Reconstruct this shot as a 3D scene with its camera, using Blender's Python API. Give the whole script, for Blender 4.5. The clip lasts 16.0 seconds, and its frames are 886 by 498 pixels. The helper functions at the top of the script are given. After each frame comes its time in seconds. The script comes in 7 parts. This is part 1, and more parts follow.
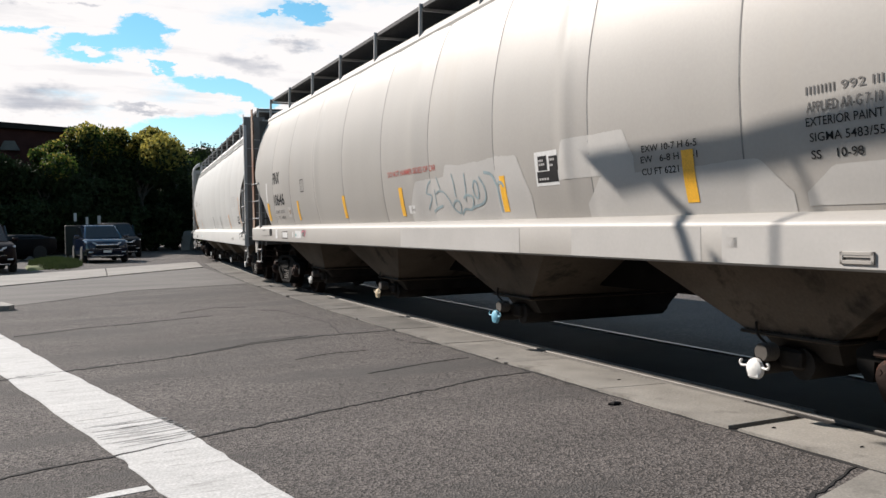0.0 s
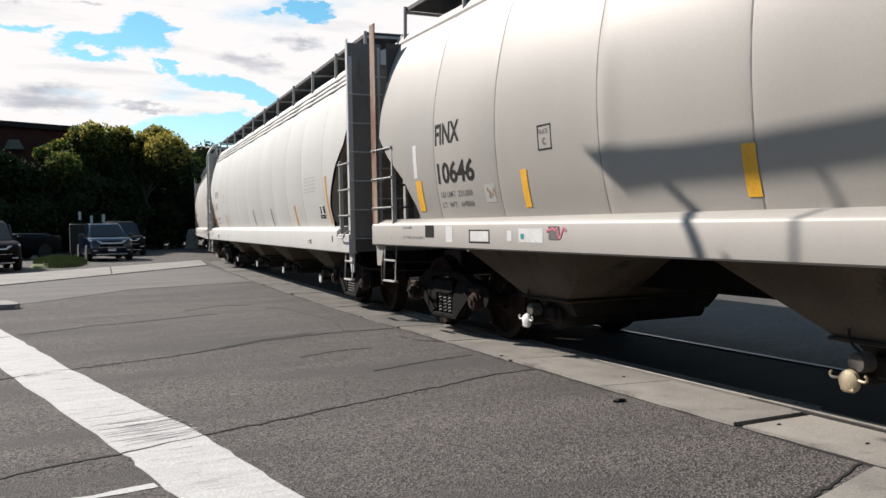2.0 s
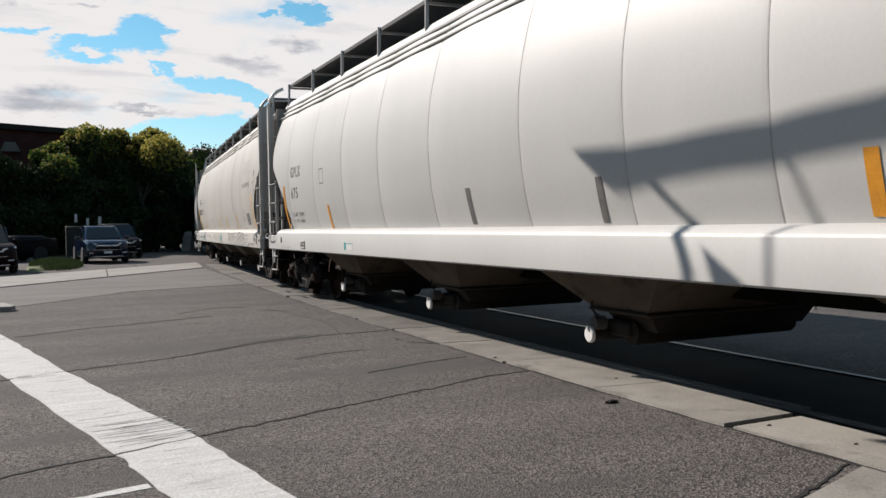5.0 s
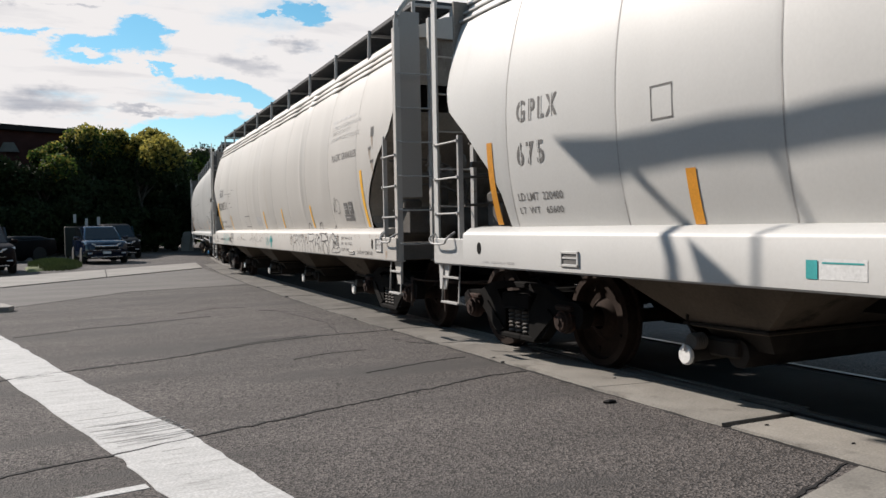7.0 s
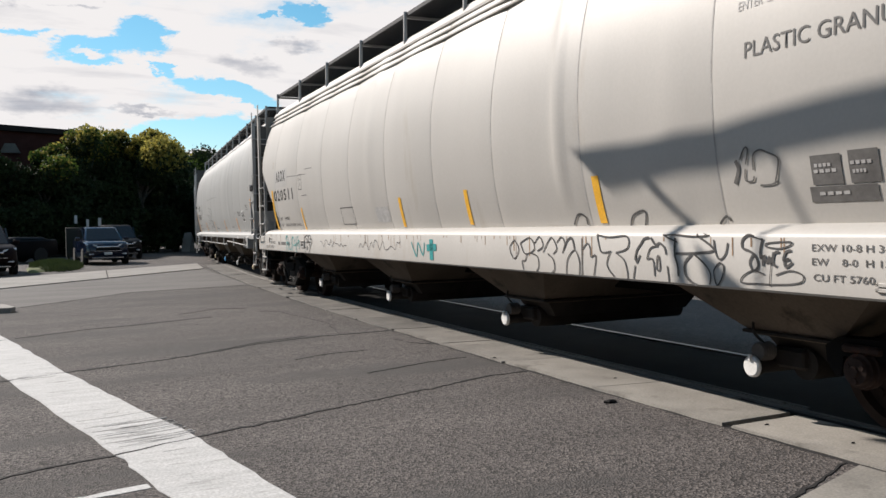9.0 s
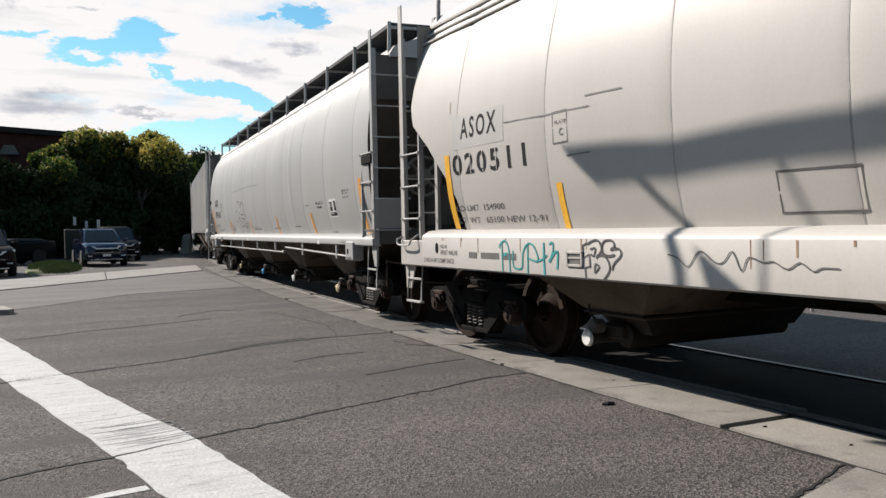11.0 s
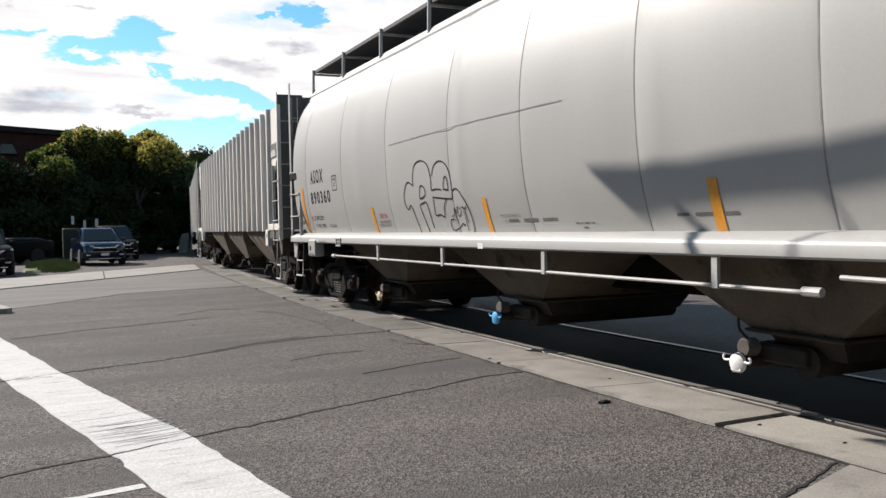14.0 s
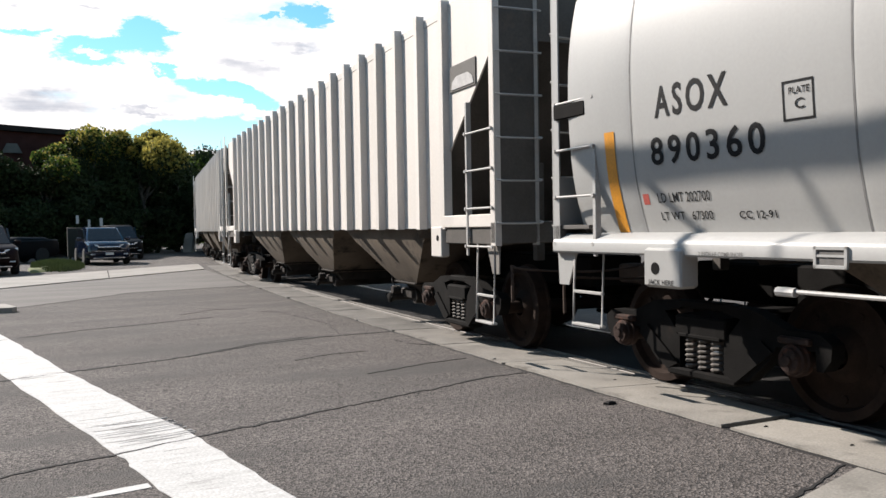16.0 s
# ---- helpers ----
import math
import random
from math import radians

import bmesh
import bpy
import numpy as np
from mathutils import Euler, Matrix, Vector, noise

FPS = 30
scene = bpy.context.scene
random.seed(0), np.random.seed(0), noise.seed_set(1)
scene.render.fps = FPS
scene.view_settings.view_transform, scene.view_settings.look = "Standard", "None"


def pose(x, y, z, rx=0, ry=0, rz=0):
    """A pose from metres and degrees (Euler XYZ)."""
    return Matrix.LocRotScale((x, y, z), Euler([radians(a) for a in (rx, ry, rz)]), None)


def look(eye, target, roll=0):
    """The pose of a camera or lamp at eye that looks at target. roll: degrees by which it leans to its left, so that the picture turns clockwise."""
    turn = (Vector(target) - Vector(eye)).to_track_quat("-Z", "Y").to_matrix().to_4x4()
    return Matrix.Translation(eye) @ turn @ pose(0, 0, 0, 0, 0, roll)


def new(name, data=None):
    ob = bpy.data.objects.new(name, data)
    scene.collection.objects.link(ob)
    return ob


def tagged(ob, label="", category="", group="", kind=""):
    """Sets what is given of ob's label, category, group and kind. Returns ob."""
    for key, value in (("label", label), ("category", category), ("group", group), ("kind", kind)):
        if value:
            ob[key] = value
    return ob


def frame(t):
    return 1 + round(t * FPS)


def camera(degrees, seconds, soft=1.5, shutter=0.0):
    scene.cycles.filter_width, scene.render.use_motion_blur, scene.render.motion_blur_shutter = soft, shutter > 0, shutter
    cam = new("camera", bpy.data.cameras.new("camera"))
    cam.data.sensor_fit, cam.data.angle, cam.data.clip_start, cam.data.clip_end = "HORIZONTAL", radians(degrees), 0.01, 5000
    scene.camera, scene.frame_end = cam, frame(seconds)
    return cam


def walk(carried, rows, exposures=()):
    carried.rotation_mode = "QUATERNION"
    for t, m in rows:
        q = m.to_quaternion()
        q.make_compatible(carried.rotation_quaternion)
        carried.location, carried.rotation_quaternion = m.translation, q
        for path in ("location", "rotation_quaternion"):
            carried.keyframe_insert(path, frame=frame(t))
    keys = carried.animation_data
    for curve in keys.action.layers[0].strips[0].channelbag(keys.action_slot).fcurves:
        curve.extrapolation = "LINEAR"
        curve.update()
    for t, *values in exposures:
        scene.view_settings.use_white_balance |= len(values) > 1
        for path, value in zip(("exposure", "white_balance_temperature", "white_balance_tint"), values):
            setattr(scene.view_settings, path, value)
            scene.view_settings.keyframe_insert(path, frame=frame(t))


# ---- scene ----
# --- camera and its small sway ---
cam = camera(55.5, 16.0, shutter=0.0)
SWAY = [
(0.0, -0.001, 0.055, 26.13, -1.64, -0.89), (0.5, -0.007, 0.052, 26.1, -1.74, -0.99), (1.0, -0.009, 0.05, 26.01, -1.75, -1.01), (1.5, -0.01, 0.057, 25.96, -1.76, -0.99),
(2.0, -0.009, 0.053, 25.87, -1.8, -1.04), (2.5, -0.01, 0.046, 25.83, -1.84, -1.15), (3.0, -0.003, 0.038, 25.84, -1.91, -1.31), (3.5, -0.002, 0.028, 25.92, -1.87, -1.24),
(4.0, 0.0, 0.018, 25.99, -1.78, -1.14), (6.5, 0.0, -0.001, 26.12, -1.58, -1.02), (7.0, 0.006, -0.002, 26.14, -1.64, -1.09), (7.5, 0.016, -0.002, 26.09, -1.64, -1.17),
(8.0, 0.015, 0.002, 26.08, -1.66, -1.28), (8.5, 0.011, -0.005, 26.03, -1.63, -1.24), (9.0, 0.002, -0.016, 26.08, -1.61, -1.16), (11.5, -0.001, -0.025, 26.2, -1.45, -1.07),
(12.0, -0.007, -0.028, 26.27, -1.48, -1.02), (12.5, -0.005, -0.033, 26.27, -1.53, -1.06), (13.0, 0.004, -0.037, 26.24, -1.53, -1.13), (13.5, 0.004, -0.046, 26.26, -1.51, -1.07),
(14.0, 0.006, -0.051, 26.25, -1.54, -1.12), (14.5, 0.002, -0.043, 26.2, -1.5, -1.04), (15.0, 0.001, -0.041, 26.13, -1.48, -1.03), (15.5, 0.001, -0.039, 26.06, -1.5, -0.97),
(16.0, -0.0, -0.034, 26.0, -1.52, -0.98)]
EYE_Z = 1.4
walk(cam, [(t, pose(x, y, EYE_Z, 90 + pit, 0, -yaw) @ pose(0, 0, 0, 0, 0, rol)) for t, x, y, yaw, pit, rol in SWAY],
     [(t, e + 0.24, 6650, 13) for t, e in ((0.0, 0.30), (3.5, 0.24), (4.2, 0.10), (6.5, 0.05), (8.0, 0.26), (9.0, 0.13), (11.5, 0.31), (12.5, 0.40), (14.0, 0.39), (16.0, 0.58))])

# --- the curve of the track, and the train's run on it ---
BEND, BEND_FROM, CENTRE, RAIL_Z = 0.00354, 0.5, 5.68, 0.0
SPEED, GAIN = 4.439, 0.0214


def on_track(s, off=0.0, z=0.0):
    """A pose on the track at arc length s: local y runs along the track, local x to its far side."""
    a = BEND * max(0.0, s - BEND_FROM)
    x, y = ((1 - math.cos(a)) / BEND, BEND_FROM + math.sin(a) / BEND) if a > 0 else (0.0, s)
    d = CENTRE + off
    return pose(x + d * math.cos(a), y - d * math.sin(a), z, 0, 0, -math.degrees(a))


def run(t):
    return SPEED * (t - 8) + 0.5 * GAIN * (t - 8) ** 2


# --- light ---
SUN_TRAVEL = Vector((0.75, -1.18, -1.0)).normalized()
world = bpy.data.worlds.new("sky")
scene.world = world
world.use_nodes = True
wt = world.node_tree
wt.nodes.clear()
SUN_UP = math.asin(-SUN_TRAVEL.z)
SUN_TURN = math.atan2(-SUN_TRAVEL.x, -SUN_TRAVEL.y)


def sky_nodes():
    n, l = wt.nodes, wt.links
    sky = n.new("ShaderNodeTexSky")
    sky.sky_type, sky.sun_disc = "NISHITA", False
    sky.sun_elevation, sky.sun_rotation = SUN_UP, SUN_TURN
    sky.air_density, sky.dust_density, sky.ozone_density = 1.0, 0.2, 3.0
    co = n.new("ShaderNodeTexCoord")
    sep = n.new("ShaderNodeSeparateXYZ")
    l.new(co.outputs["Generated"], sep.inputs[0])
    zz = n.new("ShaderNodeMath"); zz.operation = "ADD"; zz.inputs[1].default_value = 0.16
    mx = n.new("ShaderNodeMath"); mx.operation = "MAXIMUM"; mx.inputs[1].default_value = 0.05
    l.new(sep.outputs["Z"], zz.inputs[0]); l.new(zz.outputs[0], mx.inputs[0])
    dv = n.new("ShaderNodeVectorMath"); dv.operation = "DIVIDE"
    cmb = n.new("ShaderNodeCombineXYZ")
    for i in range(3):
        l.new(mx.outputs[0], cmb.inputs[i])
    l.new(co.outputs["Generated"], dv.inputs[0]); l.new(cmb.outputs[0], dv.inputs[1])
    mp = n.new("ShaderNodeMapping")
    mp.inputs["Location"].default_value = (5.3, 0.4, 0.0)
    mp.inputs["Scale"].default_value = (1.0, 1.0, 0.0)
    l.new(dv.outputs[0], mp.inputs[0])
    no = n.new("ShaderNodeTexNoise")
    no.inputs["Scale"].default_value, no.inputs["Detail"].default_value, no.inputs["Roughness"].default_value = 2.1, 12, 0.64
    l.new(mp.outputs[0], no.inputs["Vector"])
    # azimuth and elevation, ruffled by a fine noise, to lay out gaps and shaded bellies in the bank of cloud
    az = n.new("ShaderNodeMath"); az.operation = "ARCTAN2"
    l.new(sep.outputs["X"], az.inputs[0]); l.new(sep.outputs["Y"], az.inputs[1])
    el = n.new("ShaderNodeMath"); el.operation = "ARCSINE"
    l.new(sep.outputs["Z"], el.inputs[0])
    ae = n.new("ShaderNodeCombineXYZ")
    l.new(az.outputs[0], ae.inputs[0]); l.new(el.outputs[0], ae.inputs[1])
    stretch = n.new("ShaderNodeMapping")
    stretch.inputs["Scale"].default_value = (1.0, 2.2, 1.0)
    l.new(ae.outputs[0], stretch.inputs[0])

    def ruffle(scale, amount, roughness):
        wob = n.new("ShaderNodeTexNoise")
        wob.inputs["Scale"].default_value, wob.inputs["Detail"].default_value, wob.inputs["Roughness"].default_value = scale, 8, roughness
        l.new(stretch.outputs[0], wob.inputs["Vector"])
        mid = n.new("ShaderNodeVectorMath"); mid.operation = "SUBTRACT"; mid.inputs[1].default_value = (0.5, 0.5, 0.5)
        l.new(wob.outputs["Color"], mid.inputs[0])
        w2 = n.new("ShaderNodeVectorMath"); w2.operation = "MULTIPLY_ADD"
        w2.inputs[1].default_value = (amount, amount * 0.5, 0.0)
        l.new(mid.outputs[0], w2.inputs[0]); l.new(ae.outputs[0], w2.inputs[2])
        return w2.outputs[0]
    edge = ruffle(20.0, 0.085, 0.68)
    soft_edge = ruffle(26.0, 0.09, 0.6)

    def oval(way, place, size, turn, gain, total, inner=0.45):
        m = n.new("ShaderNodeMapping"); m.vector_type = "TEXTURE"
        m.inputs["Location"].default_value = (place[0], place[1], 0)
        m.inputs["Rotation"].default_value = (0, 0, radians(turn))
        m.inputs["Scale"].default_value = (size[0], size[1], 1.0)
        l.new(way, m.inputs[0])
        d = n.new("ShaderNodeVectorMath"); d.operation = "LENGTH"
        l.new(m.outputs[0], d.inputs[0])
        r = n.new("ShaderNodeMapRange"); r.interpolation_type = "SMOOTHSTEP"
        r.inputs["From Min"].default_value, r.inputs["From Max"].default_value = 1.35, inner
        r.inputs["To Max"].default_value = gain
        l.new(d.outputs["Value"], r.inputs[0])
        add = n.new("ShaderNodeMath"); add.operation = "ADD"
        l.new(total, add.inputs[0]); l.new(r.outputs[0], add.inputs[1])
        return add.outputs[0]
    total = no.outputs[0]
    total = oval(ae.outputs[0], (0.20, 0.16), (0.75, 0.30), 0, 0.30, total)
    for place, size, turn, gain in (((0.118, 0.214), (0.034, 0.019), -4, -0.75), ((0.062, 0.200), (0.042, 0.012), 6, -0.60), ((0.070, 0.187), (0.030, 0.006), 8, -0.45),
                                    ((0.004, 0.212), (0.030, 0.004), 3, -0.35), ((0.062, 0.194), (0.021, 0.004), 0, 0.45), ((0.136, 0.181), (0.018, 0.007), -18, -0.65),
                                    ((0.208, 0.157), (0.052, 0.011), -12, -0.8), ((0.246, 0.143), (0.020, 0.006), -8, -0.5), ((0.185, 0.110), (0.095, 0.018), 2, -0.95),
                                    ((0.300, 0.246), (0.024, 0.012), -20, -0.7), ((0.260, 0.242), (0.012, 0.004), 0, -0.55)):
        total = oval(edge, place, size, turn, gain, total)
    ramp = n.new("ShaderNodeValToRGB")
    ramp.color_ramp.elements[0].position, ramp.color_ramp.elements[1].position = 0.42, 0.78
    ramp.color_ramp.interpolation = "EASE"
    l.new(total, ramp.inputs[0])
    belly = n.new("ShaderNodeMath"); belly.operation = "MULTIPLY"; belly.inputs[1].default_value = 0.55
    sn = n.new("ShaderNodeTexNoise")
    sn.inputs["Scale"].default_value, sn.inputs["Detail"].default_value, sn.inputs["Roughness"].default_value = 2.6, 7, 0.55
    mp2 = n.new("ShaderNodeMapping")
    mp2.inputs["Location"].default_value, mp2.inputs["Scale"].default_value = (7.3, 2.2, 0.0), (1.0, 2.4, 0.0)
    l.new(dv.outputs[0], mp2.inputs[0]); l.new(mp2.outputs[0], sn.inputs["Vector"])
    l.new(sn.outputs[0], belly.inputs[0])
    under = belly.outputs[0]
    for place, size, turn in (((0.230, 0.187), (0.040, 0.015), -10), ((0.292, 0.211), (0.028, 0.009), 0), ((0.010, 0.138), (0.070, 0.017), 0),
                              ((0.058, 0.243), (0.028, 0.004), 0), ((0.118, 0.134), (0.044, 0.004), -3), ((-0.02, 0.245), (0.03, 0.008), 0)):
        under = oval(soft_edge, place, size, turn, 0.26, under, 0.1)
    shade = n.new("ShaderNodeValToRGB")
    shade.color_ramp.elements[0].position, shade.color_ramp.elements[0].color = 0.30, (1.18, 1.18, 1.18, 1)
    shade.color_ramp.elements[1].position, shade.color_ramp.elements[1].color = 0.58, (0.58, 0.62, 0.70, 1)
    l.new(under, shade.inputs[0])
    bg1, bg2 = n.new("ShaderNodeBackground"), n.new("ShaderNodeBackground")
    bg1.inputs["Strength"].default_value, bg2.inputs["Strength"].default_value = SKY, CLOUD
    tint = n.new("ShaderNodeHueSaturation")
    tint.inputs["Hue"].default_value, tint.inputs["Saturation"].default_value, tint.inputs["Value"].default_value = 0.475, 1.25, 1.2
    l.new(sky.outputs[0], tint.inputs["Color"]); l.new(tint.outputs[0], bg1.inputs[0]); l.new(shade.outputs[0], bg2.inputs[0])
    mix = n.new("ShaderNodeMixShader")
    l.new(ramp.outputs[0], mix.inputs[0]); l.new(bg1.outputs[0], mix.inputs[1]); l.new(bg2.outputs[0], mix.inputs[2])
    out = n.new("ShaderNodeOutputWorld")
    l.new(mix.outputs[0], out.inputs[0])


SKY, CLOUD = 0.082, 0.575
sky_nodes()
sun = new("sun", bpy.data.lights.new("sun", "SUN"))
sun.data.energy, sun.data.angle, sun.data.color = 5.0, radians(0.53), (1.0, 0.94, 0.86)
sun.matrix_world = look((0, 0, 30), Vector((0, 0, 30)) + SUN_TRAVEL)


# --- materials ---
def mat(name, base, rough=0.6, metal=0.0, var=0.25, scale=3.0, fine=60.0, bump=0.15, stain=None, stain_scale=1.2, stain_at=0.62, stretch=(1, 1, 1), spec=0.5, objvar=0.0, fine_var=0.12, bump_d=0.004, grain=0.0):
    m = bpy.data.materials.new(name)
    m.use_nodes = True
    n, l = m.node_tree.nodes, m.node_tree.links
    b = n["Principled BSDF"]
    b.inputs["Roughness"].default_value, b.inputs["Metallic"].default_value = rough, metal
    b.inputs["Specular IOR Level"].default_value = spec
    co = n.new("ShaderNodeTexCoord")
    mp = n.new("ShaderNodeMapping")
    mp.inputs["Scale"].default_value = stretch
    l.new(co.outputs["Object"], mp.inputs[0])
    big = n.new("ShaderNodeTexNoise")
    big.inputs["Scale"].default_value, big.inputs["Detail"].default_value = scale, 5
    small = n.new("ShaderNodeTexNoise")
    small.inputs["Scale"].default_value, small.inputs["Detail"].default_value = fine, 3
    l.new(mp.outputs[0], big.inputs["Vector"]); l.new(co.outputs["Object"], small.inputs["Vector"])
    f1 = n.new("ShaderNodeMapRange")
    f1.inputs["From Min"].default_value, f1.inputs["From Max"].default_value = 0.3, 0.7
    f1.inputs["To Min"].default_value, f1.inputs["To Max"].default_value = 1 - var, 1 + var * 0.6
    l.new(big.outputs[0], f1.inputs[0])
    f2 = n.new("ShaderNodeMapRange")
    f2.inputs["From Min"].default_value, f2.inputs["From Max"].default_value = 0.25, 0.75
    f2.inputs["To Min"].default_value, f2.inputs["To Max"].default_value = 1 - fine_var, 1 + fine_var
    l.new(small.outputs[0], f2.inputs[0])
    mul = n.new("ShaderNodeMath"); mul.operation = "MULTIPLY"
    l.new(f1.outputs[0], mul.inputs[0]); l.new(f2.outputs[0], mul.inputs[1])
    last = mul.outputs[0]
    if grain:
        vo = n.new("ShaderNodeTexVoronoi")
        vo.inputs["Scale"].default_value = grain
        l.new(co.outputs["Object"], vo.inputs["Vector"])
        bw = n.new("ShaderNodeRGBToBW")
        l.new(vo.outputs["Color"], bw.inputs[0])
        g1 = n.new("ShaderNodeMapRange")
        g1.inputs["From Min"].default_value, g1.inputs["From Max"].default_value = 0.25, 0.75
        g1.inputs["To Min"].default_value, g1.inputs["To Max"].default_value = 0.34, 1.66
        l.new(bw.outputs[0], g1.inputs[0])
        m4 = n.new("ShaderNodeMath"); m4.operation = "MULTIPLY"
        l.new(last, m4.inputs[0]); l.new(g1.outputs[0], m4.inputs[1])
        last = m4.outputs[0]
    if objvar:
        oi = n.new("ShaderNodeObjectInfo")
        f3 = n.new("ShaderNodeMapRange")
        f3.inputs["To Min"].default_value, f3.inputs["To Max"].default_value = 1 - objvar, 1 + objvar
        l.new(oi.outputs["Random"], f3.inputs[0])
        m3 = n.new("ShaderNodeMath"); m3.operation = "MULTIPLY"
        l.new(last, m3.inputs[0]); l.new(f3.outputs[0], m3.inputs[1])
        last = m3.outputs[0]
    vm = n.new("ShaderNodeVectorMath"); vm.operation = "SCALE"
    vm.inputs[0].default_value = base
    l.new(last, vm.inputs["Scale"])
    col = vm.outputs[0]
    if stain:
        st = n.new("ShaderNodeTexNoise")
        st.inputs["Scale"].default_value, st.inputs["Detail"].default_value, st.inputs["Roughness"].default_value = stain_scale, 7, 0.65
        l.new(mp.outputs[0], st.inputs["Vector"])
        rp = n.new("ShaderNodeMapRange")
        rp.inputs["From Min"].default_value, rp.inputs["From Max"].default_value = stain_at, stain_at + 0.12
        l.new(st.outputs[0], rp.inputs[0])
        mx = n.new("ShaderNodeMix"); mx.data_type = "RGBA"
        l.new(rp.outputs[0], mx.inputs["Factor"]); l.new(col, mx.inputs["A"])
        mx.inputs["B"].default_value = (*stain, 1)
        col = mx.outputs["Result"]
    l.new(col, b.inputs["Base Color"])
    if bump:
        bp = n.new("ShaderNodeBump")
        bp.inputs["Strength"].default_value, bp.inputs["Distance"].default_value = bump, bump_d
        l.new(vo.outputs["Distance"] if grain else small.outputs[0], bp.inputs["Height"])
        l.new(bp.outputs[0], b.inputs["Normal"])
    return m


def leaf(name, base, thin=0.45):
    """Thin leaves: they scatter light and let some through."""
    m = mat(name, base, 0.7, var=0.45, scale=0.5, fine=9, bump=0, fine_var=0.35, spec=0.15)
    n, l = m.node_tree.nodes, m.node_tree.links
    b, out = n["Principled BSDF"], n["Material Output"]
    t = n.new("ShaderNodeBsdfTranslucent")
    l.new(b.inputs["Base Color"].links[0].from_socket, t.inputs["Color"])
    x = n.new("ShaderNodeMixShader")
    x.inputs[0].default_value = thin
    l.new(b.outputs[0], x.inputs[1]); l.new(t.outputs[0], x.inputs[2]); l.new(x.outputs[0], out.inputs["Surface"])
    return m


M_ASPHALT = mat("worn asphalt", (0.083, 0.0725, 0.0675), 0.92, var=0.24, scale=0.7, fine=70, bump=0.7, fine_var=0.35, bump_d=0.012, stain=(0.058, 0.053, 0.050), stain_scale=0.5, stain_at=0.50, stretch=(0.4, 1.5, 1), grain=74)
M_ROADFAR = mat("grey asphalt", (0.20, 0.195, 0.19), 0.9, var=0.2, scale=0.3, fine=30, bump=0.4)
M_CONC = mat("weathered concrete", (0.235, 0.22, 0.196), 0.85, var=0.22, scale=2.2, fine=70, bump=0.5, fine_var=0.22, stain=(0.13, 0.12, 0.105), stain_scale=1.8, stain_at=0.56, objvar=0.08)
M_CONCMID = mat("dirty concrete", (0.185, 0.173, 0.155), 0.85, var=0.25, scale=2.2, fine=70, bump=0.5, fine_var=0.22, stain=(0.10, 0.093, 0.083), stain_scale=1.8, stain_at=0.54, objvar=0.08)
M_CONCOLD = mat("blackened old concrete", (0.130, 0.122, 0.110), 0.85, var=0.28, scale=1.8, fine=70, bump=0.5, fine_var=0.22, stain=(0.075, 0.070, 0.064), stain_scale=1.5, stain_at=0.52, objvar=0.10)
M_PATCH = mat("bleached asphalt", (0.118, 0.109, 0.101), 0.92, var=0.2, scale=0.8, fine=60, bump=0.5, fine_var=0.3, stain=(0.090, 0.083, 0.078), stain_scale=0.6, stain_at=0.52, stretch=(0.4, 1.5, 1))
M_CONCFAR = mat("pale concrete", (0.24, 0.225, 0.205), 0.9, var=0.18, scale=0.9, fine=20, bump=0.2, objvar=0.06, fine_var=0.15)
M_TAR = mat("crack filler", (0.012, 0.011, 0.011), 0.9, var=0.4, scale=8, fine=120, bump=0.3)
M_PAINT = mat("worn road paint", (0.46, 0.455, 0.445), 0.8, var=0.12, scale=3, fine=60, bump=0.5, stain=(0.27, 0.262, 0.252), stain_scale=5.0, stain_at=0.565, stretch=(0.6, 3, 1), fine_var=0.25)
M_TARFAINT = mat("faint crack", (0.024, 0.022, 0.021), 0.9, var=0.4, scale=8, fine=120, bump=0.3)
M_RAIL = mat("dull rail steel", (0.12, 0.11, 0.10), 0.6, 0.2, var=0.3, scale=4, fine=60, bump=0.1)
# Bed asphalt with the shade under the train put into its base colour.
M_BED = mat("shade-darkened track asphalt", (0.020, 0.0185, 0.0185), 0.9, var=0.3, scale=2, fine=70, bump=0.5, fine_var=0.4, spec=0.2)
M_RUST = mat("rusty steel", (0.045, 0.028, 0.02), 0.9, 0.0, var=0.4, scale=6, fine=70, bump=0.4, stain=(0.09, 0.04, 0.022), stain_scale=4)
# Running gear and wheel bases taken near black to carry the under-car shade.
M_BLACK = mat("grimy steel blackened for shade", (0.0075, 0.007, 0.0067), 0.85, 0.0, var=0.4, scale=5, fine=60, bump=0.3, stain=(0.016, 0.011, 0.009), stain_scale=5, spec=0.1)
M_WHEEL = mat("rusty wheel steel", (0.030, 0.020, 0.016), 0.85, 0.0, var=0.35, scale=5, fine=50, bump=0.2, spec=0.15, stain=(0.014, 0.010, 0.009), stain_scale=3.0, stain_at=0.55)
M_FILLER = mat("weathered rail filler", (0.17, 0.16, 0.145), 0.85, var=0.35, scale=3, fine=50, bump=0.4, fine_var=0.3, stretch=(6, 0.6, 1))
M_POLISH = mat("polished rail head", (0.20, 0.195, 0.19), 0.4, 0.7, var=0.1, scale=4, fine=60, bump=0.05)
M_BEARING = mat("greasy rusted bearing", (0.034, 0.021, 0.017), 0.8, var=0.5, scale=9, fine=60, bump=0.4, stain=(0.10, 0.035, 0.02), stain_scale=5, stain_at=0.56, spec=0.2)
M_SPRING = mat("dusty spring steel", (0.075, 0.066, 0.058), 0.75, 0.0, var=0.3, scale=9, fine=70, bump=0.2)
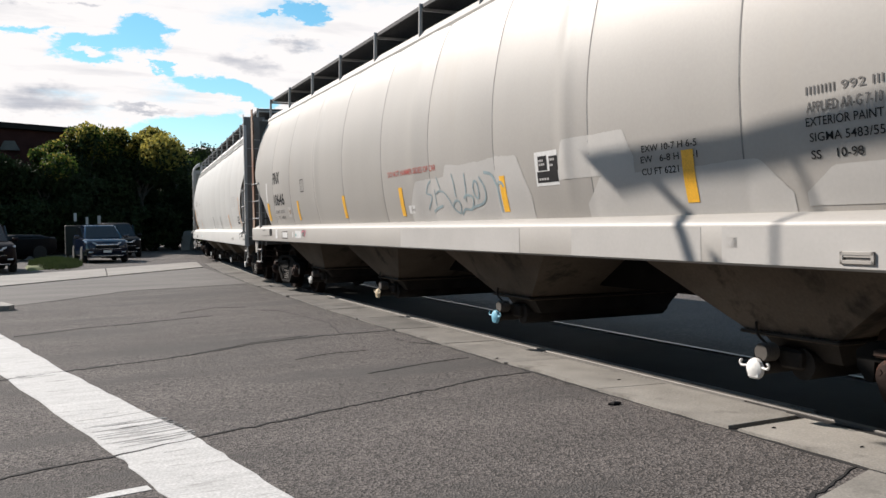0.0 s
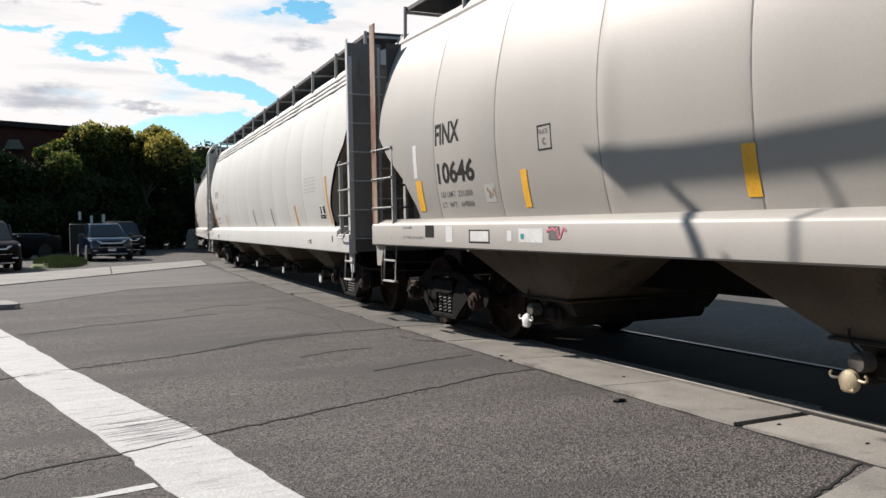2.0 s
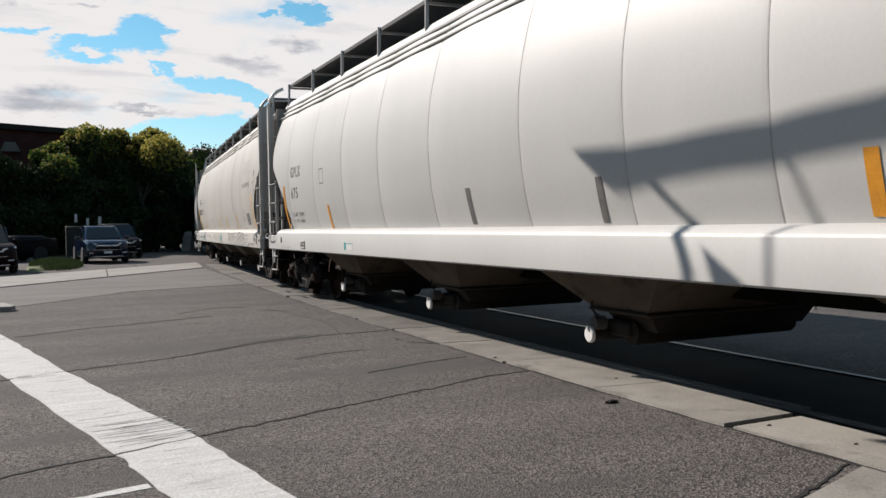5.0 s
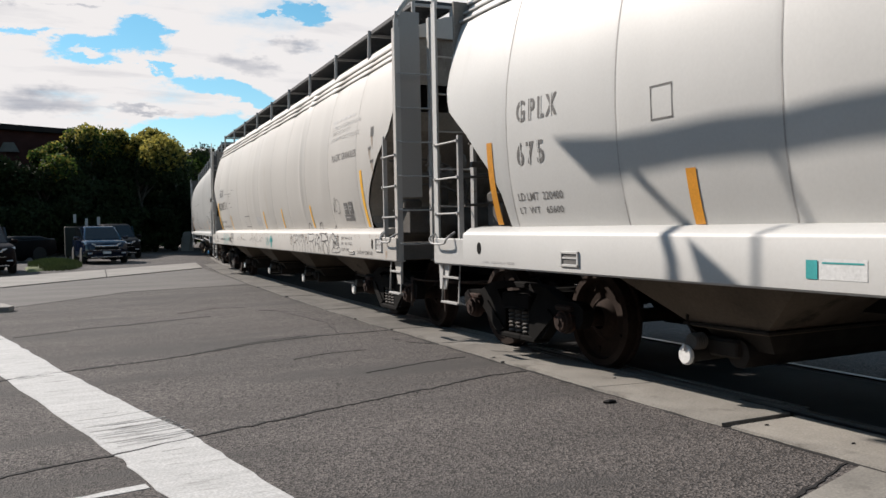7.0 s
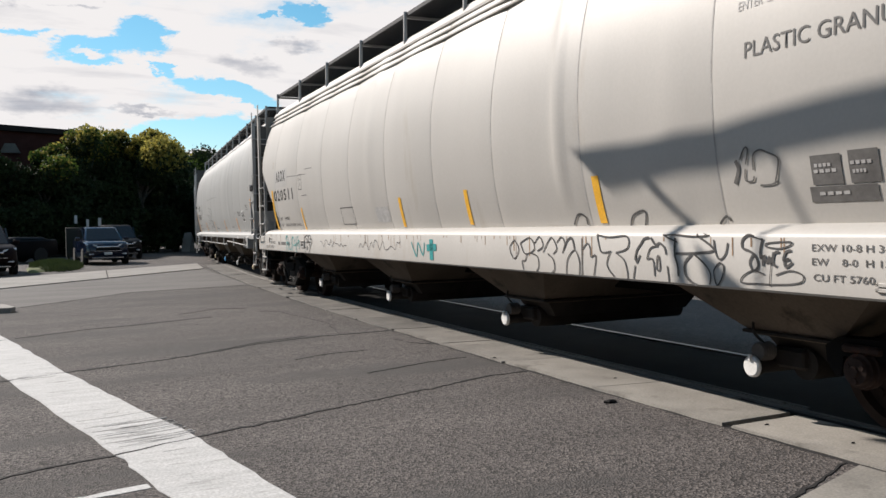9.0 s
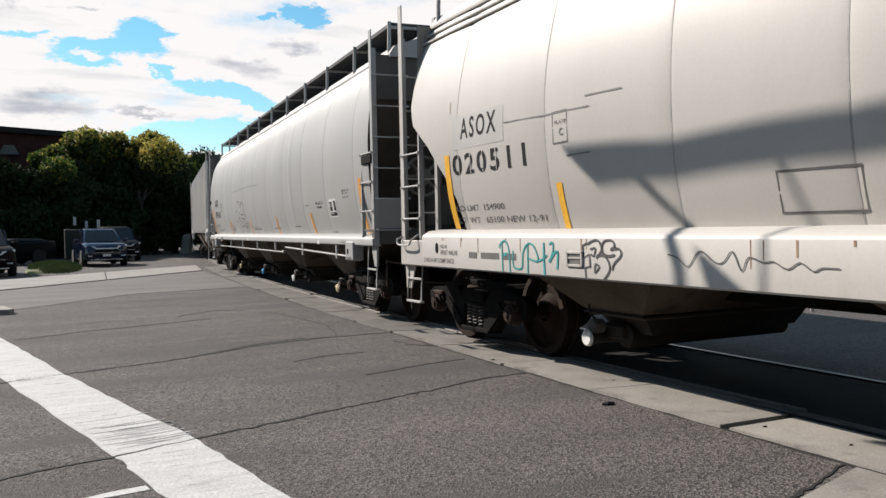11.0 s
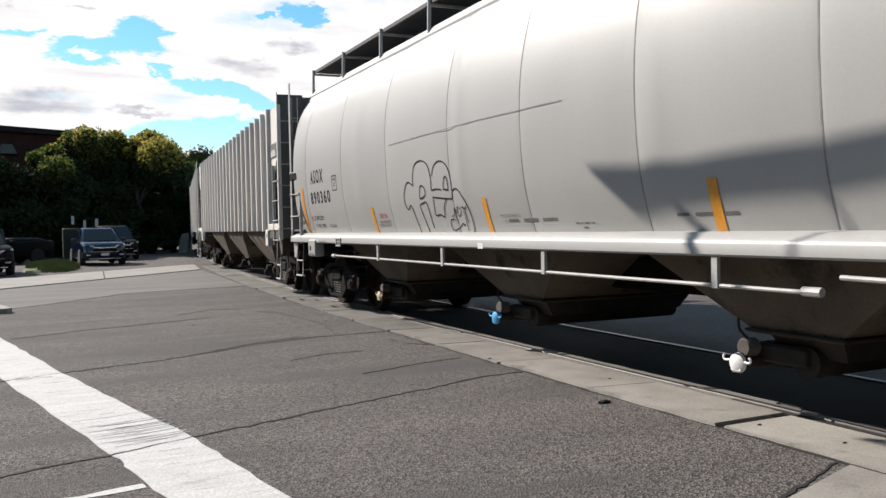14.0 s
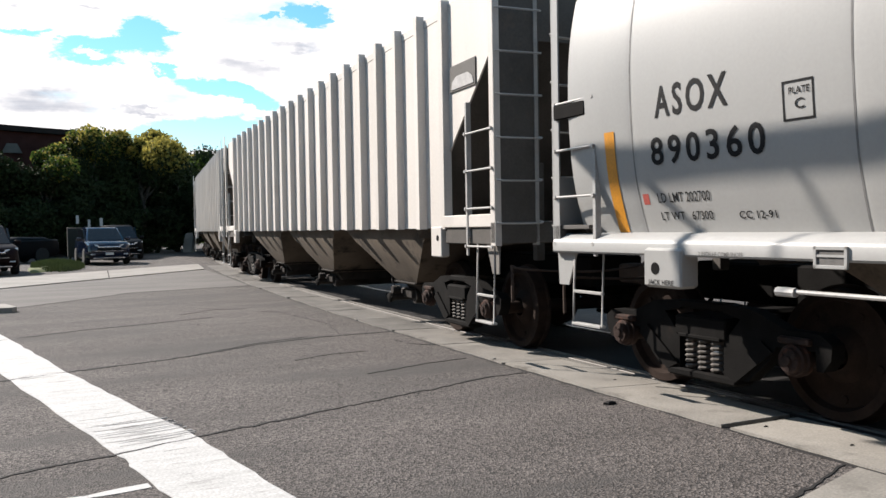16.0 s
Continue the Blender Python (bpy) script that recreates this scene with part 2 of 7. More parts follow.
M_FINX = mat("beige car paint", (0.335, 0.317, 0.292), 0.5, var=0.07, scale=0.9, fine=40, bump=0.05, fine_var=0.03, stain=(0.335, 0.31, 0.275), stain_scale=1.0, stain_at=0.58, stretch=(1, 1, 0.25))
M_GPLX = mat("pale grey car paint", (0.475, 0.47, 0.452), 0.5, var=0.06, scale=0.9, fine=40, bump=0.05, fine_var=0.03, stain=(0.43, 0.42, 0.405), stain_scale=1.2, stain_at=0.6, stretch=(1, 1, 0.2))
M_ACF = mat("cream grey car paint", (0.445, 0.424, 0.393), 0.5, var=0.08, scale=0.9, fine=40, bump=0.05, fine_var=0.03, stain=(0.37, 0.33, 0.28), stain_scale=1.6, stain_at=0.61, stretch=(1, 1, 0.2))
M_ASOX = mat("silver grey car paint", (0.338, 0.336, 0.325), 0.45, var=0.06, scale=0.9, fine=40, bump=0.05, fine_var=0.03, stain=(0.35, 0.348, 0.335), stain_scale=1.0, stain_at=0.58, stretch=(1, 1, 0.25))
M_RIB = mat("dusty tan grey paint", (0.585, 0.55, 0.51), 0.65, var=0.15, scale=1.0, fine=40, bump=0.08, fine_var=0.05, stain=(0.50, 0.44, 0.38), stain_scale=1.5, stain_at=0.60, stretch=(1, 1, 0.2))
# End steel with the shade of the car ends lowered into its base.
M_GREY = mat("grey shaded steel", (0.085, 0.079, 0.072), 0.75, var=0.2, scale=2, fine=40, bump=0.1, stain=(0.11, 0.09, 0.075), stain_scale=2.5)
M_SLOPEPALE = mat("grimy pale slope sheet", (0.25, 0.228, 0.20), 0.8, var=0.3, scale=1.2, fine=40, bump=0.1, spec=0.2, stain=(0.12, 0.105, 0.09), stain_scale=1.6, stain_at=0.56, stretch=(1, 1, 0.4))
# Slope sheets and end gear, coloured dark for the shade they sit in.
M_SLOPE = mat("shade-darkened slope sheet", (0.10, 0.092, 0.084), 0.8, var=0.3, scale=1.5, fine=40, bump=0.1, spec=0.2)
# Dusty brown hopper base, lowered for the shade under the car.
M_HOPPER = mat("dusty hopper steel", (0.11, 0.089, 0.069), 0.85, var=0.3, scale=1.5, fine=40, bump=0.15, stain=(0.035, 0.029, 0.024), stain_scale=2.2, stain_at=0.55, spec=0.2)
M_OUTLET = mat("dark outlet steel", (0.030, 0.026, 0.023), 0.75, var=0.4, scale=5, fine=60, bump=0.3, spec=0.2)
M_GRATE = mat("dark roofwalk grating", (0.05, 0.05, 0.052), 0.7, 0.2, var=0.2, scale=5, bump=0.0)
M_SEAMPALE = mat("faint weld seam", (0.36, 0.345, 0.33), 0.7, var=0.3, scale=6, bump=0.1)
M_PANEL = mat("rust-stained end panel", (0.175, 0.162, 0.147), 0.7, var=0.25, scale=1.5, fine=40, bump=0.1, stain=(0.12, 0.075, 0.05), stain_scale=2.5, stain_at=0.6, stretch=(1, 1, 0.4))
M_SEAM = mat("dark weld seam", (0.20, 0.195, 0.19), 0.8, var=0.4, scale=6, bump=0.1)
M_YELLOW = mat("reflective yellow strip", (0.80, 0.42, 0.03), 0.45, var=0.1, scale=10, bump=0.02)
M_AMBER = mat("reflective amber strip", (0.62, 0.26, 0.02), 0.45, var=0.1, scale=10, bump=0.02)
M_INK = mat("black stencil paint", (0.014, 0.014, 0.015), 0.7, var=0.3, scale=12, bump=0.0, spec=0.15)
M_INK2 = mat("faded stencil paint", (0.115, 0.11, 0.105), 0.7, var=0.3, scale=12, bump=0.0)
M_FADED = mat("pale faded lettering", (0.41, 0.40, 0.39), 0.6, var=0.2, scale=12, bump=0.0)
M_RED = mat("red lettering", (0.42, 0.08, 0.06), 0.6, var=0.2, scale=12, bump=0.0)
M_WHITE = mat("white decal", (0.62, 0.62, 0.61), 0.5, var=0.08, scale=10, bump=0.0)
M_TEAL = mat("teal spray paint", (0.03, 0.30, 0.30), 0.5, var=0.2, scale=9, bump=0.0)
M_CAP = mat("white valve cap", (0.72, 0.72, 0.70), 0.5, var=0.12, scale=9, bump=0.05)
M_CAPTAN = mat("tan valve cap", (0.55, 0.45, 0.30), 0.5, var=0.12, scale=9, bump=0.05)
M_CAPPALE = mat("pale blue valve cap", (0.16, 0.42, 0.56), 0.5, var=0.12, scale=9, bump=0.05)
M_CAPBLUE = mat("blue valve cap", (0.05, 0.32, 0.62), 0.5, var=0.1, scale=9, bump=0.05)
M_RUSTPOST = mat("rust-streaked post", (0.27, 0.19, 0.14), 0.75, var=0.3, scale=2.5, fine=40, bump=0.15, stain=(0.15, 0.055, 0.025), stain_scale=3.0, stain_at=0.46, stretch=(1, 1, 0.35))
# M_LEAF is darkened for shade; M_LEAFY colours sunlit tops and truly yellow trees.
M_LEAF = leaf("shade-darkened green leaves", (0.020, 0.031, 0.010), 0.10)
M_LEAFY = leaf("yellow and sunlit-top leaves", (0.34, 0.29, 0.07))
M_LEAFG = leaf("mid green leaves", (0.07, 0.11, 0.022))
M_BARK = mat("grey bark", (0.06, 0.05, 0.04), 0.9, var=0.4, scale=6, fine=30, bump=0.5)
M_GRASS = mat("verge grass", (0.095, 0.115, 0.035), 0.9, var=0.4, scale=2, fine=30, bump=0.3)
M_BRICK = mat("dark red brick", (0.045, 0.018, 0.016), 0.95, var=0.25, scale=1.5, fine=25, bump=0.3, spec=0.1)
M_ROOF = mat("dark roofing", (0.02, 0.017, 0.017), 0.9, var=0.2, scale=1.5, bump=0.1, spec=0.1)
M_NAVY = mat("navy car paint", (0.004, 0.008, 0.022), 0.14, 0.0, var=0.05, scale=2, bump=0.0, spec=0.5)
M_DARKCAR = mat("black car paint", (0.004, 0.004, 0.005), 0.5, 0.0, var=0.05, scale=2, bump=0.0, spec=0.1)
M_MAROON = mat("dark maroon paint", (0.008, 0.003, 0.003), 0.5, 0.0, var=0.05, scale=2, bump=0.0, spec=0.1)
M_GLASS = mat("tinted car glass", (0.006, 0.007, 0.009), 0.12, 0.0, var=0.02, bump=0.0, spec=0.25)
M_TYRE = mat("tyre rubber", (0.018, 0.018, 0.018), 0.9, var=0.2, scale=8, bump=0.2)
M_CHROME = mat("chrome trim", (0.65, 0.66, 0.68), 0.22, 0.9, var=0.05, scale=5, bump=0.0)
M_LENS = mat("headlamp lens", (0.55, 0.57, 0.6), 0.15, 0.0, var=0.05, scale=5, bump=0.0)
M_STEELW = mat("galvanised steel", (0.45, 0.45, 0.45), 0.5, 0.6, var=0.15, scale=4, bump=0.1)
M_BAR = mat("pale painted bar", (0.37, 0.363, 0.35), 0.55, 0.0, var=0.15, scale=6, bump=0.05, stain=(0.20, 0.14, 0.09), stain_scale=6, stain_at=0.63)


# --- mesh building ---
class Shape:
    """Collects faces for one mesh."""

    def __init__(self):
        self.v, self.f = [], []

    def face_grid(self, rows, wrap=False):
        """Rows of points of equal count, joined to quads."""
        b = len(self.v)
        k = len(rows[0])
        for r in rows:
            self.v.extend(tuple(p) for p in r)
        for i in range(len(rows) - 1):
            for j in range(k if wrap else k - 1):
                j2 = (j + 1) % k
                self.f.append((b + i * k + j, b + i * k + j2, b + (i + 1) * k + j2, b + (i + 1) * k + j))
        return b, k

    def loft(self, rings):
        b, k = self.face_grid(rings, True)
        self.f.append(tuple(b + j for j in reversed(range(k))))
        e = b + (len(rings) - 1) * k
        self.f.append(tuple(e + j for j in range(k)))
        return self

    def box(self, x0, x1, y0, y1, z0, z1, c=0.0):
        if x0 > x1: x0, x1 = x1, x0
        if y0 > y1: y0, y1 = y1, y0
        if z0 > z1: z0, z1 = z1, z0
        c = min(c, (x1 - x0) * 0.45, (y1 - y0) * 0.45, (z1 - z0) * 0.45)
        if c <= 0:
            return self.loft([[(x0, y0, z), (x1, y0, z), (x1, y1, z), (x0, y1, z)] for z in (z0, z1)])

        def ring(i, z):
            a = c if i == 0 else 0.0
            X0, X1, Y0, Y1 = x0 + a, x1 - a, y0 + a, y1 - a
            d = c * 0.6
            return [(X0 + d, Y0, z), (X1 - d, Y0, z), (X1, Y0 + d, z), (X1, Y1 - d, z), (X1 - d, Y1, z), (X0 + d, Y1, z), (X0, Y1 - d, z), (X0, Y0 + d, z)]
        return self.loft([ring(0, z0), ring(1, z0 + c), ring(1, z1 - c), ring(0, z1)])

    def tube(self, pts, r, n=8, r1=None):
        pts = [Vector(p) for p in pts]
        rings = []
        up = Vector((0, 0, 1))
        for i, p in enumerate(pts):
            d = (pts[min(i + 1, len(pts) - 1)] - pts[max(i - 1, 0)]).normalized()
            a = d.cross(up)
            if a.length < 0.2:
                a = d.cross(Vector((1, 0, 0)))
            a.normalize()
            b = d.cross(a)
            rr = r if r1 is None else r + (r1 - r) * i / (len(pts) - 1)
            rings.append([p + a * rr * math.cos(2 * math.pi * j / n) + b * rr * math.sin(2 * math.pi * j / n) for j in range(n)])
        return self.loft(rings)

    def lathe(self, prof, centre, axis="x", n=24):
        """prof: (along, radius) turned round an axis through centre."""
        rings = []
        cx, cy, cz = centre
        for a, r in prof:
            r = max(r, 1e-4)
            ring = []
            for j in range(n):
                u, w = r * math.cos(2 * math.pi * j / n), r * math.sin(2 * math.pi * j / n)
                ring.append((cx + a, cy + u, cz + w) if axis == "x" else (cx + u, cy + a, cz + w) if axis == "y" else (cx + u, cy + w, cz + a))
            rings.append(ring)
        return self.loft(rings)

    def prism(self, poly, axis, a0, a1):
        """A flat outline pushed along an axis. poly in (y, z) for x, (x, z) for y, (x, y) for z."""
        put = {"x": lambda p, a: (a, p[0], p[1]), "y": lambda p, a: (p[0], a, p[1]), "z": lambda p, a: (p[0], p[1], a)}[axis]
        return self.loft([[put(p, a) for p in poly] for a in (a0, a1)])

    def mesh(self, name, smooth=35):
        me = bpy.data.meshes.new(name)
        me.from_pydata(self.v, [], self.f)
        bm = bmesh.new()
        bm.from_mesh(me)
        bmesh.ops.recalc_face_normals(bm, faces=bm.faces)
        bm.to_mesh(me)
        bm.free()
        if smooth:
            me.shade_smooth()
            me.set_sharp_from_angle(angle=radians(smooth))
        return me


def part(name, shape, material, parent=None, label="", smooth=35, at=None):
    me = shape if isinstance(shape, bpy.types.Mesh) else shape.mesh(name, smooth)
    if not me.materials:
        me.materials.append(material)
    ob = new(name, me)
    if parent is not None:
        ob.parent = parent
    if at is not None:
        ob.matrix_basis = at
    if label:
        ob["label"] = label
    return ob


def empty(name, m, label="", category="", group="", kind=""):
    ob = new(name)
    ob.matrix_basis = m
    ob.empty_display_size = 0.2
    return tagged(ob, label, category, group, kind)


# --- ground, road and track ---
def ribbon(shape, pts, width, z0, z1, jag=0.0, seed=1):
    """A flat strip along a way on the ground, of uneven width."""
    rnd = random.Random(seed)
    pts = [Vector((p[0], p[1], 0)) for p in pts]
    fine = []
    for a, b in zip(pts, pts[1:]):
        k = max(1, int((b - a).length / 0.12))
        fine += [a.lerp(b, i / k) for i in range(k)]
    fine.append(pts[-1])
    L, R = [], []
    for i, p in enumerate(fine):
        d = (fine[min(i + 1, len(fine) - 1)] - fine[max(i - 1, 0)]).normalized()
        nrm = Vector((-d.y, d.x, 0))
        q = p + nrm * rnd.uniform(-jag, jag)
        w = width * 0.5 * (1 + rnd.uniform(-0.5, 0.5) * (1 if jag else 0))
        L.append(q + nrm * w)
        R.append(q - nrm * w)
    rows = []
    for a, b in zip(L, R):
        rows.append([(a.x, a.y, z0), (a.x, a.y, z1), (b.x, b.y, z1), (b.x, b.y, z0)])
    shape.loft(rows)
    return shape


def make_ground():
    g = Shape()
    xs = [-900, -300, -100, -40, -15] + [i * 1.0 for i in range(-8, 12)] + [14, 18, 25, 40, 100, 300, 900]
    ys = [-900, -300, -100, -40, -20, -10] + [i * 1.0 for i in range(-6, 40)] + [45, 50, 60, 80, 120, 300, 900, 2500]

    g.face_grid([[(x, y, -0.008) for x in xs] for y in ys])
    tagged(part("ground", g, M_ASPHALT), "worn grey asphalt ground running to the horizon", "ground", kind="structure")


make_ground()


def make_sky_blockers():
    """Unseen plain brick walls, added behind and beside the camera to cut sky light."""
    for nm, x0, x1, y0, y1, h in (("unseen_wall_south", -18.0, 46.0, -15.0, -14.6, 9.5), ("unseen_wall_west", -15.0, -14.6, -14.6, 30.0, 8.5)):
        w = Shape()
        w.box(x0, x1, y0, y1, -0.05, h, 0.02)
        w.box(x0 - 0.12, x1 + 0.12, y0 - 0.12, y1 + 0.12, h, h + 0.2, 0.02)
        tagged(part(nm, w, M_BRICK), "unseen plain dark red brick wall added to block sky light", "wall", kind="structure")


make_sky_blockers()


def make_track():
    # rails, with a dark flangeway beside each
    for side, nm in ((-0.7525, "rail_near"), (0.7525, "rail_far")):
        r = Shape()
        rows = []
        sec = [(-0.035, -0.10), (-0.035, 0.012), (-0.028, 0.02), (0.028, 0.02), (0.035, 0.012), (0.035, -0.10)]
        for i in range(-14, 60):
            m = on_track(i * 2.0, side)
            rows.append([m @ Vector((x, 0, z)) for x, z in sec])
        r.loft(rows)
        tagged(part(nm, r, M_RAIL if side < 0 else M_POLISH), "worn steel rail set flush in the street", "rail", kind="structure")
    f = Shape()
    for a, b in ((-0.86, -0.79), (-0.715, -0.64), (0.64, 0.715), (0.79, 0.86)):
        f.face_grid([[on_track(i * 2.0, a) @ Vector((0, 0, 0.004)), on_track(i * 2.0, b) @ Vector((0, 0, 0.004))] for i in range(-14, 60)])
    tagged(part("flangeway", f, M_TAR, smooth=0), "dark rubber flangeway along the rails", "flangeway", kind="structure")
    # weathered filler boards on both sides of the near rail, broken off short
    rnd = random.Random(31)
    for a, b, z, s0 in ((-0.868, -0.835, 0.014, 4.45), (-0.828, -0.797, 0.010, 4.9), (-0.712, -0.672, 0.012, 4.35), (-0.664, -0.630, 0.016, 4.6), (-0.622, -0.600, 0.009, 4.40)):
        q = Shape()
        rows, y = [], s0
        while y < 60:
            m = on_track(y, 0.0)
            e0, e1, zz = a + rnd.uniform(-0.004, 0.004), b + rnd.uniform(-0.005, 0.005), z + rnd.uniform(-0.003, 0.003)
            rows.append([m @ Vector((e0, 0, -0.03)), m @ Vector((e0, 0, zz)), m @ Vector((e1, 0, zz)), m @ Vector((e1, 0, -0.03))])
            y += 0.25 if y < 20 else 2.0
        q.loft(rows)
        tagged(part("rail_filler", q, M_FILLER, smooth=0), "weathered grey filler board along the near rail", "rail filler", kind="structure")
    # bed between the rails, its under-train shade held in the colour
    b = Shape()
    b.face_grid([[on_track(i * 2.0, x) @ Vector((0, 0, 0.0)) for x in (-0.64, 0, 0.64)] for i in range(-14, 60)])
    tagged(part("track_bed", b, M_BED, smooth=0), "asphalt between the rails, darkened for the train's shade", "track bed", kind="structure")


make_track()


def make_strip():
    """Concrete edge slabs on the near side of the track."""
    root = empty("concrete_strip", Matrix.Identity(4), "row of weathered concrete slabs beside the rail", "pavement", kind="structure")
    rnd = random.Random(4)
    cuts = [-9.0, -6.9, -4.8, -2.4, -0.4, 1.6]
    cuts += [4.30, 5.84, 7.45, 9.02, 10.62, 12.2, 13.8, 15.4, 17.0, 18.6, 20.2, 21.8, 23.4, 25.0, 26.6, 28.2, 29.8, 31.4, 33.0, 35.0]
    for a, b in zip(cuts, cuts[1:]):
        s = Shape()
        z = 0.012 + rnd.uniform(-0.004, 0.006)
        near, far = -1.50 + rnd.uniform(-0.02, 0.02), -0.875
        n = 6
        ga, gb = [0.032 if q == 4.30 else 0.014 for q in (a, b)]
        ka, kb = [0.0 if q == 4.30 else -0.09 for q in (a, b)]
        edge = [(near + rnd.uniform(-0.02, 0.02), a + ga + (b - a - ga - gb) * i / n) for i in range(n + 1)]
        ring = edge + [(far, b - gb + kb), (far, a + ga + ka)]
        c = [sum(p[0] for p in ring) / len(ring), sum(p[1] for p in ring) / len(ring)]

        def lay(f, zz):
            return [on_track(c[1] + (p[1] - c[1]) * f, c[0] + (p[0] - c[0]) * f) @ Vector((0, 0, zz)) for p in ring]
        s.loft([lay(1, -0.05), lay(1, z - 0.004), lay(0.994, z)])
        part("slab", s, M_CONC if a < 7.0 else M_CONCMID if a < 9.5 else M_CONCOLD, root, smooth=30)


make_strip()


def make_apron():
    root = empty("crossing_apron", Matrix.Identity(4), "pale concrete apron band across the far street", "pavement", kind="structure")
    n = 3
    for i in range(n):
        u0, u1 = i / n, (i + 1) / n

        def line(u, far):
            a, b = (Vector((-5.0, 19.6)), Vector((5.62, 31.25))) if not far else (Vector((-5.2, 25.9)), Vector((6.25, 36.2)))
            return a.lerp(b, u)
        q = [line(u0 + 0.002, False), line(u1 - 0.002, False), line(u1 - 0.002, True), line(u0 + 0.002, True)]
        s = Shape()
        s.loft([[(p.x, p.y, -0.04) for p in q], [(p.x, p.y, 0.02) for p in q]])
        part("slab", s, M_CONCFAR, root, smooth=0)


make_apron()


def make_patch():
    """An older, bleached stretch of asphalt before the apron."""
    p = Shape()
    ring = [(-5.0, 13.2), (-0.55, 17.59), (2.02, 20.59), (4.93, 21.3), (5.2, 25.0), (5.6, 31.2), (-5.0, 19.58)]
    p.prism(ring, "z", -0.03, -0.0055)
    tagged(part("road_patch", p, M_PATCH, smooth=0), "bleached older asphalt stretch before the concrete apron", "road", kind="structure")


make_patch()


def make_road_marks():
    s = Shape()
    rnd = random.Random(8)
    # the wide stop line: two long edges with worn, uneven sides
    far = [Vector((-0.72, 14.8)), Vector((-0.405, 13.17)), Vector((0.29, 9.23)), Vector((0.97, 5.9)), Vector((1.20, 4.27)), Vector((1.55, 1.5)), Vector((1.9, -1.5))]
    near = [Vector((-1.30, 14.8)), Vector((-0.98, 13.2)), Vector((-0.30, 9.37)), Vector((0.455, 5.6)), Vector((0.64, 4.45)), Vector((1.0, 1.5)), Vector((1.35, -1.5))]
    a, b = [], []
    for k in range(len(far) - 1):
        for i in range(12):
            u = i / 12
            a.append(far[k].lerp(far[k + 1], u) + Vector((rnd.uniform(-0.014, 0.014), 0)))
            b.append(near[k].lerp(near[k + 1], u) + Vector((rnd.uniform(-0.014, 0.014), 0)))
    s.loft([[(p.x, p.y, -0.02), (p.x, p.y, -0.004), (q.x, q.y, -0.004), (q.x, q.y, -0.02)] for p, q in zip(a, b)])
    tagged(part("stop_line", s, M_PAINT, smooth=0), "wide worn white stop line painted on the asphalt", "road marking", kind="structure")
    t = Shape()
    ribbon(t, [(0.55, 4.85), (0.22, 4.80), (-1.5, 4.5), (-4, 4.1)], 0.085, -0.02, -0.004, 0.004, 3)
    tagged(part("lane_line", t, M_PAINT, smooth=0), "narrow white painted line beside the stop line", "road marking", kind="structure")


make_road_marks()


# --- the hopper cars ---
def spread(pts, k):
    """Evenly more points on a smooth way through pts."""
    P = [Vector(p) for p in pts]
    out = []
    for i in range(len(P) - 1):
        p0, p1, p2, p3 = P[max(i - 1, 0)], P[i], P[i + 1], P[min(i + 2, len(P) - 1)]
        for j in range(k):
            t = j / k
            out.append(0.5 * ((2 * p1) + (p2 - p0) * t + (2 * p0 - 5 * p1 + 4 * p2 - p3) * t * t + (3 * p1 - p0 - 3 * p2 + p3) * t ** 3))
    out.append(P[-1])
    return out


def side_x(prof, z):
    """Half width of the body at height z."""
    for (x0, z0), (x1, z1) in zip(prof, prof[1:]):
        if z <= z1:
            u = (z - z0) / (z1 - z0)
            return x0 + (x1 - x0) * u
    return prof[-1][0]


# half width and height of the curved side, from the sill to the eave
ROUND = [(p[0], p[1]) for p in spread([(1.44, 1.30), (1.505, 1.52), (1.565, 1.82), (1.60, 2.25), (1.585, 2.7), (1.52, 3.1), (1.41, 3.5), (1.27, 3.80)], 5)]


# a flatter side that turns in only under the eave
FLATTER = [(p[0], p[1]) for p in spread([(1.44, 1.30), (1.51, 1.52), (1.575, 1.82), (1.612, 2.25), (1.612, 2.7), (1.565, 3.1), (1.455, 3.5), (1.27, 3.80)], 5)]


def end_cut(d, z0, eave, cut):
    """Height of the body's lower edge at a distance d from its end."""
    for (d0, a), (d1, b) in zip(cut, cut[1:]):
        if d <= d1:
            return a + (b - a) * (d - d0) / (d1 - d0)
    return z0


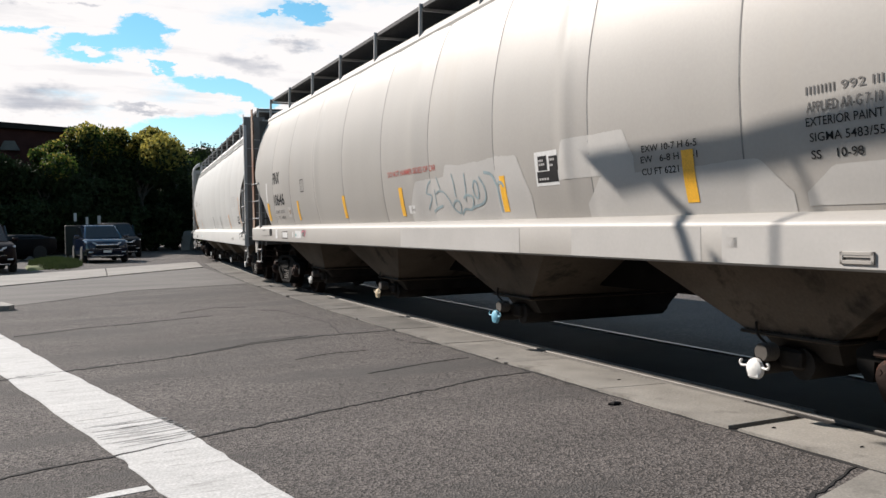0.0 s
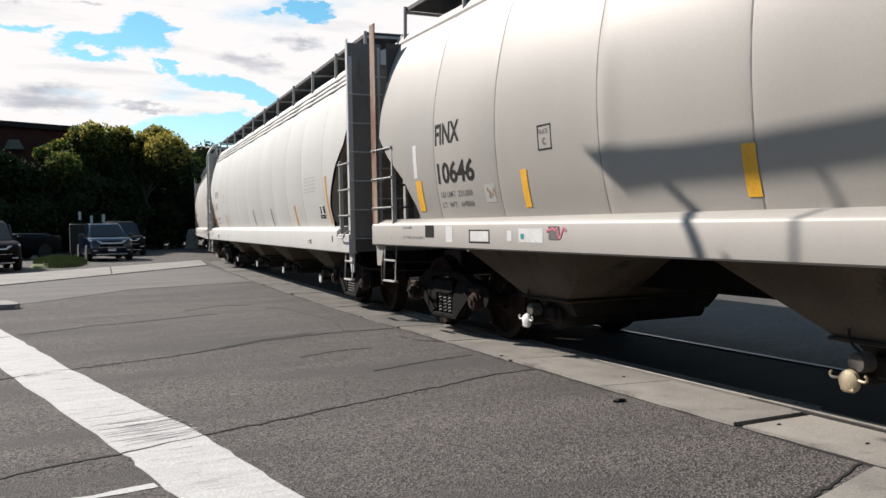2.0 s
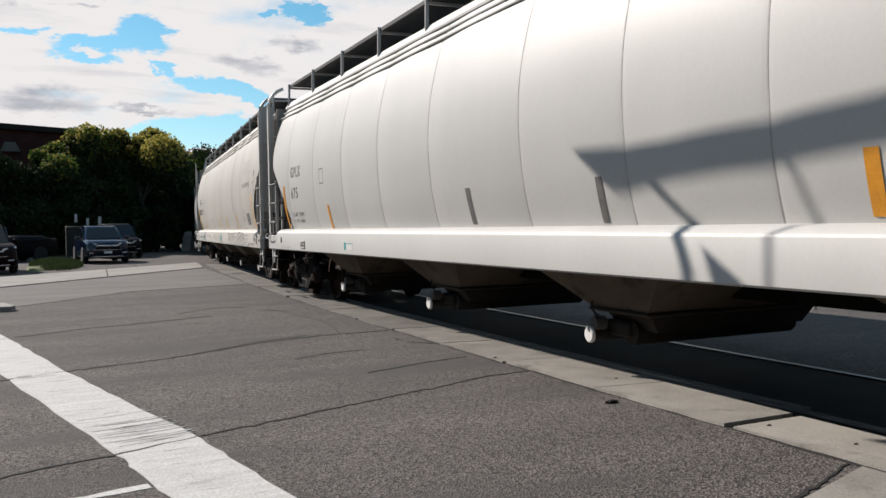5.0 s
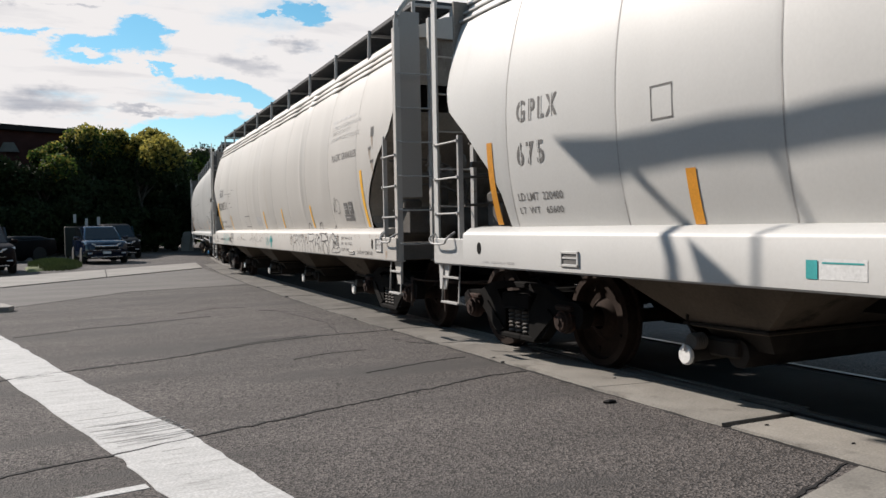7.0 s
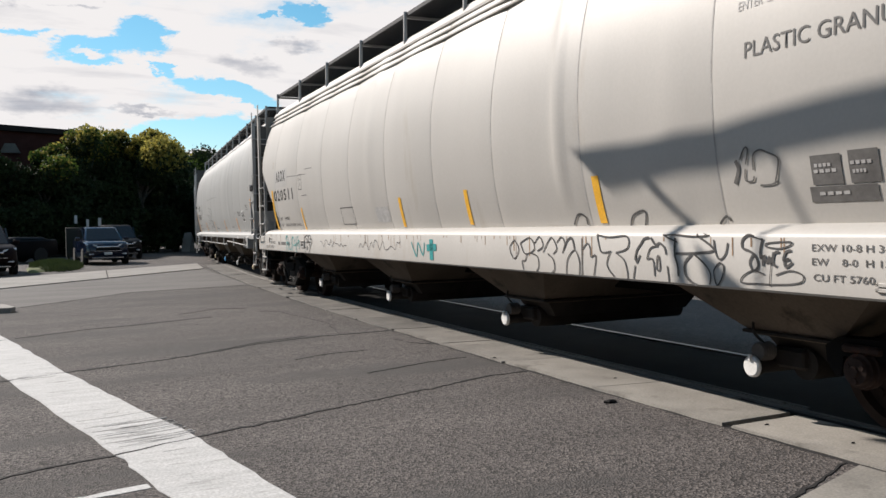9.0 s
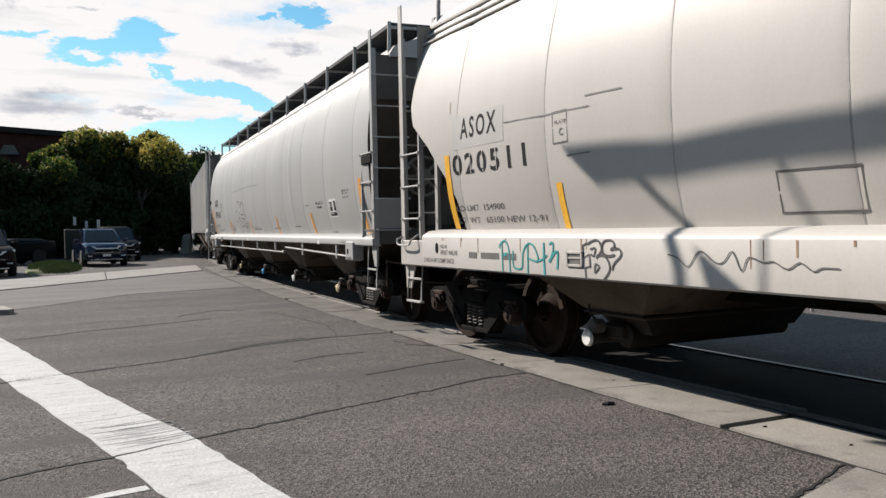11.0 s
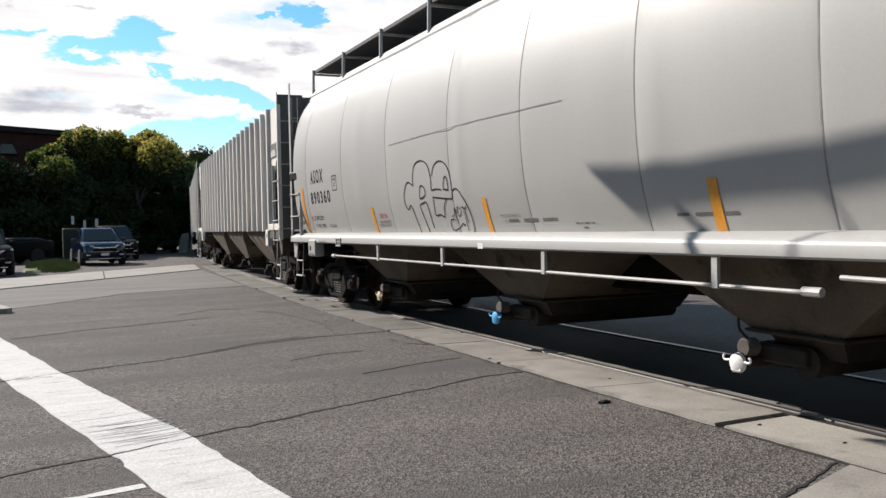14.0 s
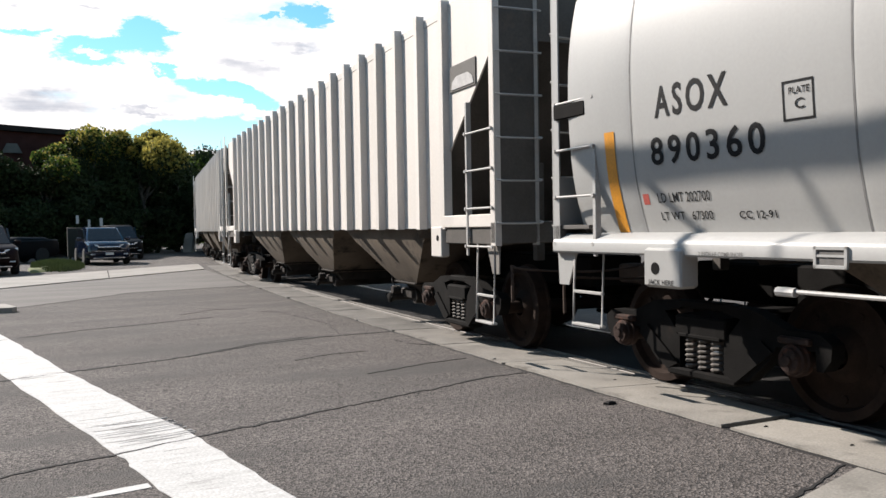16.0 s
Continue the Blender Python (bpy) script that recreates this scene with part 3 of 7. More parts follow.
def hopper_body(car, spec):
    """Side sheets, roof, slope sheets and seams of a curved-side covered hopper."""
    L, z0, eave, paint = spec["length"], spec["sill"][1] + 0.02, 3.80, spec["paint"]
    cut = spec["cut"]
    prof = spec.get("profile", ROUND)
    inset = spec.get("inset", 0.25)
    half = L / 2 - inset
    rnd = random.Random(spec["seed"])
    seams = spec["seams"]
    ys = sorted(set([round(-half + i * 0.06, 3) for i in range(int(1.6 / 0.06))] + [round(half - i * 0.06, 3) for i in range(int(1.6 / 0.06))] + [round(-half + 1.6 + i * 0.22, 3) for i in range(int((2 * half - 3.2) / 0.22) + 1)] + [round(y + d, 3) for y in seams for d in (-0.06, -0.012, 0.0, 0.012, 0.06)] + [round(c + d * wd, 3) for c, wd, amp in spec.get("creases", ()) for d in (-2, -1.3, -0.7, 0, 0.7, 1.3, 2)]))
    edges = [-half] + seams + [half]

    def bulge(y, z):
        b = 0.0
        for a, c in zip(edges, edges[1:]):
            if a <= y <= c:
                b = 0.016 * math.sin(math.pi * (y - a) / (c - a)) ** 0.6
        for c, wd, amp in spec.get("creases", ()):
            b += amp * math.exp(-((y - c) / wd) ** 2) * min(1.0, max(0.0, (z - 1.45) / 0.5))
        return b + 0.012 * noise.noise(Vector((y * 0.55, z * 0.5, spec["seed"]))) + 0.005 * noise.noise(Vector((y * 1.9, z * 1.1, spec["seed"] + 5.0)))
    spec["surface"] = lambda y, z: side_x(prof, z) + bulge(y, z)
    rows_n = 22
    for sign, nm in ((-1, "near"), (1, "far")):
        g = Shape()
        rows = []
        for y in ys:
            zb = end_cut(half - abs(y), z0, eave, cut)
            row = []
            for k in range(rows_n + 1):
                z = zb + (eave - zb) * k / rows_n
                row.append((sign * (side_x(prof, z) + bulge(y, z)), y, z))
            rows.append(row)
        g.face_grid(rows)
        part("side_sheet", g, paint, car, smooth=50)
    # roof with a low crown
    r = Shape()
    sec = [(1.27, 3.795), (1.275, 3.84), (1.20, 3.95), (0.85, 4.07), (0.35, 4.14), (0, 4.155)]
    sec = [(-x, z) for x, z in sec] + [(x, z) for x, z in reversed(sec[:-1])]
    r.loft([[(x, y, z) for x, z in sec] for y in (-half - 0.05, half + 0.05)])
    part("roof", r, paint, car)
    if spec.get("ribs_top"):
        for z in (3.60, 3.70, 3.80):
            e = Shape()
            x = side_x(prof, z) + 0.012
            for sg in (-1, 1):
                e.box(sg * (x - 0.012), sg * (x + 0.03), -half, half, z - 0.012, z + 0.012, 0.004)
            part("eave_rib", e, paint, car)
    # slope sheets under both ends, one plate bent along the cut
    for sg in (-1, 1):
        s = Shape()
        poly = [(d, z) for d, z in cut] + [(cut[-1][0] + 0.9, z0 - 0.35)]
        if len(cut) == 2:
            poly = [(0.06, 3.2), (1.9, z0 - 0.2)]
        rows = []
        for d, z in poly:
            x = side_x(prof, max(z, z0)) - 0.014
            rows.append([(-x, sg * (half - d - 0.006), z), (x, sg * (half - d - 0.006), z)])
        s.face_grid(rows)
        # without its own slope_mat the plate takes the shade-darkened colour
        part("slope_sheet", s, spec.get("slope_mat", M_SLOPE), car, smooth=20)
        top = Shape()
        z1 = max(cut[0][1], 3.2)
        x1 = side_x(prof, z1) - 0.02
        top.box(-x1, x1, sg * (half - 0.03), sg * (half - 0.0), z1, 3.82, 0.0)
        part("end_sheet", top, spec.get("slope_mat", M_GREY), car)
    # weld seams
    for y in seams:
        for sign in (-1,):
            w = Shape()
            rows = []
            for k in range(23):
                z = z0 + (eave - z0) * k / 22
                x = sign * (side_x(prof, z) + bulge(y, z) + 0.003)
                rows.append([(x, y - 0.007, z), (x, y + 0.007, z)])
            w.face_grid(rows)
            part("weld_seam", w, spec.get("seam_mat", M_SEAM), car, smooth=0)


def roofwalk(car, spec):
    L = spec["length"]
    half = L / 2 - 0.35
    zt = 4.30
    for sg in (-1, 1):
        x0, x1 = sg * 1.20, sg * 0.62
        g = Shape()
        for x in (x0, x1):
            g.box(x - 0.012, x + 0.012, -half, half, zt - 0.05, zt + 0.0)
        n = int(2 * half / 0.03)
        for i in range(n + 1):
            y = -half + i * 2 * half / n
            g.box(x0, x1, y - 0.006, y + 0.006, zt - 0.035, zt)
        for k in range(1, 16):
            x = x0 + (x1 - x0) * k / 16
            g.box(x - 0.005, x + 0.005, -half, half, zt - 0.03, zt - 0.004)
        tagged(part("roofwalk", g, M_GRATE, car, "dark steel roofwalk grating", smooth=0), kind="stuff")
        n = int(2 * half / 1.7)
        for i in range(n + 1):
            y = -half + i * 2 * half / n
            b = Shape()
            b.tube([(sg * 1.235, y, 3.88), (sg * 1.225, y, zt + 0.01)], 0.026, 6)
            b.box(sg * 1.235, sg * 0.6, y - 0.02, y + 0.02, zt - 0.08, zt - 0.045)
            b.tube([(sg * 0.7, y, 4.05), (sg * 0.7, y, zt - 0.05)], 0.02, 6)
            part("roofwalk_bracket", b, M_BAR, car, smooth=30)
    for i in range(5):
        h = Shape()
        y = -half + (i + 0.5) * 2 * half / 5
        h.lathe([(0, 0.38), (0.16, 0.38), (0.2, 0.34), (0.22, 0.0)], (0, y, 4.13), "z", 20)
        part("roof_hatch", h, spec["paint"], car)


def paint_of(spec):
    return spec.get("sill_paint", spec["paint"])


def side_sill(car, spec):
    z0, z1 = spec["sill"]
    L = spec["length"]
    if spec["kind"] == "rib":
        for e in (-1, 1):
            for sg in (-1, 1):
                s = Shape()
                s.box(sg * 1.50, sg * 1.61, e * (L / 2 - 0.02), e * (L / 2 - 1.33), 1.385, 1.52, 0.01)
                lo = Shape()
                lo.box(sg * 1.40, sg * 1.585, e * (L / 2 - 0.03), e * (L / 2 - 1.32), 1.21, 1.384, 0.01)
                part("end_frame", lo, M_SLOPE, car)
                part("side_sill", s, paint_of(spec), car)
                pad = Shape()
                pad.box(sg * 1.52, sg * 1.62, e * (L / 2 - 1.37), e * (L / 2 - 1.68), 1.05, 1.40, 0.015)
                pd = part("jack_pad", pad, paint_of(spec), car)
                hl = Shape()
                hl.lathe([(sg * 1.618, 0.035), (sg * 1.624, 0.035)], (0, e * (L / 2 - 1.48), 1.27), "x", 12)
                part("jack_hole", hl, M_BLACK, pd)
        c = Shape()
        c.box(-0.33, 0.33, -L / 2 + 0.3, L / 2 - 0.3, 0.72, 1.05, 0.02)
        part("centre_sill", c, M_BLACK, car)
        return
    for sg in (-1, 1):
        s = Shape()
        X = 1.64
        # folded plate: bottom lip, tall web, sloped ledge up to the side sheet
        sec = [(X - 0.12, z0), (X - 0.012, z0), (X, z0 + 0.015), (X, z1 - 0.045), (X - 0.012, z1 - 0.02), (X - 0.09, z1 + 0.03), (X - 0.24, z1 + 0.045), (X - 0.24, z1 - 0.03), (X - 0.03, z1 - 0.06), (X - 0.03, z0 + 0.03), (X - 0.12, z0 + 0.03)]
        ya, yb = -L / 2 + spec.get("sill_in", 0.02), L / 2 - spec.get("sill_in", 0.02)
        cut = spec.get("ledge_end", 0.0)
        s.loft([[(sg * x, y, z) for x, z in sec] for y in (ya + cut, yb - cut)])
        if cut:
            flat = [(X - 0.12, z0), (X - 0.012, z0), (X, z0 + 0.015), (X, z1 - 0.085), (X - 0.006, z1 - 0.078), (X - 0.016, z1 - 0.078), (X - 0.03, z0 + 0.03), (X - 0.12, z0 + 0.03)]
            for y0, y1 in ((ya, ya + cut), (yb - cut, yb)):
                s.loft([[(sg * x, y, z) for x, z in flat] for y in (y0, y1)])
        part("side_sill", s, spec.get("sill_paint", spec["paint"]), car)
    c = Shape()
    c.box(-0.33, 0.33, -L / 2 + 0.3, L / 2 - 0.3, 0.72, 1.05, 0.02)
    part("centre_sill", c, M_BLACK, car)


def hoppers(car, spec):
    z0 = spec["sill"][0]
    n, step = spec["hoppers"], spec["hopper_step"]
    for i in range(n):
        y = (i - (n - 1) / 2) * step + spec.get("hopper_off", 0.0)
        s = Shape()
        a, b = step * 0.5 - 0.20, 0.38
        h = y - spec.get("hopper_set", 0.40)
        rings = []
        for z, hy, hx in ((1.45, a, 1.45), (z0, a - (1.45 - z0) * (a - b) / 0.85, 1.38), (0.60, b, 1.06), (0.575, b, 1.04), (0.57, b - 0.06, 1.0)):
            rings.append([(-hx, h - hy, z), (hx, h - hy, z), (hx, h + hy, z), (-hx, h + hy, z)])
        s.loft(rings)
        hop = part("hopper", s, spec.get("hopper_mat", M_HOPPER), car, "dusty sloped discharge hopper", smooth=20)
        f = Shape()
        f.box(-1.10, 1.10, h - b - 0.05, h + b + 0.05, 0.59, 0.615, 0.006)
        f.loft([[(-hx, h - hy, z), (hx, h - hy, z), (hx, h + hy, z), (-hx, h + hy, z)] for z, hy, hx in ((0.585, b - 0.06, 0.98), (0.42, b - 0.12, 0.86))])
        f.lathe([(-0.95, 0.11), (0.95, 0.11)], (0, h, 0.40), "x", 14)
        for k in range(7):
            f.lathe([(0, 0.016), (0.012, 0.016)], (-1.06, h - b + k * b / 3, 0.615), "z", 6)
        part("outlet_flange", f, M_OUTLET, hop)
        t = Shape()
        t.lathe([(-1.17, 0.072), (-1.14, 0.072), (-1.14, 0.056), (1.14, 0.056), (1.14, 0.072), (1.17, 0.072)], (0, y, 0.37), "x", 16)
        t.box(-1.0, 1.0, min(y, h) - 0.03, max(y, h) + 0.03, 0.36, 0.50, 0.02)
        part("outlet_pipe", t, M_OUTLET, hop)
        c = Shape()
        if spec.get("plain_caps"):
            c.lathe([(-1.20, 0.0), (-1.20, 0.062), (-1.19, 0.074), (-1.172, 0.076), (-1.168, 0.06)], (0, y, 0.37), "x", 22)
            c.box(-1.215, -1.19, y - 0.012, y + 0.012, 0.41, 0.455, 0.004)
        else:
            # a moulded cap, squared at its foot, with two hooked ears
            c.lathe([(-1.215, 0.0), (-1.21, 0.045), (-1.195, 0.070), (-1.172, 0.076), (-1.166, 0.065)], (0, y, 0.36), "x", 22)
            c.box(-1.205, -1.172, y - 0.055, y + 0.055, 0.29, 0.36, 0.02)
            for e in (-1, 1):
                c.tube(spread([(-1.185, y + e * 0.07, 0.375), (-1.19, y + e * 0.12, 0.372), (-1.19, y + e * 0.135, 0.395), (-1.19, y + e * 0.118, 0.412)], 3), 0.009, 6)
        part("outlet_cap", c, spec["caps"][i % len(spec["caps"])], hop)
        v = Shape()
        v.lathe([(-1.16 + k * 0.012, 0.068 if k % 2 else 0.058) for k in range(11)], (0, y - 0.03, 0.475), "x", 16)
        vp = Shape()
        vp.tube(spread([(-1.10, y - 0.03, 0.53), (-1.14, y + 0.02, 0.60), (-1.12, y + 0.05, 0.68)], 3), 0.010, 6)
        part("valve", v, M_SPRING if spec["kind"] == "round" else M_OUTLET, hop)
        part("vent_pipe", vp, M_OUTLET, hop)


def truck(car, y, spec, wheels):
    """A two-axle truck: wheels apart, frame with springs."""
    R = 0.457
    base = 1.78
    t = new("truck")
    t.parent = car
    t.matrix_basis = pose(0, y, 0)
    t["label"] = "rust-dark two-axle truck with coil springs"
    for sg in (-1, 1):
        f = Shape()
        X0, X1 = sg * 1.07, sg * 1.19
        # cast frame: bowed top chord, sloping tension arms, spring pocket and pedestal jaws
        half_form = [(-1.16, 0.50), (-1.17, 0.60), (-1.08, 0.66), (-0.80, 0.665), (-0.52, 0.775), (-0.22, 0.80), (-0.22, 0.735), (-0.40, 0.70), (-0.235, 0.52), (-0.235, 0.26), (-0.46, 0.26), (-0.66, 0.44), (-0.72, 0.54), (-1.04, 0.545), (-1.05, 0.42), (-1.10, 0.42)]
        for e in (-1, 1):
            f.prism([(e * a, b) for a, b in half_form], "x", X0, X1)
            f.prism([(e * -0.70, 0.50), (e * -0.60, 0.57), (e * -0.24, 0.30), (e * -0.36, 0.24)], "x", X1 - sg * 0.005, X1 + sg * 0.022)
        f.box(X0, X1, -0.24, 0.24, 0.735, 0.80, 0.012)
        f.box(X0 - sg * 0.05, X1 + sg * 0.02, -0.36, 0.36, 0.205, 0.268, 0.015)
        f.box(X1 - sg * 0.01, X1 + sg * 0.03, -0.22, 0.22, 0.515, 0.545, 0.006)
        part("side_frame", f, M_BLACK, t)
        for k in range(3):
            s = Shape()
            yy = -0.135 + 0.135 * k
            pts = []
            for j in range(49):
                a = j / 8 * 2 * math.pi
                pts.append((sg * 1.14 + 0.050 * math.cos(a), yy + 0.050 * math.sin(a), 0.275 + 0.24 * j / 48))
            s.tube(pts, 0.015, 5)
            part("spring", s, M_SPRING, t)
        b = Shape()
        b.box(sg * 0.6, sg * 1.21, -0.27, 0.27, 0.52, 0.69, 0.02)
        part("bolster", b, M_BLACK, t)
        for ax in (-base / 2, base / 2):
            c = Shape()
            c.lathe([(-0.0, 0.115), (sg * 0.05, 0.118), (sg * 0.055, 0.104), (sg * 0.09, 0.104), (sg * 0.095, 0.088), (sg * 0.12, 0.08), (sg * 0.125, 0.035), (sg * 0.14, 0.03), (sg * 0.142, 0.0)], (sg * 1.15, ax, R + 0.02), "x", 18)
            c.box(sg * 1.05, sg * 1.23, ax - 0.13, ax + 0.13, R + 0.12, R + 0.17, 0.012)
            for j in range(3):
                a = j * 2.094 + 0.5
                c.lathe([(0, 0.02), (sg * 0.02, 0.02)], (sg * 1.26, ax + 0.058 * math.cos(a), R + 0.02 + 0.058 * math.sin(a)), "x", 6)
            part("bearing_cap", c, M_BEARING, t)
    br = Shape()
    br.box(-0.9, 0.9, -0.18, 0.18, 0.5, 0.72, 0.03)
    br.box(-0.8, 0.8, -0.5, -0.44, 0.38, 0.48, 0.01)
    br.box(-0.8, 0.8, 0.44, 0.5, 0.38, 0.48, 0.01)
    part("brake_beam", br, M_BLACK, t)
    for ax in (-base / 2, base / 2):
        w = Shape()
        w.lathe([(-1.15, 0.07), (1.15, 0.07)], (0, 0, 0), "x", 14)
        for sg in (-1, 1):
            w.lathe([(sg * 0.68, R + 0.025), (sg * 0.705, R + 0.025), (sg * 0.715, R), (sg * 0.82, R - 0.006), (sg * 0.825, R - 0.07), (sg * 0.77, R - 0.09), (sg * 0.75, 0.20), (sg * 0.80, 0.15), (sg * 0.82, 0.10), (sg * 0.70, 0.10), (sg * 0.71, R - 0.08), (sg * 0.68, R - 0.06)], (0, 0, 0), "x", 36)
            for j in range(5):
                a = j * 1.2566
                w.lathe([(sg * 0.755, 0.035), (sg * 0.775, 0.03)], (0, 0.31 * math.cos(a), 0.31 * math.sin(a)), "x", 8)
        wh = part("wheelset", w, M_WHEEL, t)
        wh.matrix_basis = pose(0, ax, R + 0.02)
        wheels.append((wh, ax))
    return t


def car_end(car, spec, sg):
    """Posts, ladders, steps, coupler at one end. sg -1: leading end, 1: trailing end."""
    L = spec["length"]
    z0, z1 = spec["sill"]
    E = sg * L / 2
    paint = spec["paint"]
    X = 1.62
    style = spec["ends"][0 if sg < 0 else 1]
    post_mat = style.get("post", paint)
    top = style.get("top", 4.1)
    w = style.get("post_w", 0.10)
    for side in (-1, 1):
        # corner post: a tall flanged channel
        p = Shape()
        d = style.get("post_d", 0.07)
        p.box(side * (X - 0.015), side * X, E, E - sg * w, z0, top - 0.25, 0.003)
        p.box(side * (X - d), side * X, E + sg * 0.004, E - sg * 0.012, z0, top - 0.25, 0.003)
        if style.get("bent"):
            pts = [(side * (X - 0.03), E - sg * 0.03, top - 0.30), (side * (X - 0.05), E - sg * 0.03, top - 0.1), (side * (X - 0.18), E - sg * 0.03, top + 0.08), (side * (X - 0.34), E - sg * 0.03, top + 0.17)]
            p.tube([Vector(q) for q in spread(pts, 4)], 0.035, 8)
        else:
            p.box(side * (X - 0.015), side * X, E, E - sg * w, top - 0.26, top, 0.003)
        part("corner_post", p, post_mat, car)
        # inner ladder stile and rungs on the side
        if style.get("ladder", True):
            ly = E - sg * style.get("lad_w", 0.46)
            s = Shape()
            lz = style.get("lad_top", 2.45)
            s.box(side * (X - 0.02), side * (X + 0.0), ly - 0.02, ly + 0.02, min(z1 - 0.1, style.get("rung0", 9) - 0.1), lz, 0.004)
            s.box(side * (X - 0.055), side * (X - 0.015), ly - 0.02, ly - 0.008, z1 - 0.1, lz, 0.002)
            part("ladder_stile", s, M_BAR, car)
            n = style.get("rungs", 4)
            for k in range(n):
                z = style.get("rung0", z1 - 0.02) + k * style.get("rung_gap", 0.40)
                q = Shape()
                q.tube([(side * (X + 0.005), E - sg * 0.05, z), (side * (X + 0.005), ly, z)], 0.0105, 8)
                q.lathe([(0, 0.018), (side * 0.018, 0.018)], (side * (X + 0.004), E - sg * 0.05, z), "x", 8)
                q.lathe([(0, 0.018), (side * 0.018, 0.018)], (side * (X + 0.004), ly, z), "x", 8)
                part("rung", q, M_BAR, car)
            if style.get("grab"):
                q = Shape()
                zz = z1 - 0.13
                q.tube(spread([(side * X, E - sg * 0.02, zz + 0.10), (side * (X + 0.08), E - sg * 0.04, zz + 0.06), (side * (X + 0.085), E - sg * 0.10, zz), (side * (X + 0.085), E - sg * 0.40, zz), (side * (X + 0.085), E - sg * 0.46, zz + 0.05), (side * X, E - sg * 0.50, zz + 0.12)], 3), 0.012, 7)
                part("grab_iron", q, M_BAR, car)
        # sill step below
        st = Shape()
        sy0, sy1 = E - sg * style.get("step_in", 0.10), E - sg * (style.get("step_in", 0.10) + 0.40)
        zb = style.get("step_z", 0.42)
        st.tube([(side * (X - 0.05), sy0, z0 + 0.1), (side * (X - 0.02), sy0, zb), (side * (X - 0.02), sy1, zb), (side * (X - 0.05), sy1, z0 + 0.1)], 0.0115, 6)
        st.box(side * (X - 0.06), side * (X - 0.0), sy0, sy1, zb - 0.012, zb + 0.012, 0.004)
        st.box(side * (X - 0.05), side * (X - 0.02), sy0, sy1, zb + 0.26, zb + 0.285, 0.004)
        part("sill_step", st, M_BAR, car)
        # end ladder rungs on the end face
        if style.get("end_ladder", True):
            for k in range(6):
                z = z0 + 0.22 + k * 0.42
                q = Shape()
                q.tube(spread([(side * (X - 0.04), E, z + 0.02), (side * (X - 0.05), E + sg * 0.07, z), (side * (X - 0.48), E + sg * 0.07, z), (side * (X - 0.50), E, z + 0.02)], 2), 0.011, 6)
                part("end_rung", q, M_BAR, car)
            q = Shape()
            q.box(side * (X - 0.50), side * (X - 0.46), E, E - sg * 0.08, z0, top - 0.1, 0.004)
            part("end_stile", q, M_BAR, car)
    if style.get("corner_panel"):
        for side in (-1, 1):
            q = Shape()
            q.box(side * (X - 0.02), side * (X - style.get("panel_w", 0.52)), E - sg * 0.012, E - sg * 0.03, style.get("panel_z", z0 + 0.22), top - 0.05, 0.004)
            part("end_panel", q, style.get("panel_mat", M_GREY), car)
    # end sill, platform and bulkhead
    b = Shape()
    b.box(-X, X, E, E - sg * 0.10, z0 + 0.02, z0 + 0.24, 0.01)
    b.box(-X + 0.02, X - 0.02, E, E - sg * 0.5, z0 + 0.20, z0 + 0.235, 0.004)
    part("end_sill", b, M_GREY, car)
    for side in (-1, 1):
        gp = Shape()
        gp.prism([(E, z0 + 0.04), (E - sg * 0.30, z0 + 0.04), (E - sg * 0.16, z0 - 0.28), (E - sg * 0.02, z0 - 0.28)], "x", side * (X - 0.06), side * (X - 0.045))
        part("step_bracket", gp, M_PANEL if spec["kind"] == "rib" else paint, car, smooth=0)
    if style.get("brake"):
        q = Shape()
        q.lathe([(-0.45, 0.0), (-0.42, 0.14), (-0.36, 0.19), (0.36, 0.19), (0.42, 0.14), (0.45, 0.0)], (-0.35, E - sg * 0.75, z1 + 0.12), "x", 18)
        part("air_reservoir", q, M_SLOPE, car)
        q = Shape()
        q.box(-1.25, -0.98, E - sg * 0.55, E - sg * 0.85, z1 - 0.05, z1 + 0.30, 0.03)
        q.box(-1.30, -1.05, E - sg * 0.62, E - sg * 0.78, z1 + 0.28, z1 + 0.42, 0.03)
        part("control_valve", q, M_SLOPE, car)
        for k, (ya, za) in enumerate(((0.35, 1.9), (0.62, 2.25), (0.5, 1.6))):
            q = Shape()
            q.tube(spread([(-1.5, E - sg * ya, za), (-0.9, E - sg * (ya + 0.05), za + 0.02), (-0.4, E - sg * (ya + 0.15), za - 0.2), (-0.35, E - sg * 0.75, z1 + 0.2)], 4), 0.016, 6)
            part("air_pipe", q, M_GREY, car)
        q = Shape()
        q.box(-1.35, 1.35, E - sg * 0.35, E - sg * 0.41, 2.02, 2.08, 0.006)
        part("cross_rail", q, M_GREY, car)
        # valve cluster and hoses hung under the slope sheet
        for x, y, z, r, h in ((-0.95, 0.42, 2.05, 0.09, 0.30), (-0.72, 0.50, 1.95, 0.07, 0.22), (-0.55, 0.42, 2.15, 0.06, 0.18)):
            q = Shape()
            q.lathe([(0, r * 0.7), (0.03, r), (h - 0.04, r), (h, r * 0.6)], (x, E - sg * y, z), "z", 12)
            q.box(x - r * 1.3, x + r * 1.3, E - sg * (y - 0.03), E - sg * (y + 0.03), z + h * 0.4, z + h * 0.5, 0.006)
            part("brake_valve", q, M_PANEL, car)
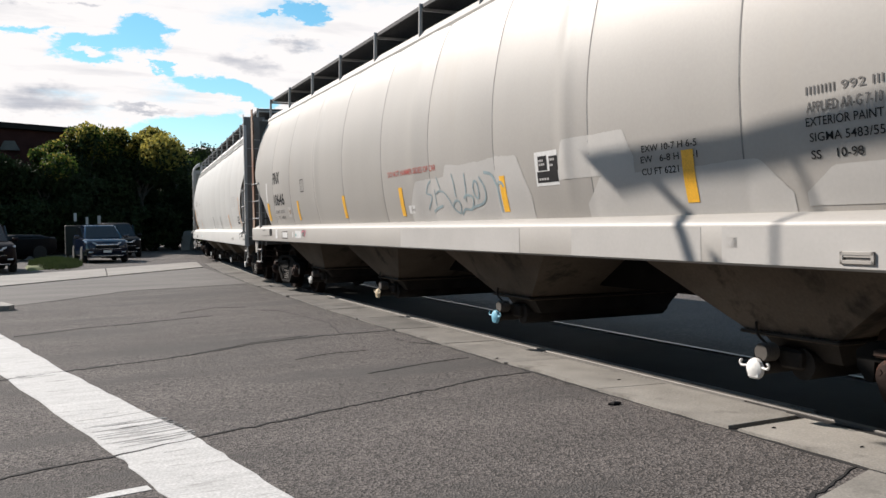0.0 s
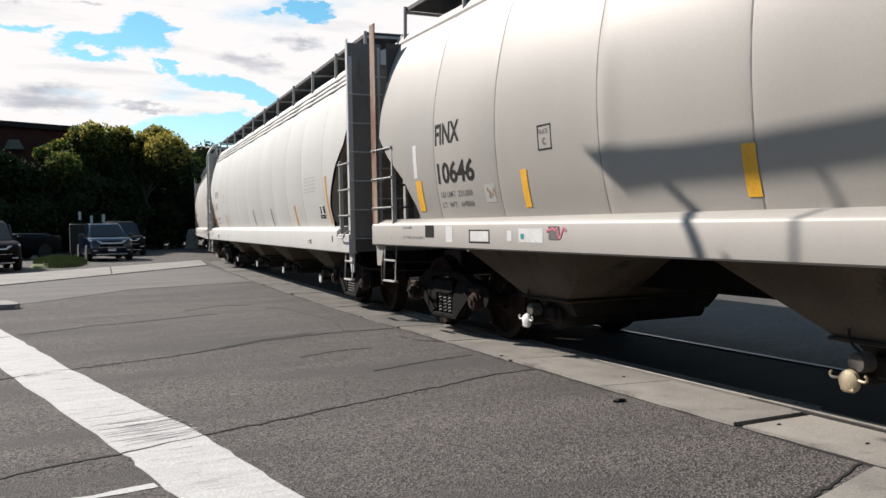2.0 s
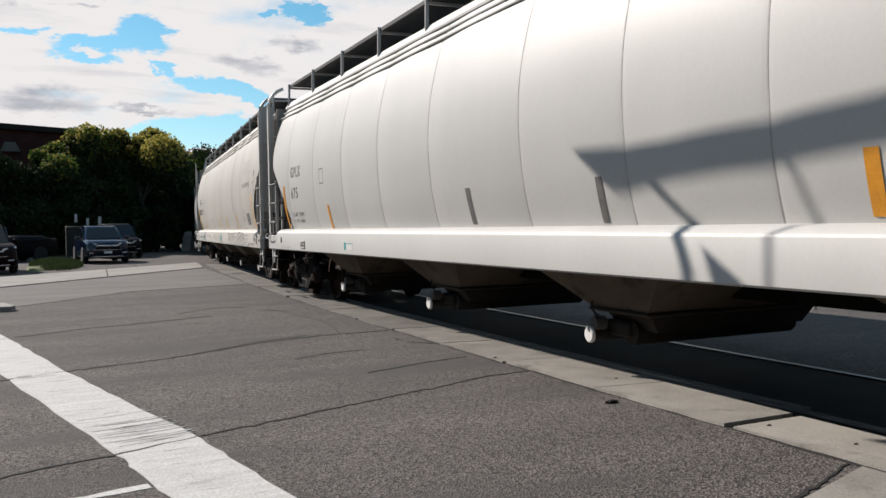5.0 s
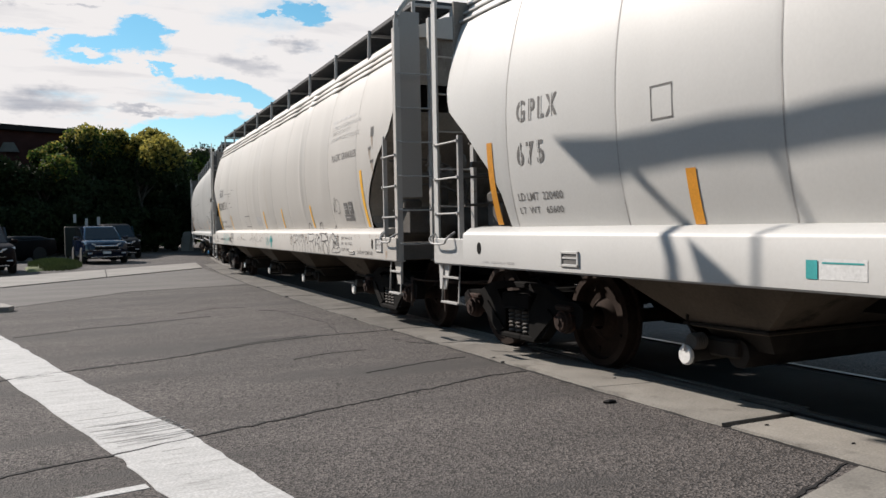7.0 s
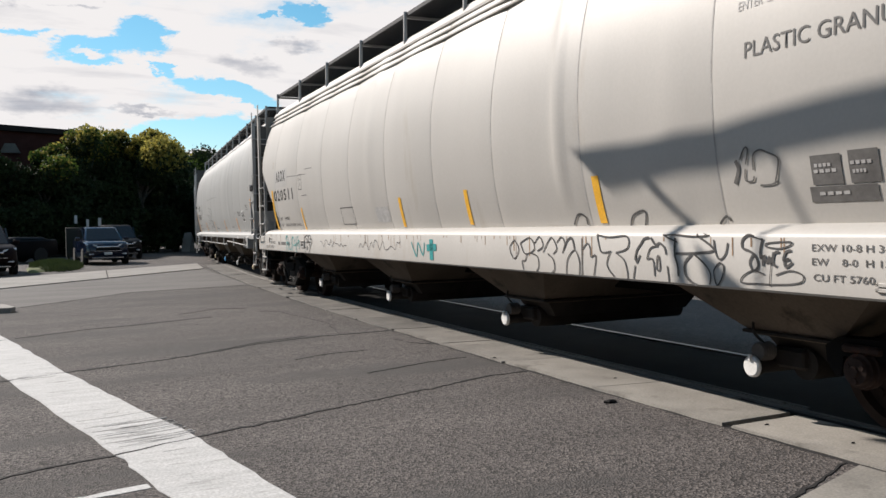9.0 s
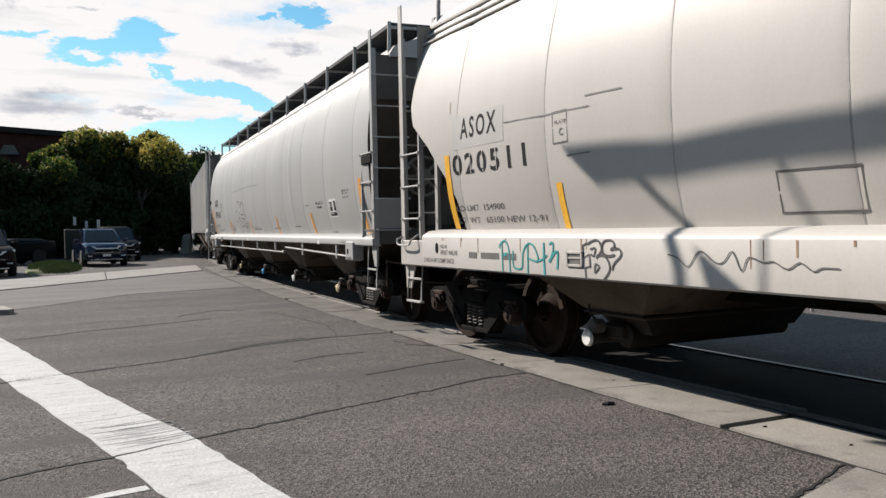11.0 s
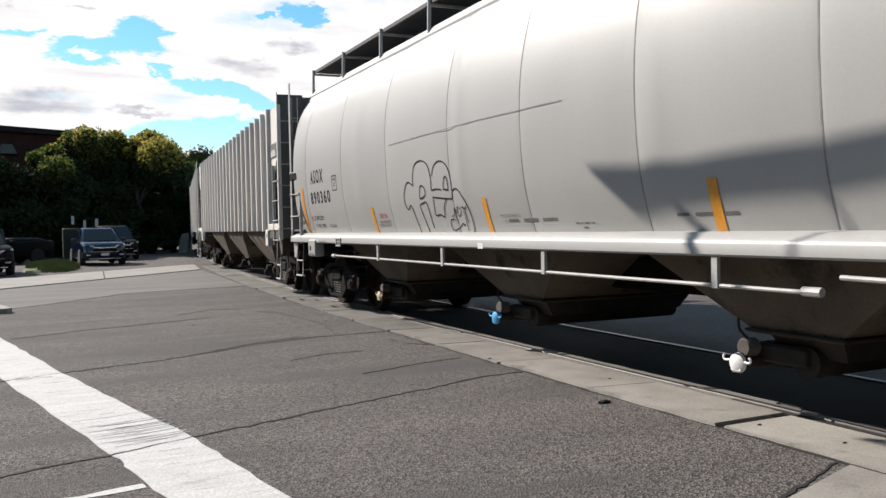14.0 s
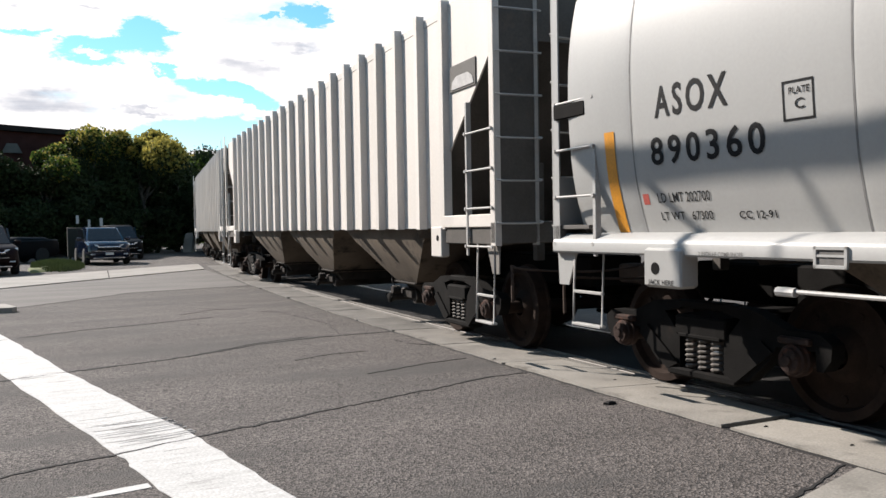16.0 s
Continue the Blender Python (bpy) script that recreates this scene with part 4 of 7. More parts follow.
        for x, z, d in ((-1.05, 2.0, 0.10), (-0.85, 1.95, -0.08), (-0.62, 2.1, 0.14)):
            q = Shape()
            q.tube(spread([(x, E - sg * 0.45, z + 0.1), (x + d, E - sg * 0.40, z - 0.25), (x + d * 0.3, E - sg * 0.5, z - 0.55), (x + d * 1.4, E - sg * 0.5, z1 - 0.05)], 5), 0.018, 6)
            part("brake_hose", q, M_GREY, car)
    if style.get("far_wheel"):
        q = Shape()
        cx, cy, cz = 0.75, E - sg * 0.30, 1.95
        q.tube([(cx + 0.27 * math.cos(a * 0.2618), cy, cz + 0.27 * math.sin(a * 0.2618)) for a in range(25)], 0.02, 6)
        q.lathe([(-0.02, 0.09), (0.02, 0.09)], (cx, cy, cz), "y", 14)
        for a in range(5):
            u = a * 1.2566
            q.tube([(cx, cy, cz), (cx + 0.27 * math.cos(u), cy, cz + 0.27 * math.sin(u))], 0.018, 5)
        part("brake_wheel", q, M_SLOPE, car, "dark spoked brake wheel")
    # inner struts under the slope sheet
    for side in (-0.6, 0.6):
        q = Shape()
        q.box(side - 0.05, side + 0.05, E - sg * 0.9, E - sg * 1.0, 1.0, 2.1, 0.01)
        part("strut", q, M_SLOPE, car)
    if style.get("panel"):
        q = Shape()
        q.box(-X + 0.02, X - 0.02, E - sg * 0.05, E - sg * 0.075, z0 + 0.2, top - 0.3, 0.004)
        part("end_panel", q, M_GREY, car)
    if style.get("platform"):
        for side in (-1, 1):
            q = Shape()
            q.box(side * (X - 0.02), side * (X - 0.50), E - sg * 0.03, E - sg * 0.05, z0 + 0.02, z0 + 0.66, 0.004)
            part("kick_plate", q, paint, car)
        q = Shape()
        q.box(-0.75, -0.35, E - sg * 0.25, E - sg * 0.6, z0 + 0.25, z0 + 0.85, 0.02)
        part("gear_box", q, M_SLOPE, car)
        w = Shape()
        cy, cz, cx = E - sg * 0.10, 2.12, -0.85
        ring = [(cx + 0.27 * math.cos(a * 0.2618), cy, cz + 0.27 * math.sin(a * 0.2618)) for a in range(25)]
        w.tube(ring, 0.022, 6)
        w.lathe([(-0.02, 0.12), (0.02, 0.12)], (cx, cy, cz), "y", 16)
        for a in range(8):
            u = a * math.pi / 4
            w.tube([(cx + 0.1 * math.cos(u), cy, cz + 0.1 * math.sin(u)), (cx + 0.26 * math.cos(u), cy, cz + 0.26 * math.sin(u))], 0.024, 5)
        part("brake_wheel", w, M_PANEL, car, "grey spoked brake wheel")
        # thin black plate standing in for a shadow band across the ladder
        u = Shape()
        u.box(-X + 0.0, -X - 0.02, E - sg * 0.05, E - sg * 0.5, 2.30, 2.42, 0.01)
        part("shadow_band", u, M_BLACK, car)
    k = Shape()
    k.box(-0.12, 0.12, E - sg * 0.1, E + sg * 0.42, 0.78, 0.98, 0.02)
    k.box(-0.16, 0.16, E + sg * 0.36, E + sg * 0.66, 0.74, 1.02, 0.04)
    part("coupler", k, M_RUST, car)
    h = Shape()
    h.tube(spread([(0.25, E, 0.75), (0.3, E + sg * 0.25, 0.5), (0.15, E + sg * 0.6, 0.42)], 5), 0.025, 6)
    part("air_hose", h, M_BLACK, car)
    u = Shape()
    u.tube(spread([(-1.45, E, z0 - 0.2), (-1.3, E + sg * 0.1, z0 - 0.24), (-0.5, E + sg * 0.16, z0 - 0.28), (0.1, E + sg * 0.3, z0 - 0.2)], 4), 0.013, 6)
    u.tube(spread([(-1.45, E, z0 - 0.2), (-1.47, E + sg * 0.06, z0 - 0.28), (-1.47, E + sg * 0.06, z0 - 0.55)], 4), 0.015, 6)
    part("uncoupling_lever", u, M_RUST, car)


CARS = []


def build_car(spec):
    L = spec["length"]
    car = empty("hopper_car", pose(0, 0, 0), spec["label"], "freight car", "cars of the train")
    spec["wheels"] = []
    side_sill(car, spec)
    if spec["kind"] == "round":
        hopper_body(car, spec)
        roofwalk(car, spec)
    else:
        ribbed_body(car, spec)
    hoppers(car, spec)
    for sg in (-1, 1):
        truck(car, spec["bogies"][0 if sg < 0 else 1], spec, spec["wheels"])
        car_end(car, spec, sg)
    spec["car"] = car
    CARS.append(spec)
    return car


def ribbed_body(car, spec):
    L, z0, eave, paint = spec["length"], spec["sill"][1], 3.80, spec["paint"]
    half = L / 2 - 1.32
    X = 1.51
    for sg in (-1, 1):
        s = Shape()
        s.face_grid([[(sg * X, y, z) for z in (z0, z0 + 0.6, z0 + 1.2, z0 + 1.8, eave)] for y in [-half + i * 2 * half / 40 for i in range(41)]])
        part("side_sheet", s, paint, car, smooth=0)
        n = spec["ribs"]
        for i in range(n):
            y = -half + 0.04 + i * (2 * half - 0.08) / (n - 1)
            r = Shape()
            r.loft([[(sg * X, y - 0.065, z), (sg * (X + 0.095), y - 0.055, z), (sg * (X + 0.095), y + 0.055, z), (sg * X, y + 0.065, z)] for z in (z0 - 0.01, eave + 0.13)])
            part("side_post", r, paint, car, smooth=0)
        t = Shape()
        t.box(sg * (X - 0.10), sg * (X + 0.006), -half - 1.15, half + 1.15, eave - 0.02, eave + 0.085, 0.008)
        part("top_chord", t, paint, car)
        # triangular end side panels
        for e in (-1, 1):
            q = Shape()
            q.prism([(e * half, eave + 0.085), (e * (half + 1.22), eave + 0.085), (e * (half + 1.22), 3.28), (e * half, 2.22)], "x", sg * X, sg * (X + 0.02))
            part("end_side_panel", q, paint, car, smooth=0)
    for e in (-1, 1):
        s = Shape()
        s.face_grid([[(-X + 0.01, e * (half + 1.15), 3.3), (X - 0.01, e * (half + 1.15), 3.3)], [(-X + 0.01, e * (half - 1.05), z0 - 0.12), (X - 0.01, e * (half - 1.05), z0 - 0.12)]])
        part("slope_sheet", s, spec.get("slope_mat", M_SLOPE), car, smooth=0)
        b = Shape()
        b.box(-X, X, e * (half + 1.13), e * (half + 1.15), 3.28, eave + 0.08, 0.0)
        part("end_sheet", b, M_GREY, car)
    r = Shape()
    sec = [(-1.45, 3.84), (-1.2, 3.93), (0, 4.06), (1.2, 3.93), (1.45, 3.84)]
    r.loft([[(x, y, z) for x, z in sec] for y in (-half - 1.12, half + 1.12)])
    part("roof", r, paint, car)


CUT = [(0.0, 2.85), (0.10, 2.62), (0.55, 2.32), (0.95, 1.95), (1.13, 1.72), (1.18, 1.55), (1.16, 1.45), (1.08, 1.35)]
CUT_FULL = [(0.0, 1.36), (0.05, 1.33)]
CUT_FINX = [(0.0, 2.55), (0.35, 2.25), (0.8, 1.95), (1.05, 1.65), (1.12, 1.55), (1.05, 1.45), (0.9, 1.42)]


SPECS = [
    dict(seed=1, creases=((-4.05, 0.10, 0.022), (3.9, 0.14, 0.018), (-0.6, 0.16, 0.012)), hopper_off=0.03, hopper_set=0.20, off=-0.03, front=-33.68, rear=-15.28, paint=M_FINX, sill=(1.11, 1.41), kind="round", hoppers=4, hopper_step=3.90, truck=7.7, bogies=(-7.82, 7.86), seams=[-7.8, -6.12, -4.40, -2.70, -1.05, 0.60, 2.36, 4.0, 5.74, 7.21], cut=CUT_FINX, caps=[M_CAP, M_CAPPALE, M_CAPTAN, M_CAP], ribs_top=False,
         ends=[dict(), dict(post=M_RUSTPOST, post_w=0.18, lad_w=0.715, lad_top=2.42, rung0=1.225, rung_gap=0.388, brake=True, step_in=0.33, step_z=0.64, far_wheel=True)], label="beige curved-side covered hopper car with black lettering"),
    dict(seed=2, slope_mat=M_SLOPEPALE, ledge_end=0.70, hopper_off=0.12, hopper_set=0.30, plain_caps=True, off=-0.08, front=-14.2, rear=4.10, paint=M_GPLX, seam_mat=M_SEAMPALE, sill=(0.97, 1.33), kind="round", hoppers=4, hopper_step=3.67, truck=7.86, bogies=(-7.54, 8.12), seams=[-7.4, -5.74, -4.27, -2.8, -1.2, 0.95, 2.69, 4.31, 5.92, 7.57], cut=CUT, caps=[M_CAP], ribs_top=True,
         ends=[dict(grab=True, corner_panel=True, panel_mat=M_PANEL, lad_w=0.59, lad_top=2.36, rungs=3, rung0=1.53, rung_gap=0.385, step_in=0.04, step_z=0.575), dict(bent=True, grab=True, lad_w=0.59, lad_top=2.34, rungs=3, rung0=1.52, rung_gap=0.38, step_in=0.12, step_z=0.555, brake=True)], label="pale grey curved-side covered hopper car on the track"),
    dict(seed=3, ledge_end=0.62, creases=((-3.48, 0.09, 0.024), (-5.0, 0.2, 0.01), (1.5, 0.15, 0.012)), hopper_off=0.115, hopper_set=0.25, plain_caps=True, off=-0.06, front=5.44, rear=22.97, paint=M_ACF, slope_mat=M_SLOPEPALE, seam_mat=M_SEAMPALE, sill=(0.95, 1.33), kind="round", hoppers=4, hopper_step=3.61, truck=7.42, bogies=(-7.10, 7.72), seams=[-6.99, -5.39, -3.80, -2.23, -0.68, 0.88, 2.45, 3.9, 5.54, 7.25], cut=CUT, caps=[M_CAP], ribs_top=True,
         ends=[dict(bent=True, grab=True, corner_panel=True, panel_mat=M_FINX, panel_w=0.34, panel_z=1.75, brake=True, lad_w=0.54, lad_top=2.56, rungs=3, rung0=1.51, rung_gap=0.385, step_in=0.0, step_z=0.55), dict(grab=True, lad_w=0.54, lad_top=2.5, rungs=3, rung0=1.51, rung_gap=0.385, step_z=0.52)], label="cream grey covered hopper car with graffiti on its sill"),
    dict(seed=4, profile=FLATTER, creases=((-3.7, 0.10, 0.018), (-1.35, 0.16, 0.014), (1.9, 0.13, 0.014), (5.2, 0.2, 0.01)), hopper_off=0.08, hopper_set=0.42, off=0.02, front=24.37, rear=42.42, paint=M_ASOX, sill=(1.16, 1.29), kind="round", hoppers=4, hopper_step=3.68, gear=True, truck=7.52, bogies=(-7.34, 7.68), seams=[-8.03, -6.29, -4.61, -2.87, -1.16, 0.57, 2.2, 4.13, 6.02, 7.95], cut=CUT_FULL, caps=[M_CAPTAN, M_CAP, M_CAPBLUE, M_CAPTAN], ribs_top=False,
         ends=[dict(lad_w=0.57, lad_top=2.47, rung0=1.245, rung_gap=0.40, step_in=0.01, step_z=0.565, platform=True), dict(lad_w=0.60, lad_top=2.47, rung0=1.236, rung_gap=0.40, step_in=0.26, step_z=0.56, platform=True)], label="silver grey covered hopper car with outline graffiti"),
    dict(seed=5, off=0.0, front=43.59, rear=61.04, paint=M_RIB, sill=(1.20, 1.38), kind="rib", ribs=20, hoppers=3, hopper_step=4.3, truck=6.94, bogies=(-6.8, 7.0), caps=[M_BLACK],
         ends=[dict(lad_w=0.67, lad_top=2.70, rung0=1.19, rung_gap=0.392, corner_panel=True, panel_z=1.25), dict()], label="dusty tan ribbed-side covered hopper car"),
    dict(seed=6, front=62.2, rear=79.6, paint=M_RIB, sill=(1.20, 1.38), kind="rib", ribs=20, hoppers=3, hopper_step=4.3, truck=6.94, bogies=(-6.8, 7.0), caps=[M_BLACK],
         ends=[dict(), dict()], label="dusty tan ribbed-side covered hopper car"),
    dict(seed=7, front=80.8, rear=98.2, paint=M_RIB, sill=(1.20, 1.38), kind="rib", ribs=20, hoppers=3, hopper_step=4.3, truck=6.94, bogies=(-6.8, 7.0), caps=[M_BLACK],
         ends=[dict(), dict()], label="dusty tan ribbed-side covered hopper car"),
]
for sp in SPECS:
    sp["length"] = sp["rear"] - sp["front"]
    sp.setdefault("bogies", (-sp["truck"], sp["truck"]))
    build_car(sp)


# --- lettering, plates and marks on the cars ---
A, B, C, D, E = CARS[:5]


def skin(spec, y, z):
    """Half width of what faces the street at y, z: the sill's web or the side sheet."""
    if z < spec["sill"][1] - 0.02:
        return 1.64
    return spec["surface"](y, z) if "surface" in spec else 1.6


def wrap(spec, shape, lift):
    shape.v = [(-(skin(spec, y, z) + lift + x), y, z) for x, y, z in shape.v]
    return shape


def patch(spec, y0, y1, z0, z1, material, name="decal", lift=0.002):
    s = Shape()
    n, k = max(1, int(abs(y1 - y0) / 0.1)), max(1, int((z1 - z0) / 0.06))
    s.face_grid([[(0.0, y0 + (y1 - y0) * i / n, z0 + (z1 - z0) * j / k) for j in range(k + 1)] for i in range(n + 1)])
    if material in (M_INK, M_INK2, M_TEAL):
        lift += 0.002
    if material in (M_YELLOW, M_AMBER):
        lift += 0.003
    return part(name if material not in (M_YELLOW, M_AMBER) else "reflector_strip", wrap(spec, s, lift), material, spec["car"], smooth=50)


def frame_mark(spec, y0, y1, z0, z1, material):
    s = Shape()
    w = 0.014
    for a, b, c, d in ((y0, y1, z0, z0 + w), (y0, y1, z1 - w, z1), (y0, y0 - w, z0, z1), (y1, y1 + w, z0, z1)):
        s.face_grid([[(0.0, a, c), (0.0, a, d)], [(0.0, b, c), (0.0, b, d)]])
    return part("stencil_frame", wrap(spec, s, 0.003), material, spec["car"], smooth=0)


def slot(spec, y0, y1, z0, z1, material):
    s = Shape()
    w = 0.022
    for a, b, c, d in ((y0, y1, z0, z0 + w), (y0, y1, z1 - w, z1), (y0, y0 - w, z0, z1), (y1, y1 + w, z0, z1)):
        s.box(-1.655, -1.638, a, b, c, d, 0.003)
    holder = part("card_holder", s, spec["paint"], spec["car"])
    f = Shape()
    f.box(-1.644, -1.640, y0 - w, y1 + w, z0 + w, z1 - w)
    part("card", f, material, holder, smooth=0)
    g = Shape()
    m = (z0 + z1) / 2 + 0.01
    g.box(-1.652, -1.642, y0 - w, y1 + w, m - 0.007, m + 0.007)
    part("card_clip", g, spec["paint"], holder, smooth=0)


def hole(spec, y0, y1, z0, z1, material):
    s = Shape()
    cy, cz, ry, rz = (y0 + y1) / 2, (z0 + z1) / 2, abs(y1 - y0) * 0.36, (z1 - z0) / 2
    pts = [(cy + ry * math.cos(a * math.pi / 10), cz + rz * math.sin(a * math.pi / 10)) for a in range(20)]
    s.prism(pts, "x", -1.643, -1.62)
    part("jacking_hole", s, material, spec["car"], smooth=0)


def letters(text, weight=None, gap=1.0):
    cu = bpy.data.curves.new("lettering", "FONT")
    cu.body = text
    cu.size = 1.0
    cu.resolution_u = 3
    cu.offset = weight if weight is not None else 0.010 if len(text) < 12 else 0.003
    cu.space_character = gap
    ob = bpy.data.objects.new("lettering", cu)
    me = bpy.data.meshes.new_from_object(ob)
    bpy.data.objects.remove(ob)
    return me


def word(spec, text, y, z, h, w, material, weight=None, gap=1.0):
    """One line of writing that starts at y and runs towards the leading end. Unreadable lines are plain bars."""
    if not any(c.isalnum() and c != "I" for c in text):
        s = Shape()
        n = len(text)
        x = 0
        for run_ in text.split(" "):
            if run_:
                s.face_grid([[(0.0, y - w * x / n, z), (0.0, y - w * x / n, z + h * 0.6)], [(0.0, y - w * (x + len(run_) - 0.3) / n, z), (0.0, y - w * (x + len(run_) - 0.3) / n, z + h * 0.6)]])
            x += len(run_) + 1
        return tagged(part("stencil_bar", wrap(spec, s, 0.003), material, spec["car"], smooth=0), kind="stuff")
    me = letters(text, weight, gap)
    xs = [v.co.x for v in me.vertices]
    ys = [v.co.y for v in me.vertices]
    x0, x1, yt = min(xs), max(xs), max(ys)
    for v in me.vertices:
        yy, zz = y - (v.co.x - x0) / (x1 - x0) * w, z + v.co.y / yt * h
        v.co = (-(skin(spec, yy, zz) + 0.0035), yy, zz)
    me.materials.clear()
    if h > 0.15:
        # large letters: each one a part of its own
        bm = bmesh.new()
        bm.from_mesh(me)
        left = set(bm.verts)
        while left:
            island, todo = set(), [left.pop()]
            while todo:
                q = todo.pop()
                island.add(q)
                for e in q.link_edges:
                    o = e.other_vert(q)
                    if o in left:
                        left.discard(o)
                        todo.append(o)
            ids = {q: i for i, q in enumerate(island)}
            one = bpy.data.meshes.new("letter")
            one.from_pydata([q.co[:] for q in island], [], [[ids[q] for q in f.verts] for f in bm.faces if f.verts[0] in ids])
            part("letter", one, material, spec["car"])
        bm.free()
        return None
    return tagged(part("lettering", me, material, spec["car"]), kind="stuff")


def stroke(spec, pts, width, material, k=4):
    """A sprayed line on the car's side."""
    P = spread([(0, a, b) for a, b in pts], k) if len(pts) > 2 else [Vector((0, a, b)) for a, b in pts]
    s = Shape()
    rows = []
    for i, p in enumerate(P):
        d = (P[min(i + 1, len(P) - 1)] - P[max(i - 1, 0)]).normalized()
        n = Vector((0, -d.z, d.y)) * width / 2
        rows.append([tuple(p + n), tuple(p - n)])
    s.face_grid(rows)
    return part("sprayed_line", wrap(spec, s, 0.005), material, spec["car"], smooth=0)



def stencil_gaps(spec, n, y, z, h, w):
    """Uncut bridges of a stencil: a bare strip of the car's paint down each letter."""
    for i in range(n):
        c = y - w * (i + 0.47) / n
        patch(spec, c + 0.007, c - 0.007, z - 0.005, z + h + 0.005, spec["paint"], "stencil_gap", 0.006)


def plate_bars(spec, y0, y1, z0, z1, material):
    """Small unreadable writing on the dark panels of a test plate."""
    rnd = random.Random(int((y0 + 20) * 50))
    h = z1 - z0
    for a, b, lo in ((0.08, 0.42, 0.60), (0.10, 0.36, 0.72), (0.62, 0.90, 0.72), (0.64, 0.84, 0.55), (0.12, 0.60, 0.14)):
        ya, yb = y0 + (y1 - y0) * a, y0 + (y1 - y0) * (b + rnd.uniform(-0.05, 0.03))
        k = 4
        for i in range(k):
            u, v = ya + (yb - ya) * i / k, ya + (yb - ya) * (i + 0.7) / k
            patch(spec, u, v, z0 + h * lo, z0 + h * (lo + 0.07), material, "stencil_bar", 0.0065)


def marks_a():
    word(A, 'FINX', 7.16, 2.29, 0.230, 0.65, M_INK, 0.022)
    word(A, '10646', 7.14, 1.85, 0.230, 0.93, M_INK, 0.022)
    word(A, 'LD LMT  221200', 7.11, 1.69, 0.060, 0.80, M_INK2)
    word(A, 'LT  WT   64800', 7.12, 1.57, 0.060, 0.80, M_INK2)
    frame_mark(A, 4.93, 4.70, 2.04, 2.27, M_INK)
    word(A, 'PLATE', 4.90, 2.19, 0.040, 0.15, M_INK2)
    word(A, 'C', 4.85, 2.09, 0.060, 0.06, M_INK2)
    patch(A, 7.76, 7.60, 1.54, 1.91, M_YELLOW)
    patch(A, 7.80, 7.70, 1.94, 2.34, M_WHITE)
    patch(A, 5.28, 5.17, 1.53, 1.89, M_YELLOW)
    patch(A, -0.02, -0.14, 1.52, 1.89, M_YELLOW)
    patch(A, 2.47, 2.35, 1.53, 1.88, M_YELLOW)
    patch(A, -5.55, -5.67, 1.53, 1.90, M_YELLOW)
    patch(A, -2.79, -2.91, 1.52, 1.88, M_YELLOW)
    word(A, 'DO NOT HAMMER SIDES OF CAR', 0.32, 2.04, 0.070, 1.58, M_RED)
    patch(A, -0.27, -0.49, 1.55, 1.65, M_WHITE)
    word(A, 'I I I I', -0.35, 1.58, 0.050, 0.12, M_INK2)
    patch(A, -3.53, -3.92, 1.74, 2.05, M_WHITE)
    patch(A, -3.59, -3.74, 1.88, 2.01, M_INK)
    patch(A, -3.78, -3.92, 1.87, 2.00, M_INK)
    patch(A, -3.56, -3.91, 1.77, 1.87, M_INK)
    plate_bars(A, -3.55, -3.92, 1.75, 2.04, M_FADED)
    word(A, 'EXW 10-7 H 6-5', -5.11, 1.92, 0.050, 0.60, M_INK)
    word(A, 'EW   6-8 H 15-1', -5.09, 1.84, 0.050, 0.62, M_INK)
    word(A, 'CU FT 6221', -5.09, 1.75, 0.050, 0.42, M_INK)
    word(A, 'EXTERIOR PAINT', -6.65, 1.94, 0.050, 0.52, M_INK)
    word(A, 'SIGMA 5483/5523', -6.67, 1.85, 0.050, 0.58, M_INK)
    word(A, 'SS    10-98', -6.67, 1.75, 0.050, 0.36, M_INK)
    word(A, 'APPLIED AR-G 7-10', -6.66, 2.02, 0.060, 0.51, M_INK2)
    word(A, 'IIIIIIII 992 IIIIII', -6.66, 2.12, 0.050, 0.60, M_INK2)
    frame_mark(A, 6.27, 5.82, 1.18, 1.32, M_INK)
    patch(A, 6.24, 5.84, 1.20, 1.31, M_WHITE)
    patch(A, 7.40, 7.16, 1.23, 1.37, M_INK)
    patch(A, 6.84, 6.67, 1.18, 1.36, M_WHITE)
    patch(A, 5.46, 5.37, 1.21, 1.31, M_WHITE)
    patch(A, 5.24, 4.81, 1.20, 1.33, M_WHITE)
    patch(A, 5.20, 5.14, 1.23, 1.28, M_TEAL)
    patch(A, 4.71, 4.54, 1.23, 1.35, M_INK2)
    patch(A, 6.04, 5.84, 1.60, 1.79, M_REPAINT, 'repaint_patch')
    for y, z in ((5.99, 1.73), (5.95, 1.70), (5.96, 1.66), (5.91, 1.68), (5.88, 1.72)):
        patch(A, y, y - 0.03, z - 0.018, z + 0.018, M_STREAK, 'rust_streak', 0.004)
    slot(A, -6.93, -7.15, 1.15, 1.22, M_INK2)
    patch(A, -6.03, -6.14, 1.22, 1.29, M_WHITE)
    word(A, 'PULL HERE', 8.08, 1.33, 0.030, 0.28, M_INK2)
    word(A, 'LIFT HERE  JACK HERE', 8.09, 1.21, 0.030, 0.62, M_INK2)


